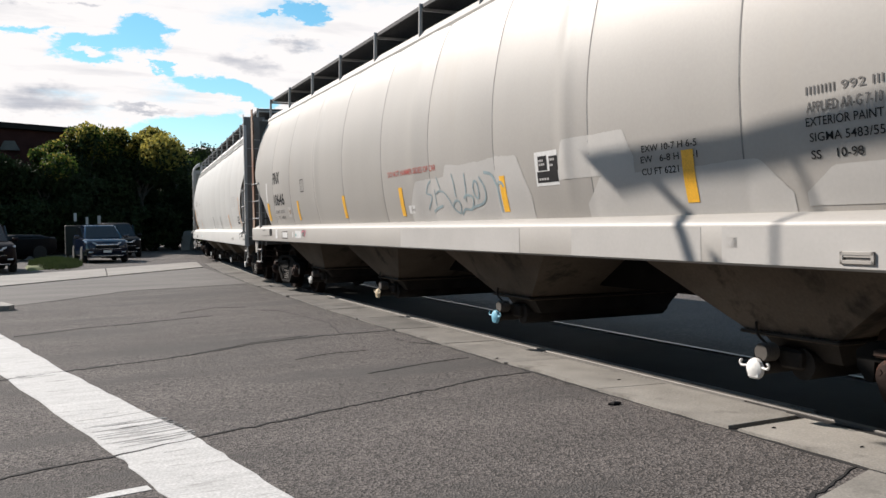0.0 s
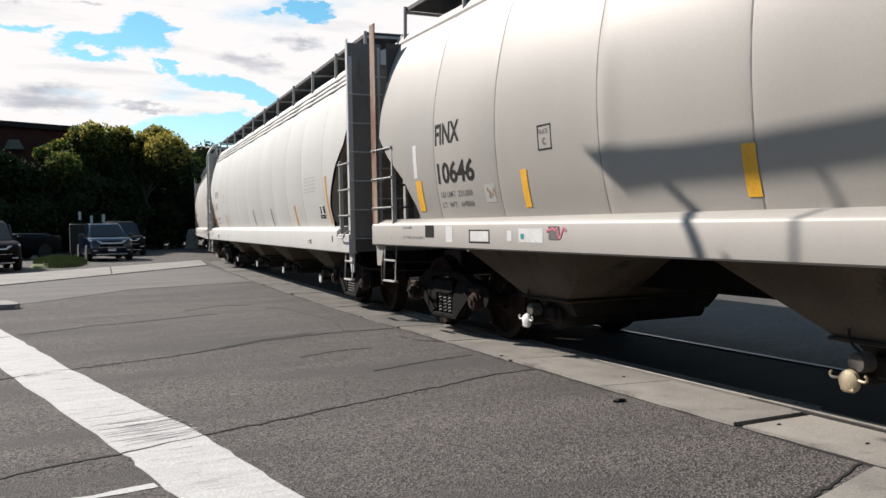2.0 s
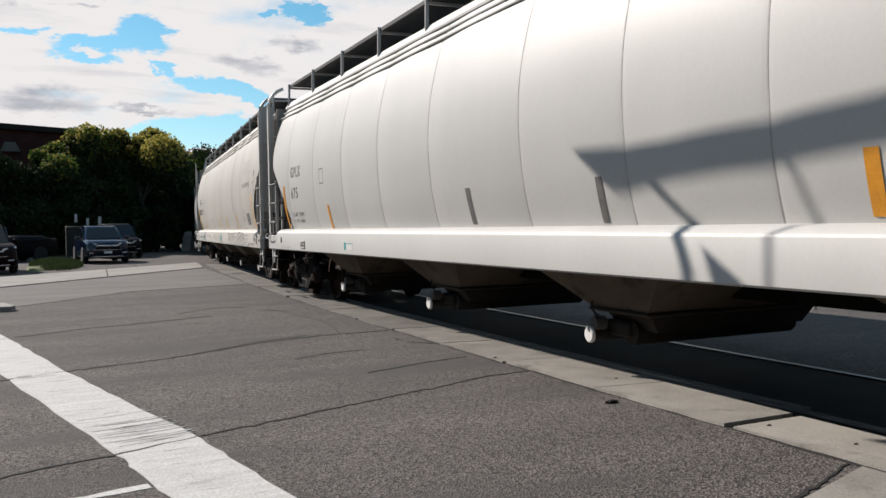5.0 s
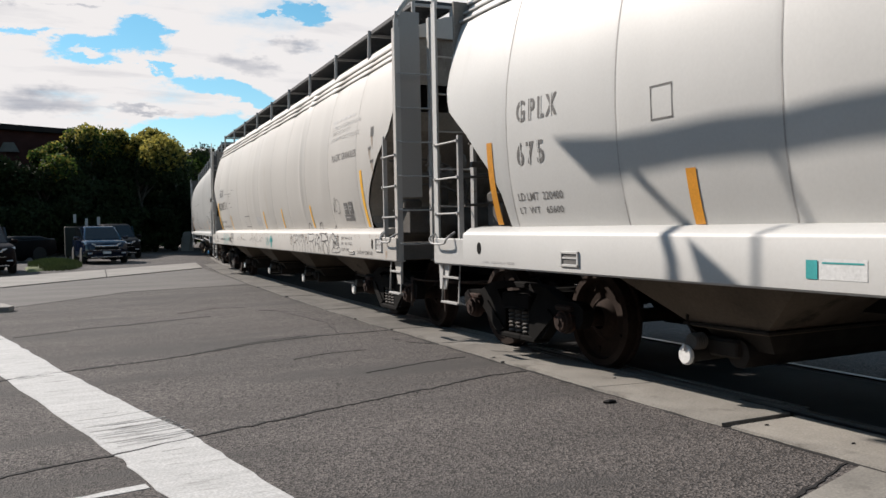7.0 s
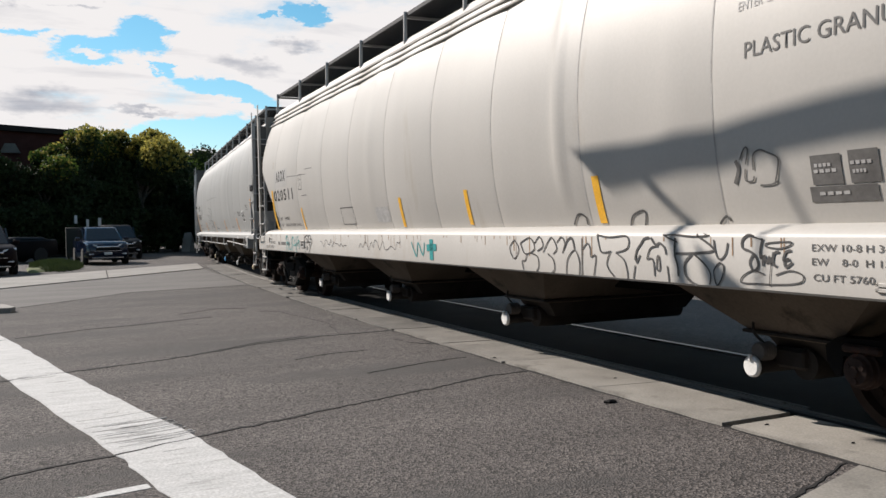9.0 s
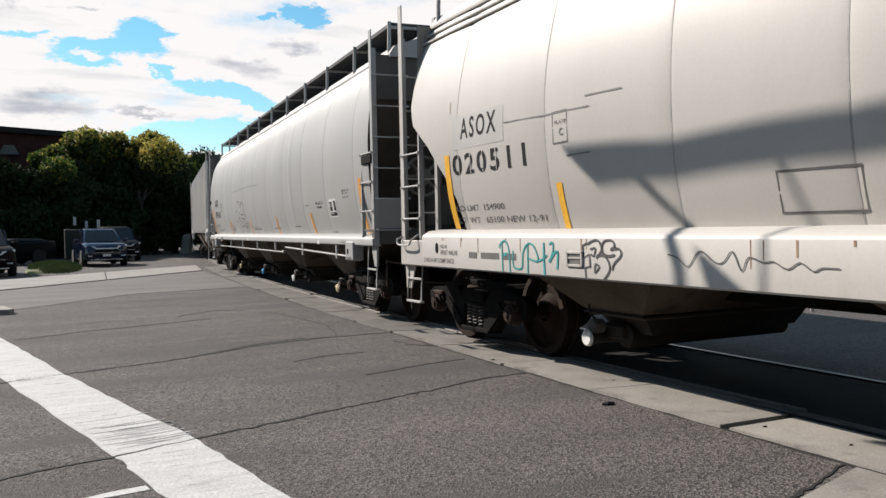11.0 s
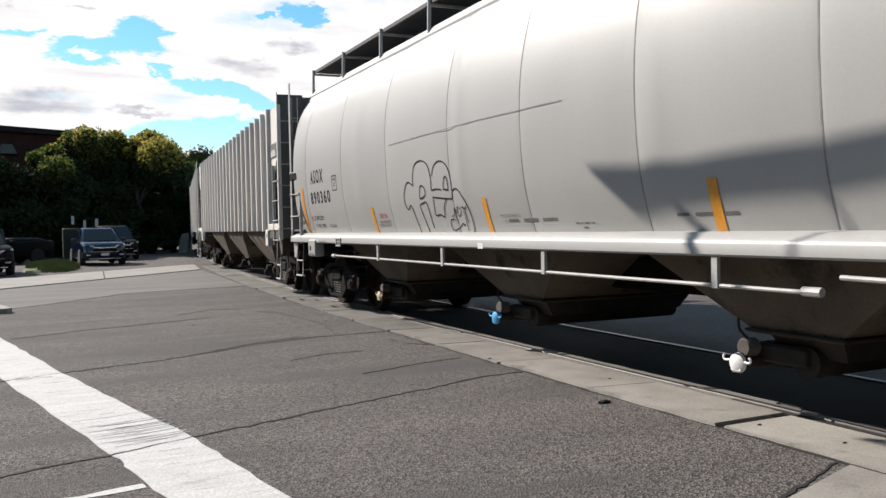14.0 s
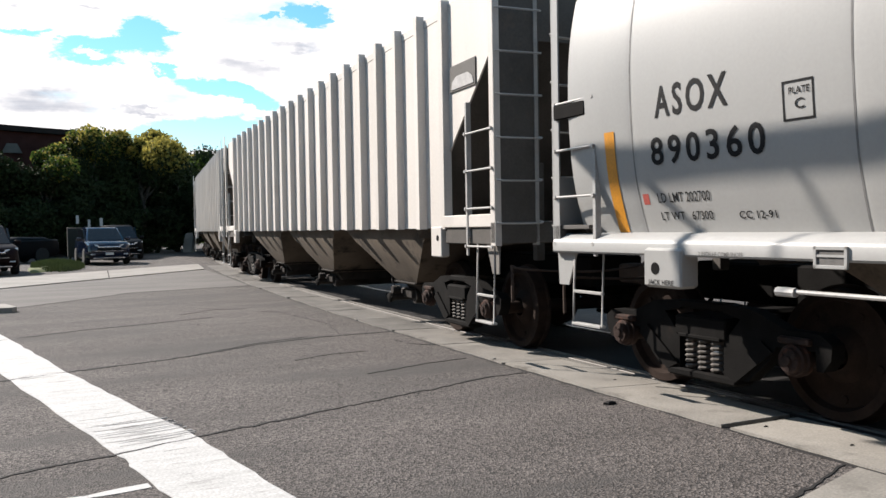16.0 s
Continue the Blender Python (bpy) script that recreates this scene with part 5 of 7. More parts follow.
def marks_b():
    word(B, 'GPLX', 7.37, 2.33, 0.190, 0.67, M_INK2, 0.018, 1.3)
    word(B, '675', 7.39, 1.94, 0.200, 0.46, M_INK2, 0.018, 1.3)
    stencil_gaps(B, 4, 7.37, 2.33, 0.190, 0.67)
    stencil_gaps(B, 3, 7.39, 1.94, 0.200, 0.46)
    word(B, 'LD LMT  220400', 7.46, 1.61, 0.070, 0.74, M_INK2)
    word(B, 'LT  WT   65600', 7.47, 1.49, 0.060, 0.72, M_INK2)
    frame_mark(B, 5.49, 5.25, 2.12, 2.37, M_INK2)
    patch(B, 7.93, 7.83, 1.39, 2.19, M_AMBER)
    patch(B, 5.17, 5.07, 1.37, 1.76, M_AMBER)
    patch(B, -7.56, -7.66, 1.40, 2.19, M_AMBER)
    patch(B, -4.92, -5.02, 1.40, 1.78, M_AMBER)
    patch(B, -2.38, -2.47, 1.39, 1.77, M_INK2)
    patch(B, 0.03, -0.07, 1.40, 1.79, M_INK2)
    patch(B, -6.97, -7.30, 1.48, 1.73, M_WHITE)
    patch(B, -7.00, -7.11, 1.58, 1.71, M_INK)
    patch(B, -7.20, -7.31, 1.59, 1.71, M_INK)
    patch(B, -6.95, -7.29, 1.50, 1.57, M_INK)
    plate_bars(B, -6.98, -7.30, 1.49, 1.73, M_FADED)
    word(B, 'IIIII III IIIIII', -6.03, 2.21, 0.040, 0.86, M_FADED)
    word(B, 'IIIII III IIIIII', -6.02, 2.15, 0.040, 0.94, M_FADED)
    word(B, 'IIIII III IIIIII', -6.01, 2.09, 0.040, 0.86, M_FADED)
    word(B, 'IIIII III IIIIII', -5.99, 2.02, 0.050, 0.94, M_FADED)
    word(B, 'IIIII III IIIIII', -5.97, 1.97, 0.050, 0.87, M_FADED)
    hole(B, 8.14, 8.02, 1.10, 1.22, M_BLACK)
    slot(B, 6.62, 6.36, 1.03, 1.16, M_INK2)
    patch(B, 4.02, 3.71, 1.05, 1.17, M_WHITE)
    patch(B, 4.11, 4.03, 1.05, 1.16, M_TEAL)
    patch(B, 4.00, 3.73, 1.14, 1.15, M_TEAL)
    hole(B, -8.10, -8.19, 1.12, 1.23, M_BLACK)
    slot(B, -6.43, -6.65, 1.09, 1.15, M_INK2)
    word(B, 'IIII IIIIIIII IIII', 8.01, 1.02, 0.030, 0.62, M_FADED)


def marks_c():
    patch(C, 7.34, 6.25, 2.22, 2.57, M_REPAINT, "repaint_patch")
    word(C, 'ASOX', 7.17, 2.33, 0.210, 0.78, M_INK, 0.018, 1.3)
    word(C, '020511', 7.37, 1.96, 0.210, 1.50, M_INK, 0.018, 1.3)
    stencil_gaps(C, 4, 7.37, 1.96, 0.210, 1.10)
    word(C, 'LD LMT  154900', 7.41, 1.57, 0.060, 1.03, M_INK2)
    word(C, 'LT  WT   65100 NEW 12-91', 7.42, 1.44, 0.060, 1.74, M_INK2)
    frame_mark(C, 5.41, 5.17, 2.10, 2.38, M_INK2)
    word(C, 'PLATE', 5.37, 2.27, 0.030, 0.18, M_INK2)
    word(C, 'C', 5.30, 2.17, 0.060, 0.06, M_INK2)
    patch(C, 7.54, 7.43, 1.38, 2.18, M_YELLOW)
    patch(C, 5.42, 5.33, 1.37, 1.77, M_YELLOW)
    patch(C, -3.93, -4.03, 1.39, 1.78, M_YELLOW)
    patch(C, -7.14, -7.25, 1.39, 2.19, M_YELLOW)
    patch(C, -1.50, -1.59, 1.40, 1.78, M_YELLOW)
    patch(C, 0.46, 0.37, 1.39, 1.77, M_YELLOW)
    word(C, 'PLASTIC GRANULES', -5.70, 2.41, 0.100, 1.28, M_INK2)
    word(C, 'IIIIIIII IIII IIIIII IIIII IIII', -5.62, 3.01, 0.065, 1.24, M_FADED)
    word(C, 'CAUTION DO NOT USE STEAM, BOILING WATER', -5.61, 2.90, 0.060, 1.55, M_FADED)
    word(C, 'OR SHARP OBJECTS TO CLEAN', -5.61, 2.82, 0.060, 1.04, M_FADED)
    word(C, 'ENTER CAR WITH CLEAN SOFT SOLED SHOES', -5.63, 2.72, 0.060, 1.49, M_FADED)
    # small stencilled blocks with rust bleeding down from them
    for y, z, h in ((-7.70, 2.60, 0.14), (-7.60, 2.43, 0.05), (-7.68, 2.25, 0.05)):
        for k in range(4):
            patch(C, y - 0.035 * k, y - 0.035 * k - 0.02, z + 0.01 * (k % 2), z + h, M_INK2)
        for k in range(3):
            patch(C, y - 0.02 - 0.03 * k, y - 0.030 - 0.03 * k, z - 0.06 - 0.05 * ((k * 7) % 3), z + 0.01, M_STREAK, "rust_streak")
    for y, z0, z1 in ((-8.34, 0.97, 1.10), (-8.37, 1.00, 1.08), (-7.2, 1.02, 1.10), (7.42, 2.62, 2.75)):
        patch(C, y, y - 0.014, z0, z1, M_STREAK, "rust_streak")
    drip = random.Random(12)
    for k in range(60):
        y, zt, d = drip.uniform(-8.5, 8.5), 1.285, drip.choice((0.03, 0.05, 0.09, 0.16)) * drip.uniform(0.6, 1.2)
        patch(C, y, y - drip.uniform(0.006, 0.016), zt - d, zt, M_STREAK, "rust_streak")
    word(C, '2 INCH HF COMP SHO', -7.07, 1.01, 0.050, 0.72, M_INK2)
    patch(C, -6.17, -6.38, 1.59, 1.76, M_INK2)
    patch(C, -6.43, -6.62, 1.59, 1.77, M_INK2)
    patch(C, -6.14, -6.59, 1.49, 1.58, M_INK2)
    plate_bars(C, -6.15, -6.62, 1.49, 1.77, M_FADED)
    frame_mark(C, 3.00, 2.40, 1.44, 1.71, M_INK2)
    patch(C, 1.40, 0.92, 1.46, 1.67, M_FADED)
    word(C, 'EXW 10-8 H 3-10', -6.24, 1.21, 0.040, 0.57, M_INK2)
    word(C, 'EW    8-0  H 15-2', -6.24, 1.13, 0.040, 0.57, M_INK2)
    word(C, 'CU FT 5760', -6.25, 1.04, 0.040, 0.40, M_INK2)
    slot(C, 5.16, 4.93, 1.05, 1.18, M_INK2)
    hole(C, 7.78, 7.67, 1.11, 1.23, M_BLACK)
    word(C, 'NO 8', 7.64, 1.17, 0.040, 0.17, M_INK2)
    word(C, 'VENT VALVE', 7.64, 1.10, 0.050, 0.43, M_INK2)
    word(C, '2 INCH HF COMP SHOE', 8.07, 1.01, 0.050, 0.77, M_INK2)
    word(C, 'III IIIIII IIII', 6.95, 1.08, 0.100, 0.97, M_INK2)
    slot(C, -6.66, -6.92, 1.00, 1.05, M_BLACK)
    hole(C, -7.72, -7.82, 1.09, 1.23, M_BLACK)
    slot(C, -7.93, -8.20, 1.06, 1.25, M_FADED)


def marks_d():
    word(D, 'ASOX', 7.67, 2.17, 0.220, 0.72, M_INK, 0.018, 1.3)
    word(D, '890360', 7.74, 1.83, 0.200, 1.08, M_INK, 0.018, 1.3)
    word(D, 'LD LMT 202700', 7.74, 1.55, 0.070, 0.54, M_INK)
    word(D, 'LT WT   67300', 7.74, 1.42, 0.060, 0.53, M_INK)
    word(D, 'CC 12-91', 6.97, 1.42, 0.050, 0.31, M_INK)
    frame_mark(D, 6.51, 6.28, 2.00, 2.24, M_INK)
    word(D, 'PLATE', 6.46, 2.16, 0.040, 0.15, M_INK)
    word(D, 'C', 6.42, 2.07, 0.060, 0.07, M_INK)
    patch(D, 7.91, 7.84, 1.54, 1.62, M_RED)
    patch(D, 8.27, 8.15, 1.33, 2.12, M_AMBER)
    word(D, 'CAUTION', 4.61, 1.53, 0.060, 0.29, M_RED)
    word(D, 'CONSULT OWNER BEFORE', 4.67, 1.46, 0.040, 0.43, M_INK2)
    word(D, 'REPAIRING HOPPER BODY', 4.67, 1.41, 0.040, 0.42, M_INK2)
    patch(D, 4.88, 4.78, 1.31, 1.69, M_AMBER)
    patch(D, 1.48, 1.38, 1.32, 1.69, M_AMBER)
    word(D, 'DO NOT USE VIBRATOR', 1.14, 1.48, 0.030, 0.38, M_INK2)
    word(D, 'ON HOPPER BODY', 1.09, 1.43, 0.020, 0.30, M_INK2)
    word(D, 'IIII II II IIIIII I III', -0.17, 1.40, 0.020, 0.28, M_INK2)
    word(D, 'IIII', -0.27, 1.36, 0.020, 0.07, M_INK2)
    patch(D, -5.08, -5.19, 1.33, 1.71, M_AMBER)
    patch(D, -1.88, -1.98, 1.33, 1.70, M_AMBER)
    patch(D, -8.26, -8.40, 1.33, 2.13, M_AMBER)
    patch(D, -6.51, -6.95, 1.60, 1.89, M_WHITE)
    patch(D, -6.55, -6.71, 1.70, 1.85, M_INK)
    patch(D, -6.79, -6.92, 1.70, 1.86, M_INK)
    patch(D, -6.54, -6.92, 1.62, 1.68, M_INK)
    plate_bars(D, -6.53, -6.94, 1.61, 1.88, M_FADED)
    word(D, 'IIIII IIIII 2 II', -5.61, 1.83, 0.050, 0.48, M_INK)
    word(D, 'III I IIII', -5.71, 1.77, 0.050, 0.28, M_INK)
    word(D, 'III IIIII II', -4.83, 1.83, 0.030, 0.27, M_INK2)
    word(D, 'IIII II I II', -7.36, 1.98, 0.050, 0.35, M_INK2)
    word(D, 'III   II I I', -7.37, 1.94, 0.040, 0.33, M_INK2)
    word(D, 'II II  III', -7.38, 1.88, 0.040, 0.30, M_INK2)
    word(D, 'III IIII IIII', -3.60, 1.46, 0.040, 0.46, M_INK2)
    word(D, 'III IIII IIII', -1.50, 1.44, 0.040, 0.64, M_INK2)
    word(D, 'III IIII IIII', 1.00, 1.43, 0.050, 0.91, M_INK2)
    word(D, 'III IIII IIII', -6.36, 1.35, 0.030, 0.27, M_INK2)
    slot(D, 6.26, 6.03, 1.12, 1.25, M_INK2)
    patch(D, 1.45, 1.33, 1.16, 1.22, M_WHITE)
    patch(D, -5.87, -6.00, 1.16, 1.22, M_WHITE)
    word(D, '2 INCH HF COMP SHOES', 7.21, 1.17, 0.030, 0.40, M_INK2)
    word(D, '2 INCH HF COMP SHOES', -7.33, 1.19, 0.030, 0.38, M_INK2)


def blotch(spec, y0, y1, z0, z1, material):
    """A brushed-over patch of fresher paint with an uneven outline."""
    rnd = random.Random(int(abs(y0) * 100 + z1 * 10))
    s = Shape()
    n = 60
    rows = []
    for i in range(n + 1):
        y = y0 + (y1 - y0) * i / n
        e = min(1.0, 6 * min(i, n - i) / n + 0.35)
        top = z0 + (z1 - z0) * e * (0.95 + 0.06 * noise.noise(Vector((y * 2.2, z1 * 7, 0))) + rnd.uniform(-0.008, 0.008))
        rows.append([(0.0, y, z0 + (top - z0) * j / 8) for j in range(9)])
    s.face_grid(rows)
    part("repaint_patch", wrap(spec, s, 0.002), material, spec["car"], smooth=50)


def marks_graffiti():
    # outline figures on the silver car
    stroke(D, [(3.29, 1.31), (3.33, 1.49), (3.4, 1.67), (3.51, 1.62), (3.58, 1.69), (3.57, 1.81), (3.47, 1.93), (3.37, 1.96), (3.25, 1.91)], 0.016, M_INK)
    stroke(D, [(3.25, 1.91), (3.21, 2.08), (3.13, 2.17), (2.95, 2.2), (2.79, 2.15), (2.73, 2.05), (2.71, 1.95), (2.72, 1.83)], 0.016, M_INK)
    stroke(D, [(2.72, 1.83), (2.6, 1.84), (2.46, 1.83)], 0.016, M_INK, 1)
    stroke(D, [(2.67, 2.0), (2.62, 2.09), (2.51, 2.15), (2.39, 2.15), (2.29, 2.11), (2.22, 2.03), (2.19, 1.91), (2.19, 1.77), (2.22, 1.71)], 0.016, M_INK)
    stroke(D, [(2.22, 1.71), (2.38, 1.72), (2.71, 1.75)], 0.016, M_INK, 1)
    stroke(D, [(2.7, 1.75), (2.72, 1.63), (2.73, 1.53), (2.6, 1.54), (2.5, 1.51), (2.46, 1.62), (2.37, 1.71)], 0.016, M_INK, 2)
    stroke(D, [(2.4, 1.83), (2.36, 1.95), (2.31, 1.97), (2.28, 1.92), (2.28, 1.82), (2.4, 1.83)], 0.016, M_INK, 2)
    stroke(D, [(3.08, 1.74), (3.06, 1.86), (2.99, 1.9), (2.92, 1.87), (2.91, 1.78), (3.08, 1.74)], 0.016, M_INK, 2)
    stroke(D, [(3.02, 1.31), (3.07, 1.5), (3.12, 1.66), (3.05, 1.68), (2.93, 1.7), (2.9, 1.66), (2.88, 1.52), (2.87, 1.38)], 0.016, M_INK, 2)
    stroke(D, [(2.17, 1.8), (2.1, 1.82), (2.01, 1.8), (1.92, 1.72), (1.85, 1.63), (1.81, 1.5), (1.82, 1.39), (1.85, 1.31)], 0.016, M_INK)
    stroke(D, [(2.26, 1.48), (2.36, 1.47), (2.4, 1.4), (2.35, 1.35), (2.2, 1.38), (2.07, 1.43), (2.05, 1.4), (2.02, 1.42)], 0.012, M_INK)
    stroke(D, [(2.31, 1.51), (2.24, 1.54), (2.21, 1.61), (2.21, 1.5), (2.2, 1.43)], 0.012, M_INK)
    stroke(D, [(2.18, 1.55), (2.14, 1.61), (2.11, 1.61), (2.15, 1.55), (2.12, 1.51), (2.04, 1.56), (2.07, 1.61)], 0.012, M_INK)
    stroke(D, [(2.02, 1.61), (1.96, 1.6), (1.97, 1.48), (1.98, 1.35)], 0.012, M_INK)
    stroke(D, [(1.99, 1.6), (1.9, 1.6), (1.88, 1.63)], 0.012, M_INK)
    stroke(D, [(1.93, 1.59), (1.93, 1.51), (1.93, 1.43)], 0.012, M_INK)
    stroke(D, [(3.98, 2.48), (1.96, 2.5), (0.55, 2.49), (-0.17, 2.48)], 0.010, M_SEAM)
    # outlined letters, a signature and a faded face on the cream car, teal and black tags, scratches
    rnd = random.Random(21)
    stroke(C, [(-2.75, 1.25), (-2.65, 1.17), (-2.74, 1.07), (-2.83, 1.16), (-2.75, 1.25)], 0.013, M_SCRAWL)
    stroke(C, [(-2.86, 1.22), (-3.04, 1.27), (-3.12, 1.17), (-2.95, 1.12), (-2.86, 1.22)], 0.013, M_SCRAWL)
    stroke(C, [(-2.98, 1.12), (-2.95, 1.06), (-2.89, 1.05), (-2.92, 0.97)], 0.013, M_SCRAWL)
    stroke(C, [(-3.05, 1.13), (-3.17, 1.1), (-3.19, 1.01), (-3.15, 0.97)], 0.013, M_SCRAWL)
    stroke(C, [(-3.12, 1.22), (-3.21, 1.28), (-3.27, 1.2), (-3.17, 1.15)], 0.013, M_SCRAWL)
    stroke(C, [(-3.27, 1.14), (-3.37, 1.25), (-3.43, 1.27), (-3.5, 1.18), (-3.44, 1.13)], 0.013, M_SCRAWL)
    stroke(C, [(-3.35, 1.13), (-3.44, 1.08), (-3.46, 1.0), (-3.41, 0.96)], 0.013, M_SCRAWL)
    stroke(C, [(-3.5, 1.23), (-3.58, 1.28), (-3.63, 1.22), (-3.59, 1.14)], 0.013, M_SCRAWL)
    stroke(C, [(-3.61, 1.17), (-3.67, 1.25), (-3.74, 1.27), (-3.78, 1.18)], 0.02, M_SCRAWL)
    stroke(C, [(-3.65, 0.96), (-3.67, 1.09), (-3.78, 1.17), (-3.85, 1.08), (-3.85, 0.96)], 0.013, M_SCRAWL)
    stroke(C, [(-3.89, 0.96), (-3.89, 1.27)], 0.013, M_SCRAWL)
    stroke(C, [(-3.9, 1.18), (-3.97, 1.23), (-4.01, 1.19), (-4.02, 1.12), (-4.09, 1.13), (-4.06, 0.97)], 0.013, M_SCRAWL)
    stroke(C, [(-4.11, 1.3), (-4.13, 1.23), (-4.17, 1.16), (-4.3, 1.17)], 0.013, M_SCRAWL)
    stroke(C, [(-4.11, 1.3), (-4.28, 1.28), (-4.5, 1.29), (-4.51, 1.2), (-4.36, 1.16)], 0.013, M_SCRAWL)
    stroke(C, [(-4.28, 1.16), (-4.24, 1.06), (-4.34, 0.97)], 0.013, M_SCRAWL)
    stroke(C, [(-4.36, 1.16), (-4.46, 1.11), (-4.5, 1.03), (-4.51, 0.96)], 0.013, M_SCRAWL)
    stroke(C, [(-3.53, 1.38), (-3.61, 1.46), (-3.68, 1.47), (-3.73, 1.44), (-3.73, 1.38)], 0.018, M_SCRAWL)
    stroke(C, [(-4.31, 1.32), (-4.37, 1.43), (-4.46, 1.47), (-4.54, 1.48), (-4.55, 1.44), (-4.51, 1.36)], 0.018, M_SCRAWL)
    stroke(C, [(-5.32, 1.37), (-5.37, 1.41), (-5.4, 1.42), (-5.43, 1.39)], 0.018, M_SCRAWL)
    stroke(C, [(-4.6, 1.11), (-4.62, 1.18), (-4.67, 1.23), (-4.71, 1.27), (-4.77, 1.28)], 0.018, M_SCRAWL)
    stroke(C, [(-4.61, 1.15), (-4.62, 1.09), (-4.66, 1.15)], 0.016, M_SCRAWL)
    stroke(C, [(-4.58, 0.97), (-4.6, 1.07)], 0.013, M_SCRAWL)
    stroke(C, [(-4.79, 1.28), (-4.84, 1.23), (-4.89, 1.24), (-4.94, 1.21), (-4.96, 1.16)], 0.018, M_SCRAWL)
    stroke(C, [(-4.74, 1.12), (-4.78, 1.2), (-4.87, 1.22)], 0.013, M_SCRAWL)
    stroke(C, [(-4.74, 1.12), (-4.81, 1.12), (-4.83, 1.0)], 0.013, M_SCRAWL)
    stroke(C, [(-4.85, 1.05), (-4.86, 1.14), (-4.88, 1.14), (-4.89, 1.05), (-4.85, 1.05)], 0.013, M_SCRAWL)
    stroke(C, [(-4.97, 1.08), (-4.99, 0.96)], 0.013, M_SCRAWL)
    stroke(C, [(-5.06, 1.28), (-5.05, 1.17), (-5.08, 1.09), (-5.09, 1.01)], 0.018, M_SCRAWL)
    stroke(C, [(-5.08, 1.25), (-4.92, 1.31), (-5.23, 1.29), (-5.39, 1.3), (-5.27, 1.33)], 0.013, M_SCRAWL)
    stroke(C, [(-5.23, 1.32), (-5.44, 1.21), (-5.31, 1.18), (-5.06, 1.17)], 0.017, M_SCRAWL)
    stroke(C, [(-5.23, 1.17), (-5.16, 1.11), (-5.16, 1.03), (-5.22, 0.98), (-5.28, 0.96)], 0.019, M_SCRAWL)
    stroke(C, [(-5.25, 1.17), (-5.36, 1.1), (-5.41, 1.04), (-5.4, 0.97)], 0.013, M_SCRAWL)
    stroke(C, [(-5.44, 1.27), (-5.46, 1.18), (-5.5, 1.14), (-5.55, 1.18), (-5.57, 1.25)], 0.013, M_SCRAWL)
    stroke(C, [(-5.49, 1.12), (-5.44, 1.06), (-5.47, 0.97), (-5.52, 1.03), (-5.53, 1.1), (-5.49, 1.12)], 0.013, M_SCRAWL)
    stroke(C, [(-5.8, 1.29), (-5.75, 1.3), (-5.7, 1.27), (-5.7, 1.22), (-5.76, 1.2), (-5.81, 1.17), (-5.83, 1.11), (-5.79, 1.08), (-5.76, 1.13), (-5.79, 1.18)], 0.017, M_SCRAWL)
    stroke(C, [(-5.87, 1.28), (-5.85, 1.22), (-5.85, 1.16), (-5.87, 1.17), (-5.87, 1.11)], 0.017, M_SCRAWL)
    stroke(C, [(-5.73, 1.31), (-5.87, 1.27)], 0.01, M_SCRAWL)
    stroke(C, [(-5.88, 1.18), (-5.9, 1.13), (-5.92, 1.17), (-5.93, 1.12)], 0.017, M_SCRAWL)
    stroke(C, [(-6.0, 1.2), (-5.96, 1.19), (-5.95, 1.13), (-5.98, 1.11)], 0.017, M_SCRAWL)
    stroke(C, [(-6.09, 1.21), (-6.05, 1.2), (-6.03, 1.15), (-6.08, 1.16), (-6.04, 1.15), (-6.05, 1.11), (-6.1, 1.14)], 0.017, M_SCRAWL)
    stroke(C, [(-6.0, 1.26), (-5.9, 1.25), (-5.9, 1.23), (-6.0, 1.22), (-6.08, 1.24), (-6.09, 1.26), (-6.0, 1.26)], 0.01, M_SCRAWL)
    stroke(C, [(-5.88, 1.06), (-5.79, 1.08), (-5.7, 1.04), (-5.69, 1.0), (-5.82, 1.0), (-5.92, 1.0), (-5.92, 0.99), (-5.94, 1.0), (-6.08, 1.01), (-6.17, 1.03), (-6.17, 1.07), (-6.08, 1.09), (-5.97, 1.06)], 0.01, M_SCRAWL)
    stroke(C, [(-5.95, 1.2), (-5.93, 1.1), (-5.92, 1.0)], 0.007, M_SCRAWL)
    stroke(C, [(-5.61, 1.78), (-5.66, 1.85), (-5.69, 1.84), (-5.66, 1.75)], 0.012, M_INK2)
    stroke(C, [(-5.72, 1.71), (-5.73, 1.8), (-5.79, 1.83), (-5.85, 1.81), (-5.93, 1.77), (-5.92, 1.7), (-5.88, 1.61)], 0.012, M_INK2)
    stroke(C, [(-5.76, 1.61), (-5.85, 1.61), (-5.91, 1.63)], 0.012, M_INK2)
    stroke(C, [(-5.65, 1.72), (-5.64, 1.65), (-5.7, 1.64), (-5.72, 1.67)], 0.012, M_INK2)
    stroke(C, [(-5.57, 1.78), (-5.59, 1.72), (-5.54, 1.63)], 0.03, M_INK2)
    stroke(C, [(6.31, 1.19), (6.29, 1.23), (6.2, 1.26), (6.14, 1.2), (6.12, 1.1), (6.11, 0.96)], 0.017, M_TEAL)
    stroke(C, [(6.26, 1.24), (6.25, 0.96)], 0.017, M_TEAL, 1)
    stroke(C, [(6.23, 1.12), (6.16, 1.14)], 0.03, M_TEAL, 1)
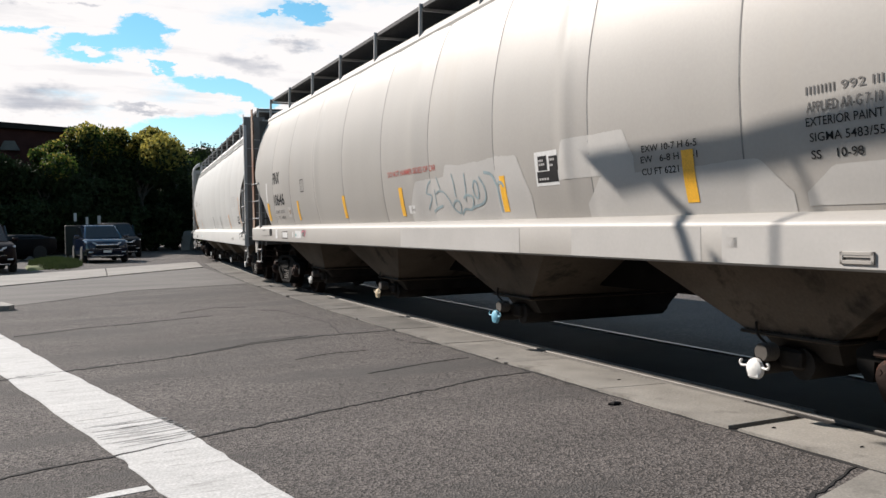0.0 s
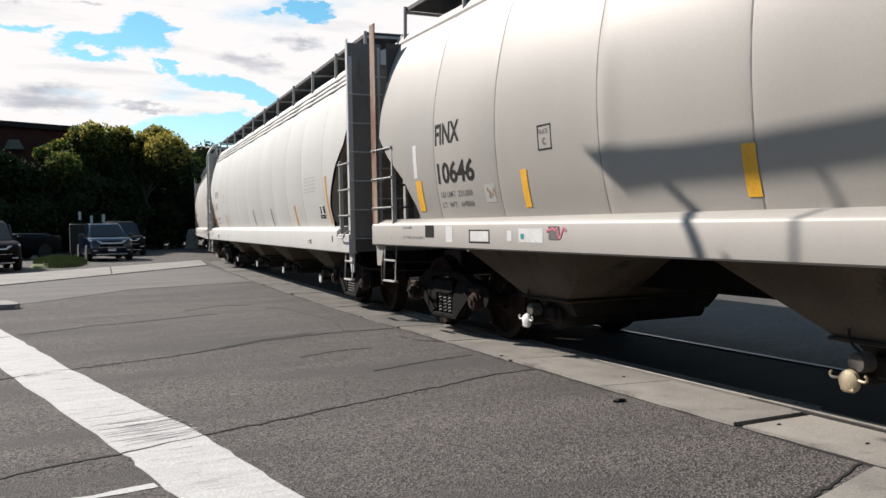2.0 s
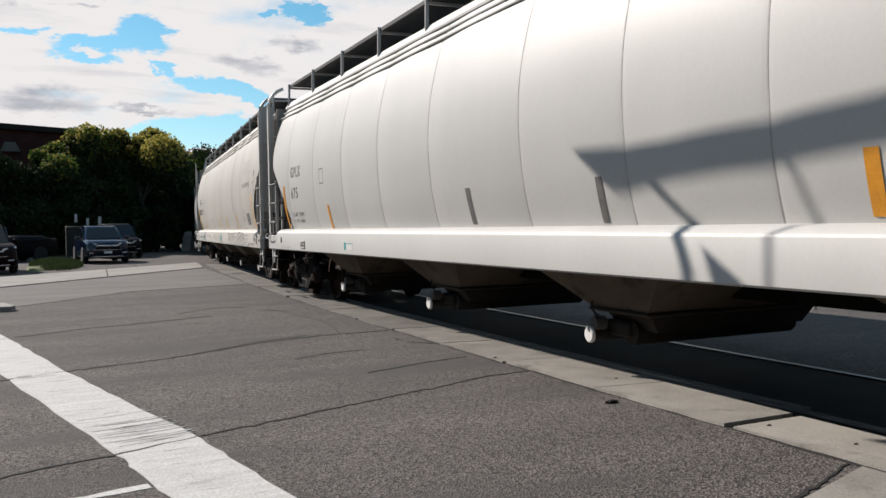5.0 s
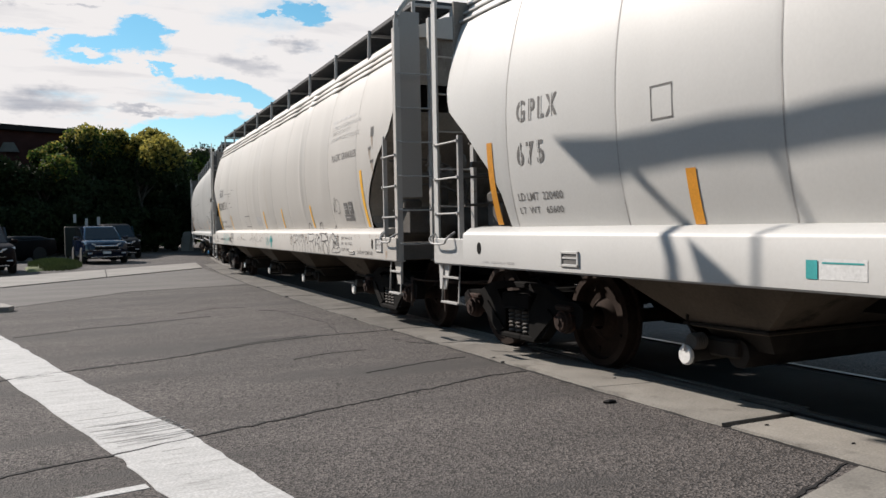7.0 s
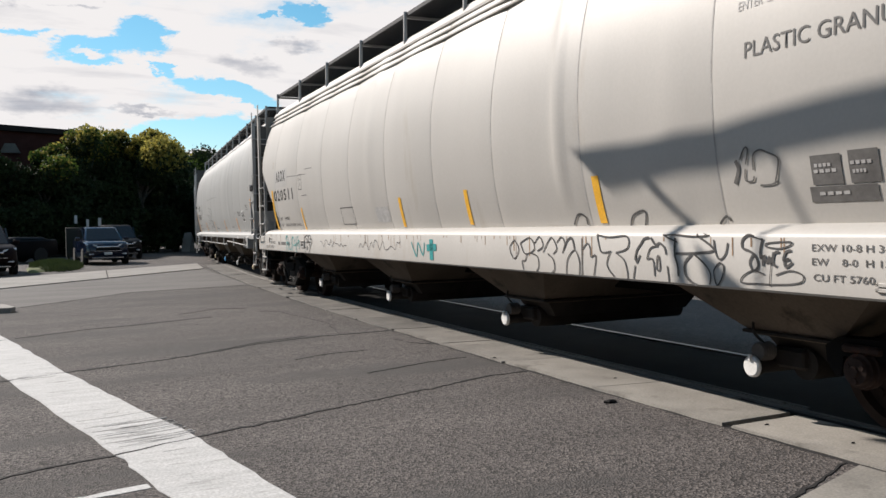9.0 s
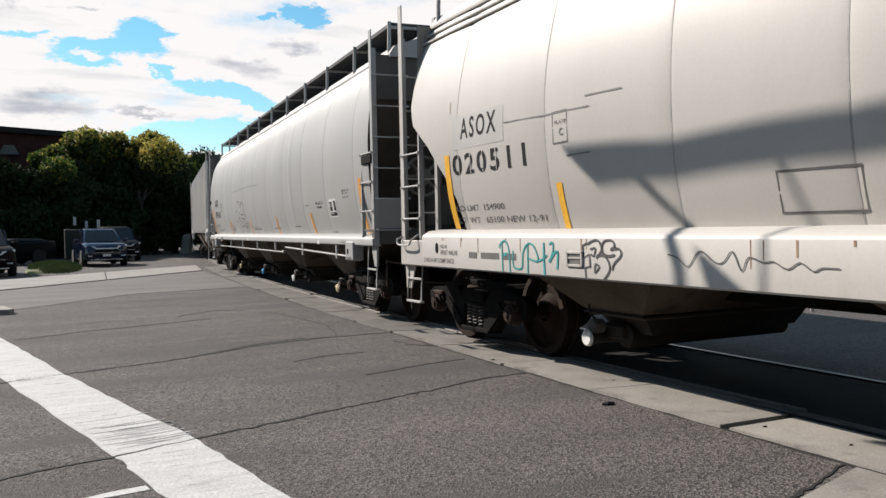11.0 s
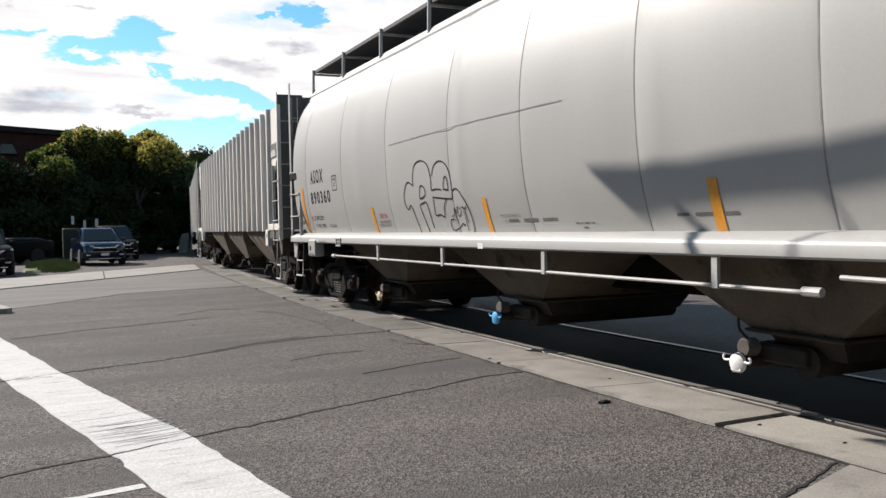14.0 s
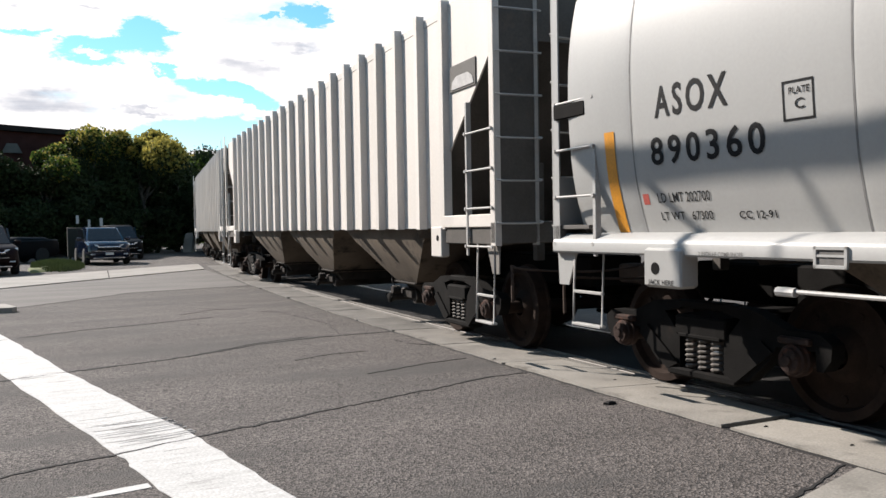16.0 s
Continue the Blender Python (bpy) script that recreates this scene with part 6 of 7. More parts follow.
    stroke(C, [(6.05, 1.17), (6.06, 1.09), (6.04, 1.02), (5.97, 1.0), (5.89, 1.02), (5.88, 1.13), (5.83, 1.21), (5.76, 1.24), (5.68, 1.21), (5.62, 1.12), (5.63, 1.08), (5.72, 1.09), (5.79, 1.11)], 0.017, M_TEAL)
    stroke(C, [(5.79, 1.23), (5.79, 0.96)], 0.017, M_TEAL, 1)
    stroke(C, [(5.63, 1.08), (5.54, 1.1), (5.47, 1.14)], 0.017, M_TEAL, 1)
    stroke(C, [(5.52, 1.25), (5.52, 1.11), (5.51, 0.96)], 0.024, M_TEAL, 1)
    stroke(C, [(5.43, 1.23), (5.4, 1.25), (5.37, 1.24), (5.38, 1.16), (5.44, 1.08)], 0.017, M_TEAL)
    stroke(C, [(5.43, 1.08), (5.35, 1.16), (5.3, 1.17), (5.3, 1.1), (5.31, 1.02)], 0.022, M_TEAL)
    stroke(C, [(4.87, 1.25), (4.93, 1.23), (4.92, 1.13), (4.84, 1.16), (4.83, 1.06), (4.9, 1.05), (4.89, 0.96)], 0.018, M_SCRAWL, 1)
    stroke(C, [(4.87, 1.24), (4.79, 1.27), (4.72, 1.27), (4.68, 1.22), (4.69, 1.18), (4.75, 1.13)], 0.018, M_SCRAWL)
    stroke(C, [(4.74, 1.15), (4.64, 1.15), (4.58, 1.09), (4.58, 1.03), (4.65, 0.96)], 0.018, M_SCRAWL)
    stroke(C, [(4.83, 1.2), (4.76, 1.21), (4.78, 1.15), (4.82, 1.16)], 0.016, M_SCRAWL)
    stroke(C, [(4.77, 1.01), (4.76, 1.08), (4.71, 1.06), (4.77, 1.01)], 0.016, M_SCRAWL)
    stroke(C, [(4.66, 1.17), (4.67, 1.23), (4.63, 1.27), (4.54, 1.27), (4.51, 1.23), (4.56, 1.2), (4.46, 1.21), (4.43, 1.16), (4.52, 1.09), (4.54, 1.04)], 0.018, M_SCRAWL)
    stroke(C, [(4.66, 1.17), (4.59, 1.15), (4.51, 1.16)], 0.022, M_SCRAWL)
    stroke(C, [(6.24, 2.39), (5.49, 2.37), (4.85, 2.36)], 0.012, M_SEAM, 1)
    stroke(C, [(4.91, 2.45), (4.43, 2.44)], 0.012, M_SEAM, 1)
    stroke(C, [(5.21, 1.99), (4.86, 1.99)], 0.012, M_SEAM, 1)
    stroke(C, [(-0.14, 1.2), (-0.3, 1.03), (-0.35, 1.2), (-0.5, 1.05), (-0.55, 1.2)], 0.02, M_TEAL)
    stroke(C, [(-0.75, 1.24), (-0.76, 1.0)], 0.10, M_TEAL)
    stroke(C, [(-0.62, 1.14), (-0.9, 1.15)], 0.08, M_TEAL)
    # fainter scrawl
    for y0, y1 in ((1.9, 0.2), (3.9, 2.4)):
        pts = []
        y = y0
        while y > y1:
            pts.append((y, 1.08 + rnd.uniform(0, 0.13)))
            y -= rnd.uniform(0.05, 0.12)
        stroke(C, pts, 0.010, M_INK2, 3)
    for y0, y1, z0, z1 in ((-0.35, -3.0, 1.44, 1.98), (-1.3, -3.4, 1.44, 2.10), (-4.3, -6.5, 1.44, 1.80), (-3.9, -5.0, 1.78, 2.14), (-6.6, -8.6, 1.48, 1.72)):
        blotch(A, y0, y1, z0, z1, M_REPAINT)
    for y0, y1 in ((-0.2, -3.3), (-4.2, -5.8), (-6.0, -7.6)):
        patch(A, y0, y1, 1.125, 1.36, M_REPAINT, "repaint_patch", 0.002)
    # pale blue tag and pink scribble on the beige car
    stroke(A, [(-0.9, 1.78), (-0.97, 1.88), (-1.07, 1.93)], 0.022, M_PALEBLUE)
    stroke(A, [(-1.25, 1.96), (-1.31, 1.87), (-1.33, 1.8)], 0.022, M_PALEBLUE)
    stroke(A, [(-0.9, 1.59), (-1.01, 1.69), (-1.04, 1.75), (-0.91, 1.78)], 0.022, M_PALEBLUE)
    stroke(A, [(-1.16, 1.82), (-1.16, 1.72), (-1.16, 1.62)], 0.022, M_PALEBLUE)
    stroke(A, [(-1.03, 1.56), (-1.19, 1.6), (-1.34, 1.62)], 0.03, M_PALEBLUE)
    stroke(A, [(-1.19, 1.76), (-1.27, 1.79), (-1.41, 1.78), (-1.53, 1.7), (-1.61, 1.6)], 0.022, M_PALEBLUE)
    stroke(A, [(-1.68, 1.97), (-1.72, 1.86), (-1.73, 1.71)], 0.026, M_PALEBLUE)
    stroke(A, [(-1.62, 1.58), (-1.65, 1.64), (-1.73, 1.67), (-1.8, 1.65), (-1.81, 1.59), (-1.77, 1.53), (-1.67, 1.56), (-1.63, 1.59)], 0.026, M_PALEBLUE)
    stroke(A, [(-2.0, 1.96), (-2.01, 1.81), (-1.97, 1.65)], 0.026, M_PALEBLUE)
    stroke(A, [(-1.92, 1.69), (-2.01, 1.72), (-2.14, 1.7), (-2.15, 1.64), (-2.1, 1.58), (-2.05, 1.56), (-1.91, 1.57), (-1.81, 1.51)], 0.028, M_PALEBLUE)
    stroke(A, [(-2.19, 1.8), (-2.23, 1.86), (-2.29, 1.84), (-2.31, 1.74), (-2.28, 1.68), (-2.21, 1.71), (-2.19, 1.8)], 0.026, M_PALEBLUE)
    stroke(A, [(-2.05, 1.56), (-2.17, 1.59), (-2.36, 1.62), (-2.45, 1.68), (-2.45, 1.79), (-2.35, 1.9)], 0.028, M_PALEBLUE)
    stroke(A, [(-2.47, 1.94), (-2.62, 1.91), (-2.69, 1.83), (-2.73, 1.75), (-2.74, 1.59), (-2.75, 1.52)], 0.034, M_PALEBLUE)
    stroke(A, [(-2.72, 1.77), (-2.76, 1.81), (-2.83, 1.81), (-2.87, 1.77)], 0.034, M_PALEBLUE)
    rb = random.Random(5)
    pts = [(4.75 - i * 0.035, 1.24 + rb.uniform(0, 0.1)) for i in range(10)]
    stroke(A, pts, 0.020, M_PINK, 3)


M_SCRAWL = mat("weathered black spray", (0.075, 0.072, 0.07), 0.6, var=0.4, scale=9, bump=0.0)
M_STREAK = mat("rust bleeding down paint", (0.34, 0.215, 0.125), 0.8, var=0.4, scale=9, fine=60, bump=0.05)
M_REPAINT = mat("fresher pale paint", (0.425, 0.412, 0.392), 0.5, var=0.06, scale=2, fine=40, bump=0.02, fine_var=0.03)
M_PALEBLUE = mat("pale blue spray paint", (0.255, 0.325, 0.345), 0.5, var=0.2, scale=9, bump=0.0)
M_PINK = mat("pink spray paint", (0.60, 0.16, 0.22), 0.5, var=0.2, scale=9, bump=0.0)
marks_a(), marks_b(), marks_c(), marks_d(), marks_graffiti()


def jack_pads():
    for y in (-8.11, 7.36):
        s = Shape()
        s.box(-1.665, -1.50, y, y + 0.40, 0.93, 1.22, 0.02)
        pad = part("jack_pad", s, D["paint"], D["car"])
        h = Shape()
        h.lathe([(-1.668, 0.045), (-1.66, 0.045)], (0, y + 0.27, 1.07), "x", 14)
        part("jack_hole", h, M_BLACK, pad)
        me = letters("JACK HERE")
        for v in me.vertices:
            v.co = (-1.669, y + 0.34 - v.co.x * 0.055, 0.955 + v.co.y * 0.05)
        me.materials.clear()
        part("lettering", me, M_INK, pad)
    p = Shape()
    p.tube([(-1.60, -7.6, 0.99), (-1.60, -3.0, 1.06)], 0.016, 8)
    part("brake_pipe", p, M_BAR, D["car"])
    p = Shape()
    p.tube([(-1.60, -2.75, 0.96), (-1.60, 6.55, 0.97)], 0.014, 8)
    for y in (-2.8, 6.5):
        p.lathe([(-0.07, 0.03), (0.07, 0.03)], (-1.60, y, 0.965), "y", 8)
    part("brake_pipe", p, M_BAR, D["car"])
    for y in (-7.0, -4.6, -2.0, 0.2, 2.4, 4.5):
        q = Shape()
        q.box(-1.62, -1.59, y - 0.03, y + 0.03, 0.94, 1.17, 0.004)
        part("pipe_hanger", q, M_BAR, D["car"])


jack_pads()


def rib_plate():
    s = Shape()
    s.box(-1.545, -1.531, -8.16, -7.50, 2.88, 3.17, 0.003)
    p = part("route_board", s, M_GREY, E["car"])
    t = Shape()
    t.prism([(-8.13, 2.905), (-7.55, 2.905), (-7.57, 2.99), (-7.68, 3.04), (-7.98, 3.04), (-8.10, 2.98)], "x", -1.552, -1.546)
    part("placard", t, M_FADED, p)


rib_plate()


# --- cracks, debris and slab at the road's edge ---
def make_cracks():
    lines = (
        ([(-0.9, 17.2), (-0.55, 17.59), (2.02, 20.59), (5.1, 21.33)], 0.037),
        ([(-0.9, 12.2), (-0.27, 12.63), (0.68, 13.2), (1.55, 13.45), (2.6, 13.9)], 0.022),
        ([(-3.0, 8.2), (-0.3, 9.04), (0.32, 9.27), (1.33, 9.59), (2.43, 10.2), (3.29, 10.5), (4.3, 10.5)], 0.022),
        ([(1.6, 9.75), (2.5, 10.35), (3.2, 10.62)], 0.015),
        ([(-3.5, 4.2), (-0.2, 5.41), (0.12, 5.57), (0.48, 5.66), (0.98, 5.84), (1.93, 6.18), (3.06, 6.55), (3.76, 6.81), (4.2, 6.83)], 0.020),
        ([(2.87, 7.56), (3.3, 7.72), (3.66, 7.84), (4.2, 7.92)], 0.014),
        ([(2.5, 8.75), (2.9, 8.95), (3.4, 8.98)], 0.007),
        ([(3.5, 14.3), (3.75, 14.1), (3.84, 12.81), (3.9, 11.9), (3.64, 10.6)], 0.012),
        ([(3.95, 9.9), (4.03, 9.6), (4.1, 9.2), (4.25, 9.0)], 0.031),
        ([(4.16, 3.28), (3.9, 3.18), (3.37, 2.99), (2.6, 2.72), (1.5, 2.4)], 0.014),
        ([(2.2, 14.6), (2.9, 15.2), (3.4, 15.0)], 0.012),
    )
    for i, (pts, w) in enumerate(lines):
        rnd = random.Random(50 + i)
        P = [Vector((a, b, 0)) for a, b in pts]
        way = [P[0]]
        for a, b in zip(P, P[1:]):
            k = max(2, int((b - a).length / 0.07))
            for q in range(1, k + 1):
                way.append(a.lerp(b, q / k) + Vector((rnd.gauss(0, w * 0.35), rnd.gauss(0, w * 0.45), 0)))
        s = Shape()
        rows, drift = [], 0.0
        for q, p in enumerate(way):
            drift = 0.85 * drift + rnd.gauss(0, w * 0.25)
            thick = w * (3.4 if i in (1, 2, 5) else 1.9) * max(0.0, 0.55 + 0.75 * noise.noise(Vector((q * 0.16, i * 3.7, 0))) + rnd.uniform(-0.2, 0.2)) * 0.5
            d = (way[min(q + 1, len(way) - 1)] - way[max(q - 1, 0)]).normalized()
            nrm = Vector((-d.y, d.x, 0))
            if thick < w * 0.06:
                if len(rows) > 2:
                    s.loft(rows)
                rows = []
                continue
            c = p + nrm * drift
            a, b = c + nrm * thick, c - nrm * thick
            rows.append([(a.x, a.y, -0.02), (a.x, a.y, -0.0032), (b.x, b.y, -0.0032), (b.x, b.y, -0.02)])
            if rnd.random() < 0.05:
                e = c + nrm * rnd.choice((-1, 1)) * rnd.uniform(0.05, 0.16) + d * rnd.uniform(-0.08, 0.08)
                ribbon(s, [(c.x, c.y), ((c.x + e.x) / 2 + 0.01, (c.y + e.y) / 2), (e.x, e.y)], w * 0.25, -0.02, -0.006, w * 0.1, q)
        if len(rows) > 2:
            s.loft(rows)
        tagged(part("road_crack", s, M_TAR if i in (2, 4, 9) else M_TARFAINT, smooth=0), "dark irregular crack across the worn asphalt", "road crack", kind="structure")
    # the ragged line where asphalt meets the concrete strip
    s = Shape()
    P = [on_track(y, -1.515) @ Vector((0, 0, 0)) for y in [2.6 + i * 0.8 for i in range(36)]]
    ribbon(s, [(p.x, p.y) for p in P], 0.03, -0.02, -0.005, 0.012, 77)
    tagged(part("road_crack", s, M_TAR, smooth=0), "dark ragged joint beside the concrete strip", "road crack", kind="structure")
    c = Shape()
    ring = [(4.14, 3.18), (3.37, 2.94), (2.5, 2.64), (1.2, 2.25), (1.6, 0.2), (3.0, 0.0), (4.14, 0.2)]
    c.loft([[(x, y, -0.03) for x, y in ring], [(x, y, 0.008) for x, y in ring]])
    tagged(part("pavement", c, M_CONC, smooth=0), "weathered concrete slab beside the asphalt", "pavement", kind="structure")
    rnd = random.Random(9)
    for x, y, r in ((4.02, 5.28, 0.07), (4.42, 4.1, 0.02), (4.5, 3.5, 0.018), (4.62, 6.0, 0.02), (4.3, 7.6, 0.02), (2.2, 12.9, 0.025)):
        d = Shape()
        n = 9
        base = [(x + r * rnd.uniform(0.6, 1.1) * math.cos(a * 6.283 / n), y + r * 0.5 * rnd.uniform(0.6, 1.1) * math.sin(a * 6.283 / n)) for a in range(n)]
        z = 0.012 if x > 4.15 else -0.01
        d.loft([[(a, b, z) for a, b in base], [(a, b, z + r * 0.25) for a, b in base], [(x + (a - x) * 0.5, y + (b - y) * 0.5, z + r * 0.4) for a, b in base]])
        tagged(part("debris", d, M_TAR), "small dark lump of debris lying on the street", "debris", "litter on the street")


make_cracks()


def make_kerb():
    s = Shape()
    s.loft([[(-0.9 + (0.02 if z > 0.1 else 0), 16.9, z), (-0.36, 16.85, z), (-0.28, 17.05, z), (-0.5, 17.9, z), (-1.2, 18.2, z), (-3, 18.2, z), (-3, 16.9, z)] for z in (-0.02, 0.06, 0.085)])
    tagged(part("kerb", s, M_CONCFAR), "pale concrete kerb nose of a traffic island", "kerb", kind="structure")


make_kerb()


def make_wear():
    """Tyre-worn streaks across the stop line."""
    rnd = random.Random(14)
    root = Shape()
    for i in range(46):
        y = rnd.choice((rnd.gauss(6.05, 0.12), rnd.gauss(6.45, 0.10), rnd.gauss(6.3, 0.3), rnd.gauss(9.1, 0.1)))
        u = (y - 5.7) / 4.0
        x0 = 0.46 - 0.77 * u
        a = x0 + rnd.uniform(0.0, 0.25)
        w = rnd.uniform(0.25, 0.68) if 5.6 < y < 6.8 else rnd.uniform(0.03, 0.16)
        b = min(a + w, x0 + 0.58)
        if b - a > 0.03:
            ribbon(root, [(a, y), ((a + b) / 2, y + 0.06 * (b - a)), (b, y + 0.2 * (b - a))], rnd.uniform(0.005, 0.014), -0.02, -0.0026, 0.003, i)
    tagged(part("paint_wear", root, M_WORN, smooth=0), "grey worn streaks across the white stop line", "road marking", kind="structure")


M_WORN = mat("worn-through paint", (0.37, 0.362, 0.352), 0.85, var=0.15, scale=8, fine=80, bump=0.1, fine_var=0.15)
make_wear()


# --- overhead mast arm whose shadow falls on the cars ---
def make_mast():
    k = 4.2
    off = Vector((-0.75, 1.18, 1.0)) * k

    def up(y, z, lat=4.14):
        return Vector((lat, y, z)) + off
    x = up(0, 0).x
    root = empty("signal_mast", pose(x, -2.6, 0), "grey steel mast arm with a braced bracket over the street", "signal mast")
    inv = Matrix.Translation((-x, 2.6, 0))
    a = Shape()
    t0, t1, lo = up(5.95, 2.01), up(5.56, 1.72), up(4.66, 1.73)
    y_end = -2.6
    poly = [(t0.y, t0.z), (t1.y, t1.z), (lo.y, lo.z), (up(3.05, 1.74).y, up(3.05, 1.74).z), (y_end, lo.z), (y_end, up(0, 1.98).z), (up(4.73, 1.94).y, up(4.73, 1.94).z)]
    a.prism([(p[0] + 2.6, p[1]) for p in poly], "x", -0.015, 0.015)
    part("arm", a, M_STEELW, root, smooth=0)
    b = Shape()
    P = [up(5.05, 1.76), up(4.80, 1.54), up(4.57, 1.33), up(4.40, 1.0), up(4.36, 0.75)]
    b.tube([inv @ p for p in spread(P, 5)], 0.042, 8)
    part("brace", b, M_STEELW, root)
    g = Shape()
    P = [up(4.22, 1.12), up(4.06, 0.74), up(3.62, 0.74)]
    g.prism([(p.y + 2.6, p.z) for p in P], "x", -0.01, 0.01)
    part("gusset_plate", g, M_STEELW, root, smooth=0)
    h = Shape()
    h.box(-0.015, 0.015, P[2].y + 2.6, up(4.36, 0.75).y + 2.6, up(0, 0.70).z, up(0, 0.76).z, 0.01)
    h.tube([(0, up(3.62, 0).y + 2.6, up(0, 0.74).z), (0, up(3.62, 0).y + 2.6, up(0, 1.75).z)], 0.015, 6)
    part("hanger", h, M_STEELW, root)
    p = Shape()
    p.lathe([(0, 0.28), (0.04, 0.28), (0.04, 0.17), (3.0, 0.15), (lo.z + 0.4, 0.13)], (0, 0, 0), "z", 20)
    part("pole", p, M_STEELW, root)


make_mast()


# --- far things: cars, trees, building, signs ---
def leaf_mass(blobs, n, size, seed):
    """Many small folded leaves scattered in the shells of uneven clumps."""
    rnd = np.random.RandomState(seed)
    v, f = [], []
    vol = np.array([b[3] ** 2 for b in blobs])
    pick = rnd.choice(len(blobs), n, p=vol / vol.sum())
    for i in range(n):
        bx, by, bz, r = blobs[pick[i]]
        d = rnd.normal(size=3)
        d /= np.linalg.norm(d)
        rr = r * (0.35 + 0.75 * rnd.rand() ** 0.7 + 0.25 * rnd.rand() ** 6)
        c = np.array((bx, by, bz)) + d * rr * np.array((1, 1, 0.85))
        a = rnd.normal(size=3); a /= np.linalg.norm(a)
        b = np.cross(a, rnd.normal(size=3)); b /= np.linalg.norm(b)
        s = size * (0.6 + 0.8 * rnd.rand())
        k = len(v)
        m = np.cross(a, b) * s * 0.25
        v += [tuple(c - a * s), tuple(c + b * s * 0.55 + m), tuple(c + a * s), tuple(c - b * s * 0.55 + m)]
        f += [(k, k + 1, k + 2), (k, k + 2, k + 3)]
    me = bpy.data.meshes.new("crown")
    me.from_pydata(v, [], f)
    return me


def make_tree(x, y, height, spread_r, leaf_mats, seed, label, n=15000, low=0.25, size=0.125):
    rnd = random.Random(seed)
    root = empty("tree", pose(x, y, 0), label, "tree", "trees round the street")
    t = Shape()
    pts = [(0, 0, 0)]
    for i in range(1, 6):
        pts.append((rnd.uniform(-0.15, 0.15) * i * 0.5, rnd.uniform(-0.15, 0.15) * i * 0.5, height * 0.8 * i / 5))
    t.tube(spread(pts, 3), height * 0.03, 8, height * 0.006)
    part("trunk", t, M_BARK, root)
    blobs = []
    for k in range(9):
        a = rnd.uniform(0, 6.28)
        zz = height * rnd.uniform(low + 0.12, 0.8)
        r = spread_r * rnd.uniform(0.35, 0.85) * (1.1 - abs(zz / height - 0.5))
        limb = Shape()
        e = (r * math.cos(a), r * math.sin(a), zz + height * 0.08)
        limb.tube(spread([(0, 0, zz * 0.7), (e[0] * 0.5, e[1] * 0.5, zz * 0.92), e], 3), height * 0.011, 6, height * 0.003)
        part("limb", limb, M_BARK, root)
        blobs.append((*e, spread_r * rnd.uniform(0.28, 0.48)))
    for k in range(18):
        a, zz = rnd.uniform(0, 6.28), height * rnd.uniform(low, 0.93)
        r = spread_r * rnd.uniform(0.2, 0.85) * (1.15 - 0.75 * abs(zz / height - 0.45))
        blobs.append((r * math.cos(a), r * math.sin(a), zz, spread_r * rnd.uniform(0.12, 0.30)))
    # later leaf colours sit only high in the crown, as its sunlit top
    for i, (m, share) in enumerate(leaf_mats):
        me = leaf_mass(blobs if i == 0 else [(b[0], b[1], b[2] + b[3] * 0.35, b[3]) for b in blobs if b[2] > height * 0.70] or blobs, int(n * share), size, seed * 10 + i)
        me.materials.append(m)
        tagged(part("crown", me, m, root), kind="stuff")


def make_trees():
    dark = "dense dark green tree in shade beside the parked cars"
    gold = "leafy tree behind the parked cars, its sunlit top coloured by yellow leaves"
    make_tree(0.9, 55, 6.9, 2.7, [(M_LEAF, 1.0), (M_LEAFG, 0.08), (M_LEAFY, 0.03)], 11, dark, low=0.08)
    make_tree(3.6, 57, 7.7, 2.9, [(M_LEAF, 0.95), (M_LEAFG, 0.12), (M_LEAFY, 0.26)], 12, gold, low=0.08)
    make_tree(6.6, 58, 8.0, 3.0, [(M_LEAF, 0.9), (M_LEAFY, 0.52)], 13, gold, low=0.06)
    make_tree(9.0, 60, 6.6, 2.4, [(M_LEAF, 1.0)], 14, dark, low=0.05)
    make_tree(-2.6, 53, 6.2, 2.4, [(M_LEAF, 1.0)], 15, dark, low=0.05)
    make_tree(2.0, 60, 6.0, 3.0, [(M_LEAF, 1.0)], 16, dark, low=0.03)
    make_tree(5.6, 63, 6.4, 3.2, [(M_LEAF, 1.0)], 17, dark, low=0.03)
    make_tree(11.6, 70, 7.6, 3.2, [(M_LEAFG, 0.8), (M_LEAF, 0.2)], 18, "mid green tree beyond the end of the train", low=0.05)
    make_tree(8.6, 68, 7.0, 3.0, [(M_LEAF, 0.9), (M_LEAFG, 0.1)], 19, dark, low=0.03)
    make_tree(15.8, 82, 7.2, 3.4, [(M_LEAFG, 0.9), (M_LEAF, 0.1)], 20, "mid green tree beyond the end of the train", low=0.05)
    far = "yellowing street tree on the far side of the track"
    make_tree(23.2, 19.0, 4.6, 1.9, [(M_LEAFY, 0.6), (M_LEAFG, 0.4)], 21, far, n=4200, low=0.2, size=0.10)
    make_tree(26.5, 17.4, 5.4, 2.2, [(M_LEAF, 0.5), (M_LEAFY, 0.5)], 22, far, n=4200, low=0.2, size=0.11)
    make_tree(25.5, 22.6, 5.6, 2.3, [(M_LEAFG, 0.6), (M_LEAFY, 0.4)], 23, far, n=4200, low=0.2, size=0.11)
    make_tree(27.5, 27.5, 5.0, 2.4, [(M_LEAFG, 0.6), (M_LEAF, 0.4)], 24, far, n=4000, low=0.15, size=0.12)
    make_tree(30, 13.5, 6.0, 2.6, [(M_LEAFG, 0.6), (M_LEAFY, 0.4)], 25, far, n=4000, low=0.15, size=0.12)


make_trees()


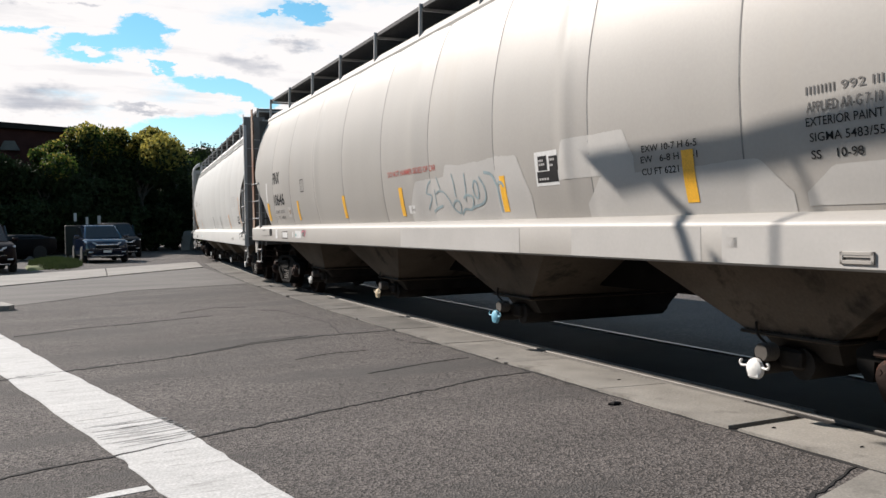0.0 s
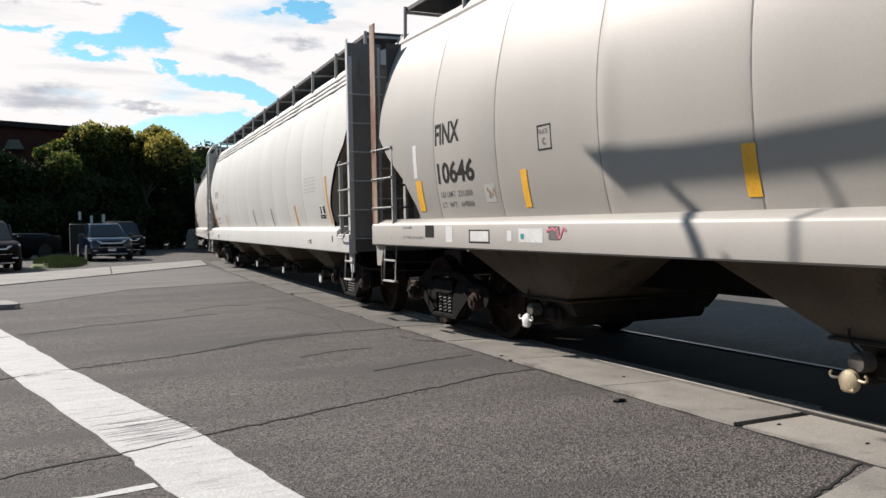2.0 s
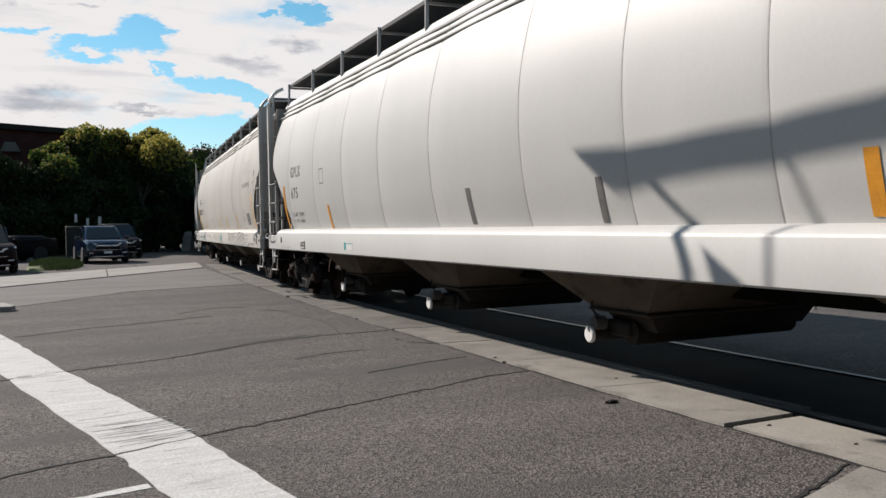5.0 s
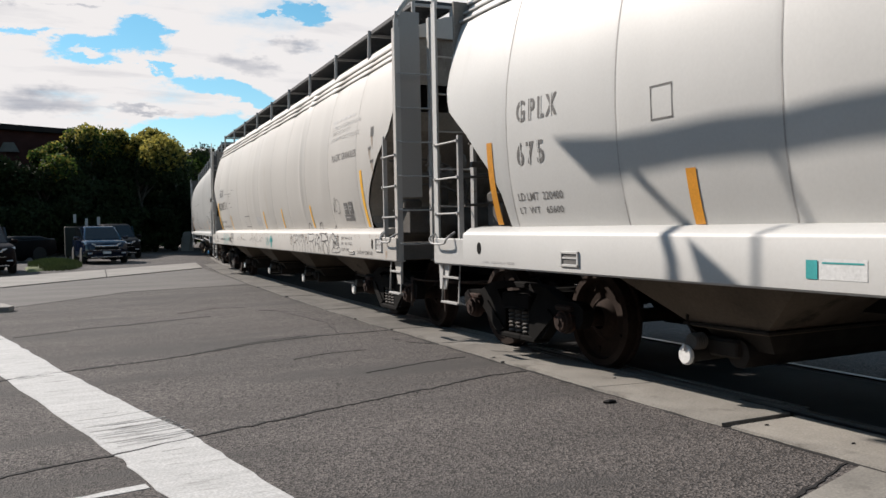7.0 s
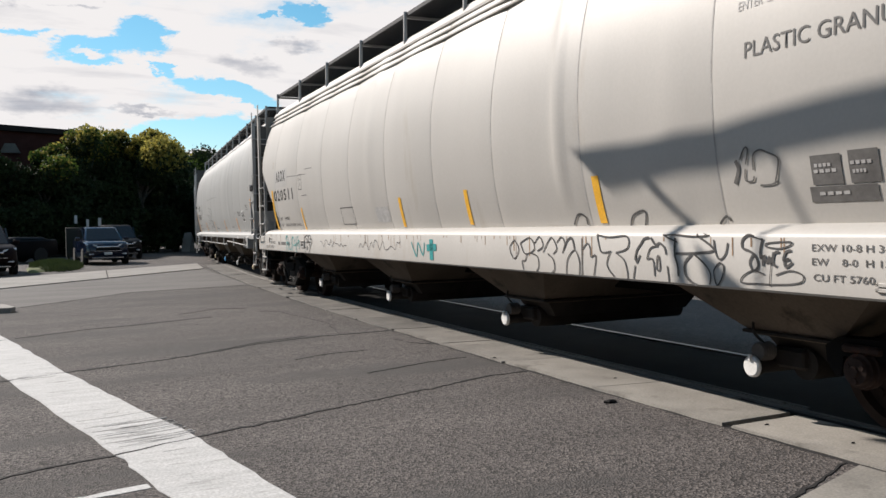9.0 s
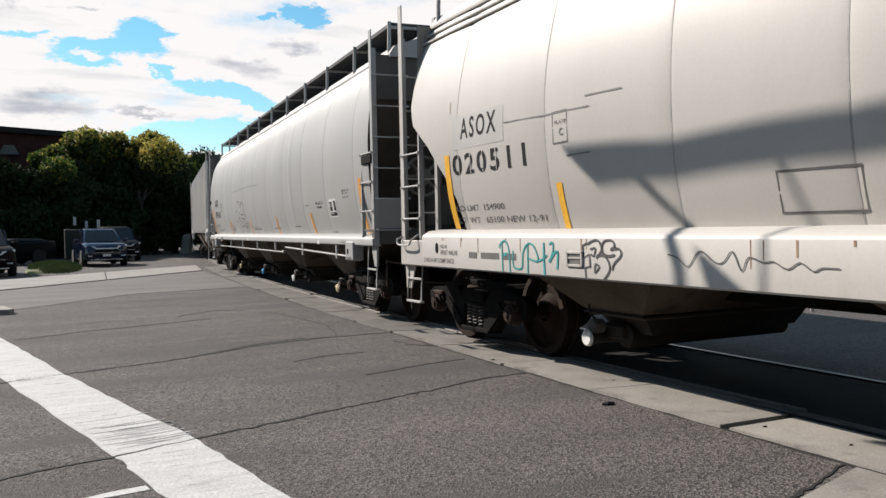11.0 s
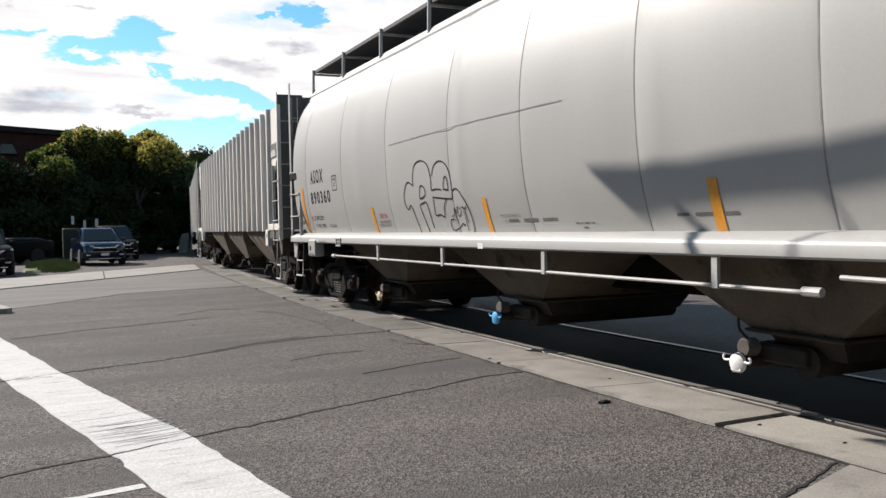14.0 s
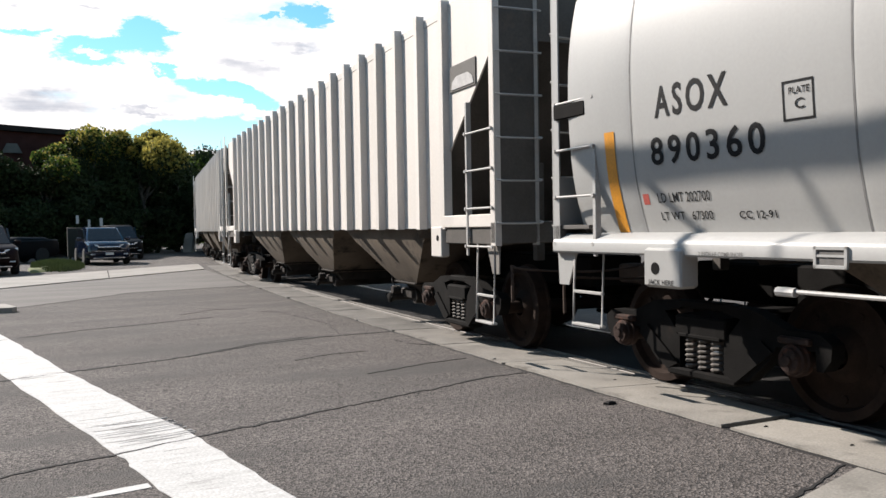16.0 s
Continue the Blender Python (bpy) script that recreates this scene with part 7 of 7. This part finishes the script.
def make_building():
    root = empty("building", pose(0, 0, 0), "dark red brick building with a flat roof in shade", "building")
    w = Shape()
    w.prism([(-26, 50), (-1.8, 60.5), (3.6, 63.0), (3.6, 80), (-26, 80)], "z", -0.05, 8.0)
    part("wall", w, M_BRICK, root, smooth=0)
    r = Shape()
    r.prism([(-26.4, 49.5), (-1.7, 60.1), (4.0, 62.8), (4.0, 80.3), (-26.4, 80.3)], "z", 8.0, 8.35)
    part("roof", r, M_ROOF, root, smooth=0)
    g = Shape()
    g.prism([(-1.6, 6.6), (-0.4, 6.6), (-0.7, 7.2), (-1.3, 7.2)], "y", 60.6, 60.9)
    part("vent_hood", g, M_GREY, root, smooth=0)


make_building()


def make_undergrowth():
    """Dense shrubs that fill the shade under the trees."""
    for k in range(8):
        x, y = -5.5 + k * 2.1, 50.5 + k * 1.2
        root = empty("shrub", pose(x, y, 0), "dense dark shrub in the shade under the trees", "shrub", "shrubs under the trees")
        rnd = random.Random(300 + k)
        blobs = [(rnd.uniform(-1.2, 1.2), rnd.uniform(-0.6, 0.6), rnd.uniform(0.5, 2.4), rnd.uniform(0.6, 1.0)) for i in range(9)]
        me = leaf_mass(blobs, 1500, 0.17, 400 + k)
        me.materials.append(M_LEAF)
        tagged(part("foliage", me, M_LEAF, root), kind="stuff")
        st = Shape()
        for b in blobs[:4]:
            st.tube([(0, 0, 0), (b[0] * 0.4, b[1] * 0.4, b[2] * 0.5), b[:3]], 0.03, 5, 0.01)
        part("stem", st, M_BARK, root)


make_undergrowth()


def wheel_parts(root, x, y, r, wdt, k):
    t = Shape()
    t.lathe([(-wdt / 2, r * 0.6), (-wdt / 2, r * 0.93), (-wdt * 0.35, r), (wdt * 0.35, r), (wdt / 2, r * 0.93), (wdt / 2, r * 0.6)], (x, y, r), "x", 24)
    ty = part("wheel", t, M_TYRE, root)
    m = Shape()
    m.lathe([(k * wdt * 0.42, r * 0.62), (k * wdt * 0.48, r * 0.58), (k * wdt * 0.35, r * 0.2), (k * wdt * 0.40, 0.05)], (x, y, r), "x", 16)
    part("rim", m, M_CHROME, ty)


def make_suv(m, paint, label, h=1.66, w=1.84, L=4.65):
    """A mid-size sport utility vehicle; its nose points to local -y."""
    root = empty("suv", m, label, "car", "parked vehicles")
    hw = w / 2
    # body: rings across the width at stations along its length: half width, low, belt
    st = [(-L / 2, 0.72, 0.42, 0.74), (-L / 2 + 0.12, 0.84, 0.30, 0.90), (-L / 2 + 0.5, 0.90, 0.24, 1.00), (-L / 2 + 1.15, 0.92, 0.22, 1.06), (-0.6, 0.92, 0.22, 1.08), (0.8, 0.92, 0.22, 1.10), (L / 2 - 0.5, 0.91, 0.26, 1.12), (L / 2 - 0.08, 0.86, 0.34, 1.10), (L / 2, 0.78, 0.45, 1.0)]
    b = Shape()
    rings = []
    for y, f, z0, z1 in st:
        X = hw * f / 0.92
        rings.append([(-X * 0.9, y, z0), (-X, y, z0 + 0.12), (-X, y, (z0 + z1) / 2), (-X * 0.97, y, z1 - 0.06), (-X * 0.86, y, z1), (X * 0.86, y, z1), (X * 0.97, y, z1 - 0.06), (X, y, (z0 + z1) / 2), (X, y, z0 + 0.12), (X * 0.9, y, z0)])
    b.loft(rings)
    body = part("body", b, paint, root, smooth=40)
    c = Shape()
    rings = []
    for y, z, X in ((-L / 2 + 1.05, 1.02, hw * 0.86), (-0.35, h - 0.06, hw * 0.70), (0.2, h, hw * 0.70), (1.4, h - 0.02, hw * 0.69), (L / 2 - 0.45, h - 0.10, hw * 0.66), (L / 2 - 0.08, 1.06, hw * 0.82)):
        low = min(z - 0.02, 1.04)
        rings.append([(-hw * 0.88, y, low), (-X, y, z - 0.03), (-X * 0.9, y, z), (X * 0.9, y, z), (X, y, z - 0.03), (hw * 0.88, y, low)])
    c.loft(rings)
    part("cabin", c, paint, root, smooth=40)
    g = Shape()
    g.face_grid([[(-hw * 0.78, -L / 2 + 1.08, 1.075), (hw * 0.78, -L / 2 + 1.08, 1.075)], [(-hw * 0.64, -0.42, h - 0.085), (hw * 0.64, -0.42, h - 0.085)]])
    part("windscreen", g, M_GLASS, root, smooth=0)
    for k in (-1, 1):
        q = Shape()
        q.prism([(-L / 2 + 1.45, 1.10), (-0.25, h - 0.13), (1.35, h - 0.13), (1.75, 1.14)], "x", k * hw * 0.80, k * hw * 0.865)
        part("side_window", q, M_GLASS, root, smooth=0)
        mr = Shape()
        mr.box(k * hw * 0.98, k * (hw + 0.2), -L / 2 + 1.5, -L / 2 + 1.62, 1.04, 1.20, 0.04)
        part("mirror", mr, paint, root)
        hl = Shape()
        hl.loft([[(k * hw * 0.45, -L / 2 + 0.0, 0.80), (k * hw * 0.93, -L / 2 + 0.25, 0.86), (k * hw * 0.94, -L / 2 + 0.3, 0.93), (k * hw * 0.5, -L / 2 + 0.02, 0.87)], [(k * hw * 0.45, -L / 2 + 0.2, 0.80), (k * hw * 0.9, -L / 2 + 0.4, 0.86), (k * hw * 0.9, -L / 2 + 0.45, 0.93), (k * hw * 0.5, -L / 2 + 0.2, 0.87)]])
        part("headlight", hl, M_LENS, root, smooth=0)
        fl = Shape()
        fl.box(k * hw * 0.62, k * hw * 0.82, -L / 2 - 0.01, -L / 2 + 0.2, 0.44, 0.50, 0.02)
        part("fog_light", fl, M_LENS, root)
        for y in (-L / 2 + 0.92, L / 2 - 0.95):
            wheel_parts(root, k * (hw - 0.10), y, 0.36, 0.23, k)
    gr = Shape()
    gr.box(-hw * 0.5, hw * 0.5, -L / 2 - 0.02, -L / 2 + 0.1, 0.74, 0.80, 0.015)
    gr.box(-hw * 0.62, hw * 0.62, -L / 2 - 0.015, -L / 2 + 0.1, 0.585, 0.615, 0.01)
    part("grille_trim", gr, M_CHROME, root)
    gb = Shape()
    gb.box(-hw * 0.52, hw * 0.52, -L / 2 - 0.01, -L / 2 + 0.1, 0.62, 0.73, 0.015)
    part("grille", gb, M_BLACK, root)
    np_ = Shape()
    np_.box(-0.16, 0.16, -L / 2 - 0.03, -L / 2 + 0.1, 0.44, 0.54, 0.005)
    part("plate", np_, M_WHITE, root)
    bp = Shape()
    bp.box(-hw * 0.7, hw * 0.7, -L / 2 - 0.012, -L / 2 + 0.3, 0.28, 0.34, 0.02)
    part("bumper_trim", bp, M_CHROME, root)
    return root


make_suv(pose(2.80, 40.85, 0, 0, 0, 4), M_NAVY, "dark navy sport utility vehicle parked facing the street")
make_suv(pose(4.08, 47.4, 0, 0, 0, 3), M_DARKCAR, "black sport utility vehicle parked behind the navy one", 1.78, 1.9, 4.8)
make_suv(pose(-1.62, 34.2, 0, 0, 0, 8), M_MAROON, "dark maroon pickup-sized vehicle parked beside the verge", 1.75, 1.9, 4.9)
make_suv(pose(-1.0, 45.0, 0, 0, 0, -60), M_DARKCAR, "black low car parked in the shade", 1.25, 1.75, 4.2)


def make_verge():
    s = Shape()
    ring = [(-0.1, 33.2), (1.0, 34.6), (1.75, 38.0), (1.9, 41.5), (1.3, 43.5), (0.3, 41), (-0.2, 37)]
    c = (0.9, 38.0)
    s.loft([[(c[0] + (x - c[0]) * f, c[1] + (y - c[1]) * f, z) for x, y in ring] for f, z in ((1, -0.02), (0.95, 0.05), (0.7, 0.12), (0.3, 0.16))])
    tagged(part("verge", s, M_GRASS), "low grassy verge beside the parked cars", "verge", kind="structure")
    rnd = np.random.RandomState(3)
    v, f = [], []
    for i in range(2600):
        a, r = rnd.rand() * 6.283, rnd.rand() ** 0.5
        x, y = c[0] + 1.0 * r * math.cos(a), c[1] + 4.6 * r * math.sin(a)
        h = 0.10 + 0.16 * rnd.rand()
        z = 0.15 - 0.15 * r ** 1.5
        dx, dy = rnd.normal(size=2) * 0.05
        k = len(v)
        v += [(x - 0.02, y, z), (x + 0.02, y, z), (x + dx, y + dy, z + h)]
        f.append((k, k + 1, k + 2))
    me = bpy.data.meshes.new("grass")
    me.from_pydata(v, [], f)
    me.materials.append(M_GRASS)
    tagged(part("grass", me, M_GRASS), "tufts of green grass on the verge", "grass", kind="stuff")


make_verge()


def make_signs():
    for x, y, h, w in ((2.25, 50, 2.35, 0.14), (3.45, 50, 2.2, 0.16), (2.95, 52, 2.15, 0.14)):
        root = empty("parking_sign", pose(x, y, 0), "small pale parking sign on a thin post", "sign", "signs behind the cars")
        p = Shape()
        p.tube([(0, 0, 0), (0, 0, h)], 0.025, 6)
        part("post", p, M_BLACK, root)
        b = Shape()
        b.box(-w / 2, w / 2, -0.045, -0.03, h - 0.45, h, 0.004)
        part("plate", b, M_FADED, root)
    root = empty("road_sign", pose(10.75, 9.05, 0, 0, 0, -40), "white square road sign with a black ring on a post", "sign")
    p = Shape()
    p.tube([(0, 0.03, 0), (0, 0.03, 1.95)], 0.03, 8)
    part("post", p, M_STEELW, root)
    b = Shape()
    b.box(-0.19, 0.19, -0.012, 0.0, 1.5, 1.92, 0.004)
    part("plate", b, M_WHITE, root)
    r = Shape()
    n = 24
    r.tube([(0.12 * math.cos(i * 6.2832 / n), -0.016, 1.71 + 0.15 * math.sin(i * 6.2832 / n)) for i in range(n + 1)], 0.02, 6)
    part("ring", r, M_INK, root)
    root = empty("cabinet", pose(2.0, 43.6, 0), "dark green utility cabinet on the verge", "cabinet")
    b = Shape()
    b.box(-0.5, 0.5, -0.35, 0.35, 0.25, 1.65, 0.03)
    part("body", b, M_UTIL, root)
    for x in (-0.4, 0.4):
        q = Shape()
        q.box(x - 0.05, x + 0.05, -0.2, 0.2, 0, 0.27, 0.01)
        part("leg", q, M_UTIL, root)
    s = Shape()
    s.loft([[(8.85, 57.0, 0), (9.35, 56.8, 0), (9.75, 57.2, 0), (9.3, 57.5, 0)], [(8.95, 57.05, 0.9), (9.5, 56.85, 1.0), (9.7, 57.2, 0.8), (9.3, 57.4, 0.9)], [(9.1, 57.1, 1.25), (9.5, 57.0, 1.3), (9.6, 57.2, 1.1), (9.3, 57.3, 1.2)]])
    tagged(part("boulder", s, M_CONCFAR, smooth=0), "pale grey boulder beside the far track", "boulder")


M_UTIL = mat("dark green paint", (0.008, 0.010, 0.008), 0.7, var=0.1, scale=3, bump=0.05)
make_signs()


def make_far_side():
    root = empty("far_hedge", pose(0, 0, 0), "distant dark hedge along the far street", "hedge")
    blobs = [(24 + i * 1.6, 46 - i * 1.9, 0.9, 1.5) for i in range(22)]
    me = leaf_mass(blobs, 5000, 0.22, 91)
    me.materials.append(M_LEAF)
    tagged(part("foliage", me, M_LEAF, root), kind="stuff")


make_far_side()


# --- what moves ---
def on_trucks(s, half, off):
    """The pose of a car whose two trucks follow the track, half a wheelbase before and behind s."""
    a, b = on_track(s - half, off, RAIL_Z).translation, on_track(s + half, off, RAIL_Z).translation
    m, d = (a + b) / 2, b - a
    return pose(m.x, m.y, m.z, 0, 0, -math.degrees(math.atan2(d.x, d.y)))


def motions():
    times = [i * 0.5 for i in range(33)]
    for spec in CARS:
        mid = (spec["front"] + spec["rear"]) / 2
        walk(spec["car"], [(t, on_trucks(mid - run(t), spec["truck"], spec.get("off", 0.0))) for t in times])
        roll = [i * 0.1 for i in range(161)]
        for wh, ax in spec["wheels"]:
            z = wh.location.z
            walk(wh, [(t, pose(0, ax, z) @ pose(0, 0, 0, math.degrees((run(t) - run(0)) / 0.457))) for t in roll])


motions()
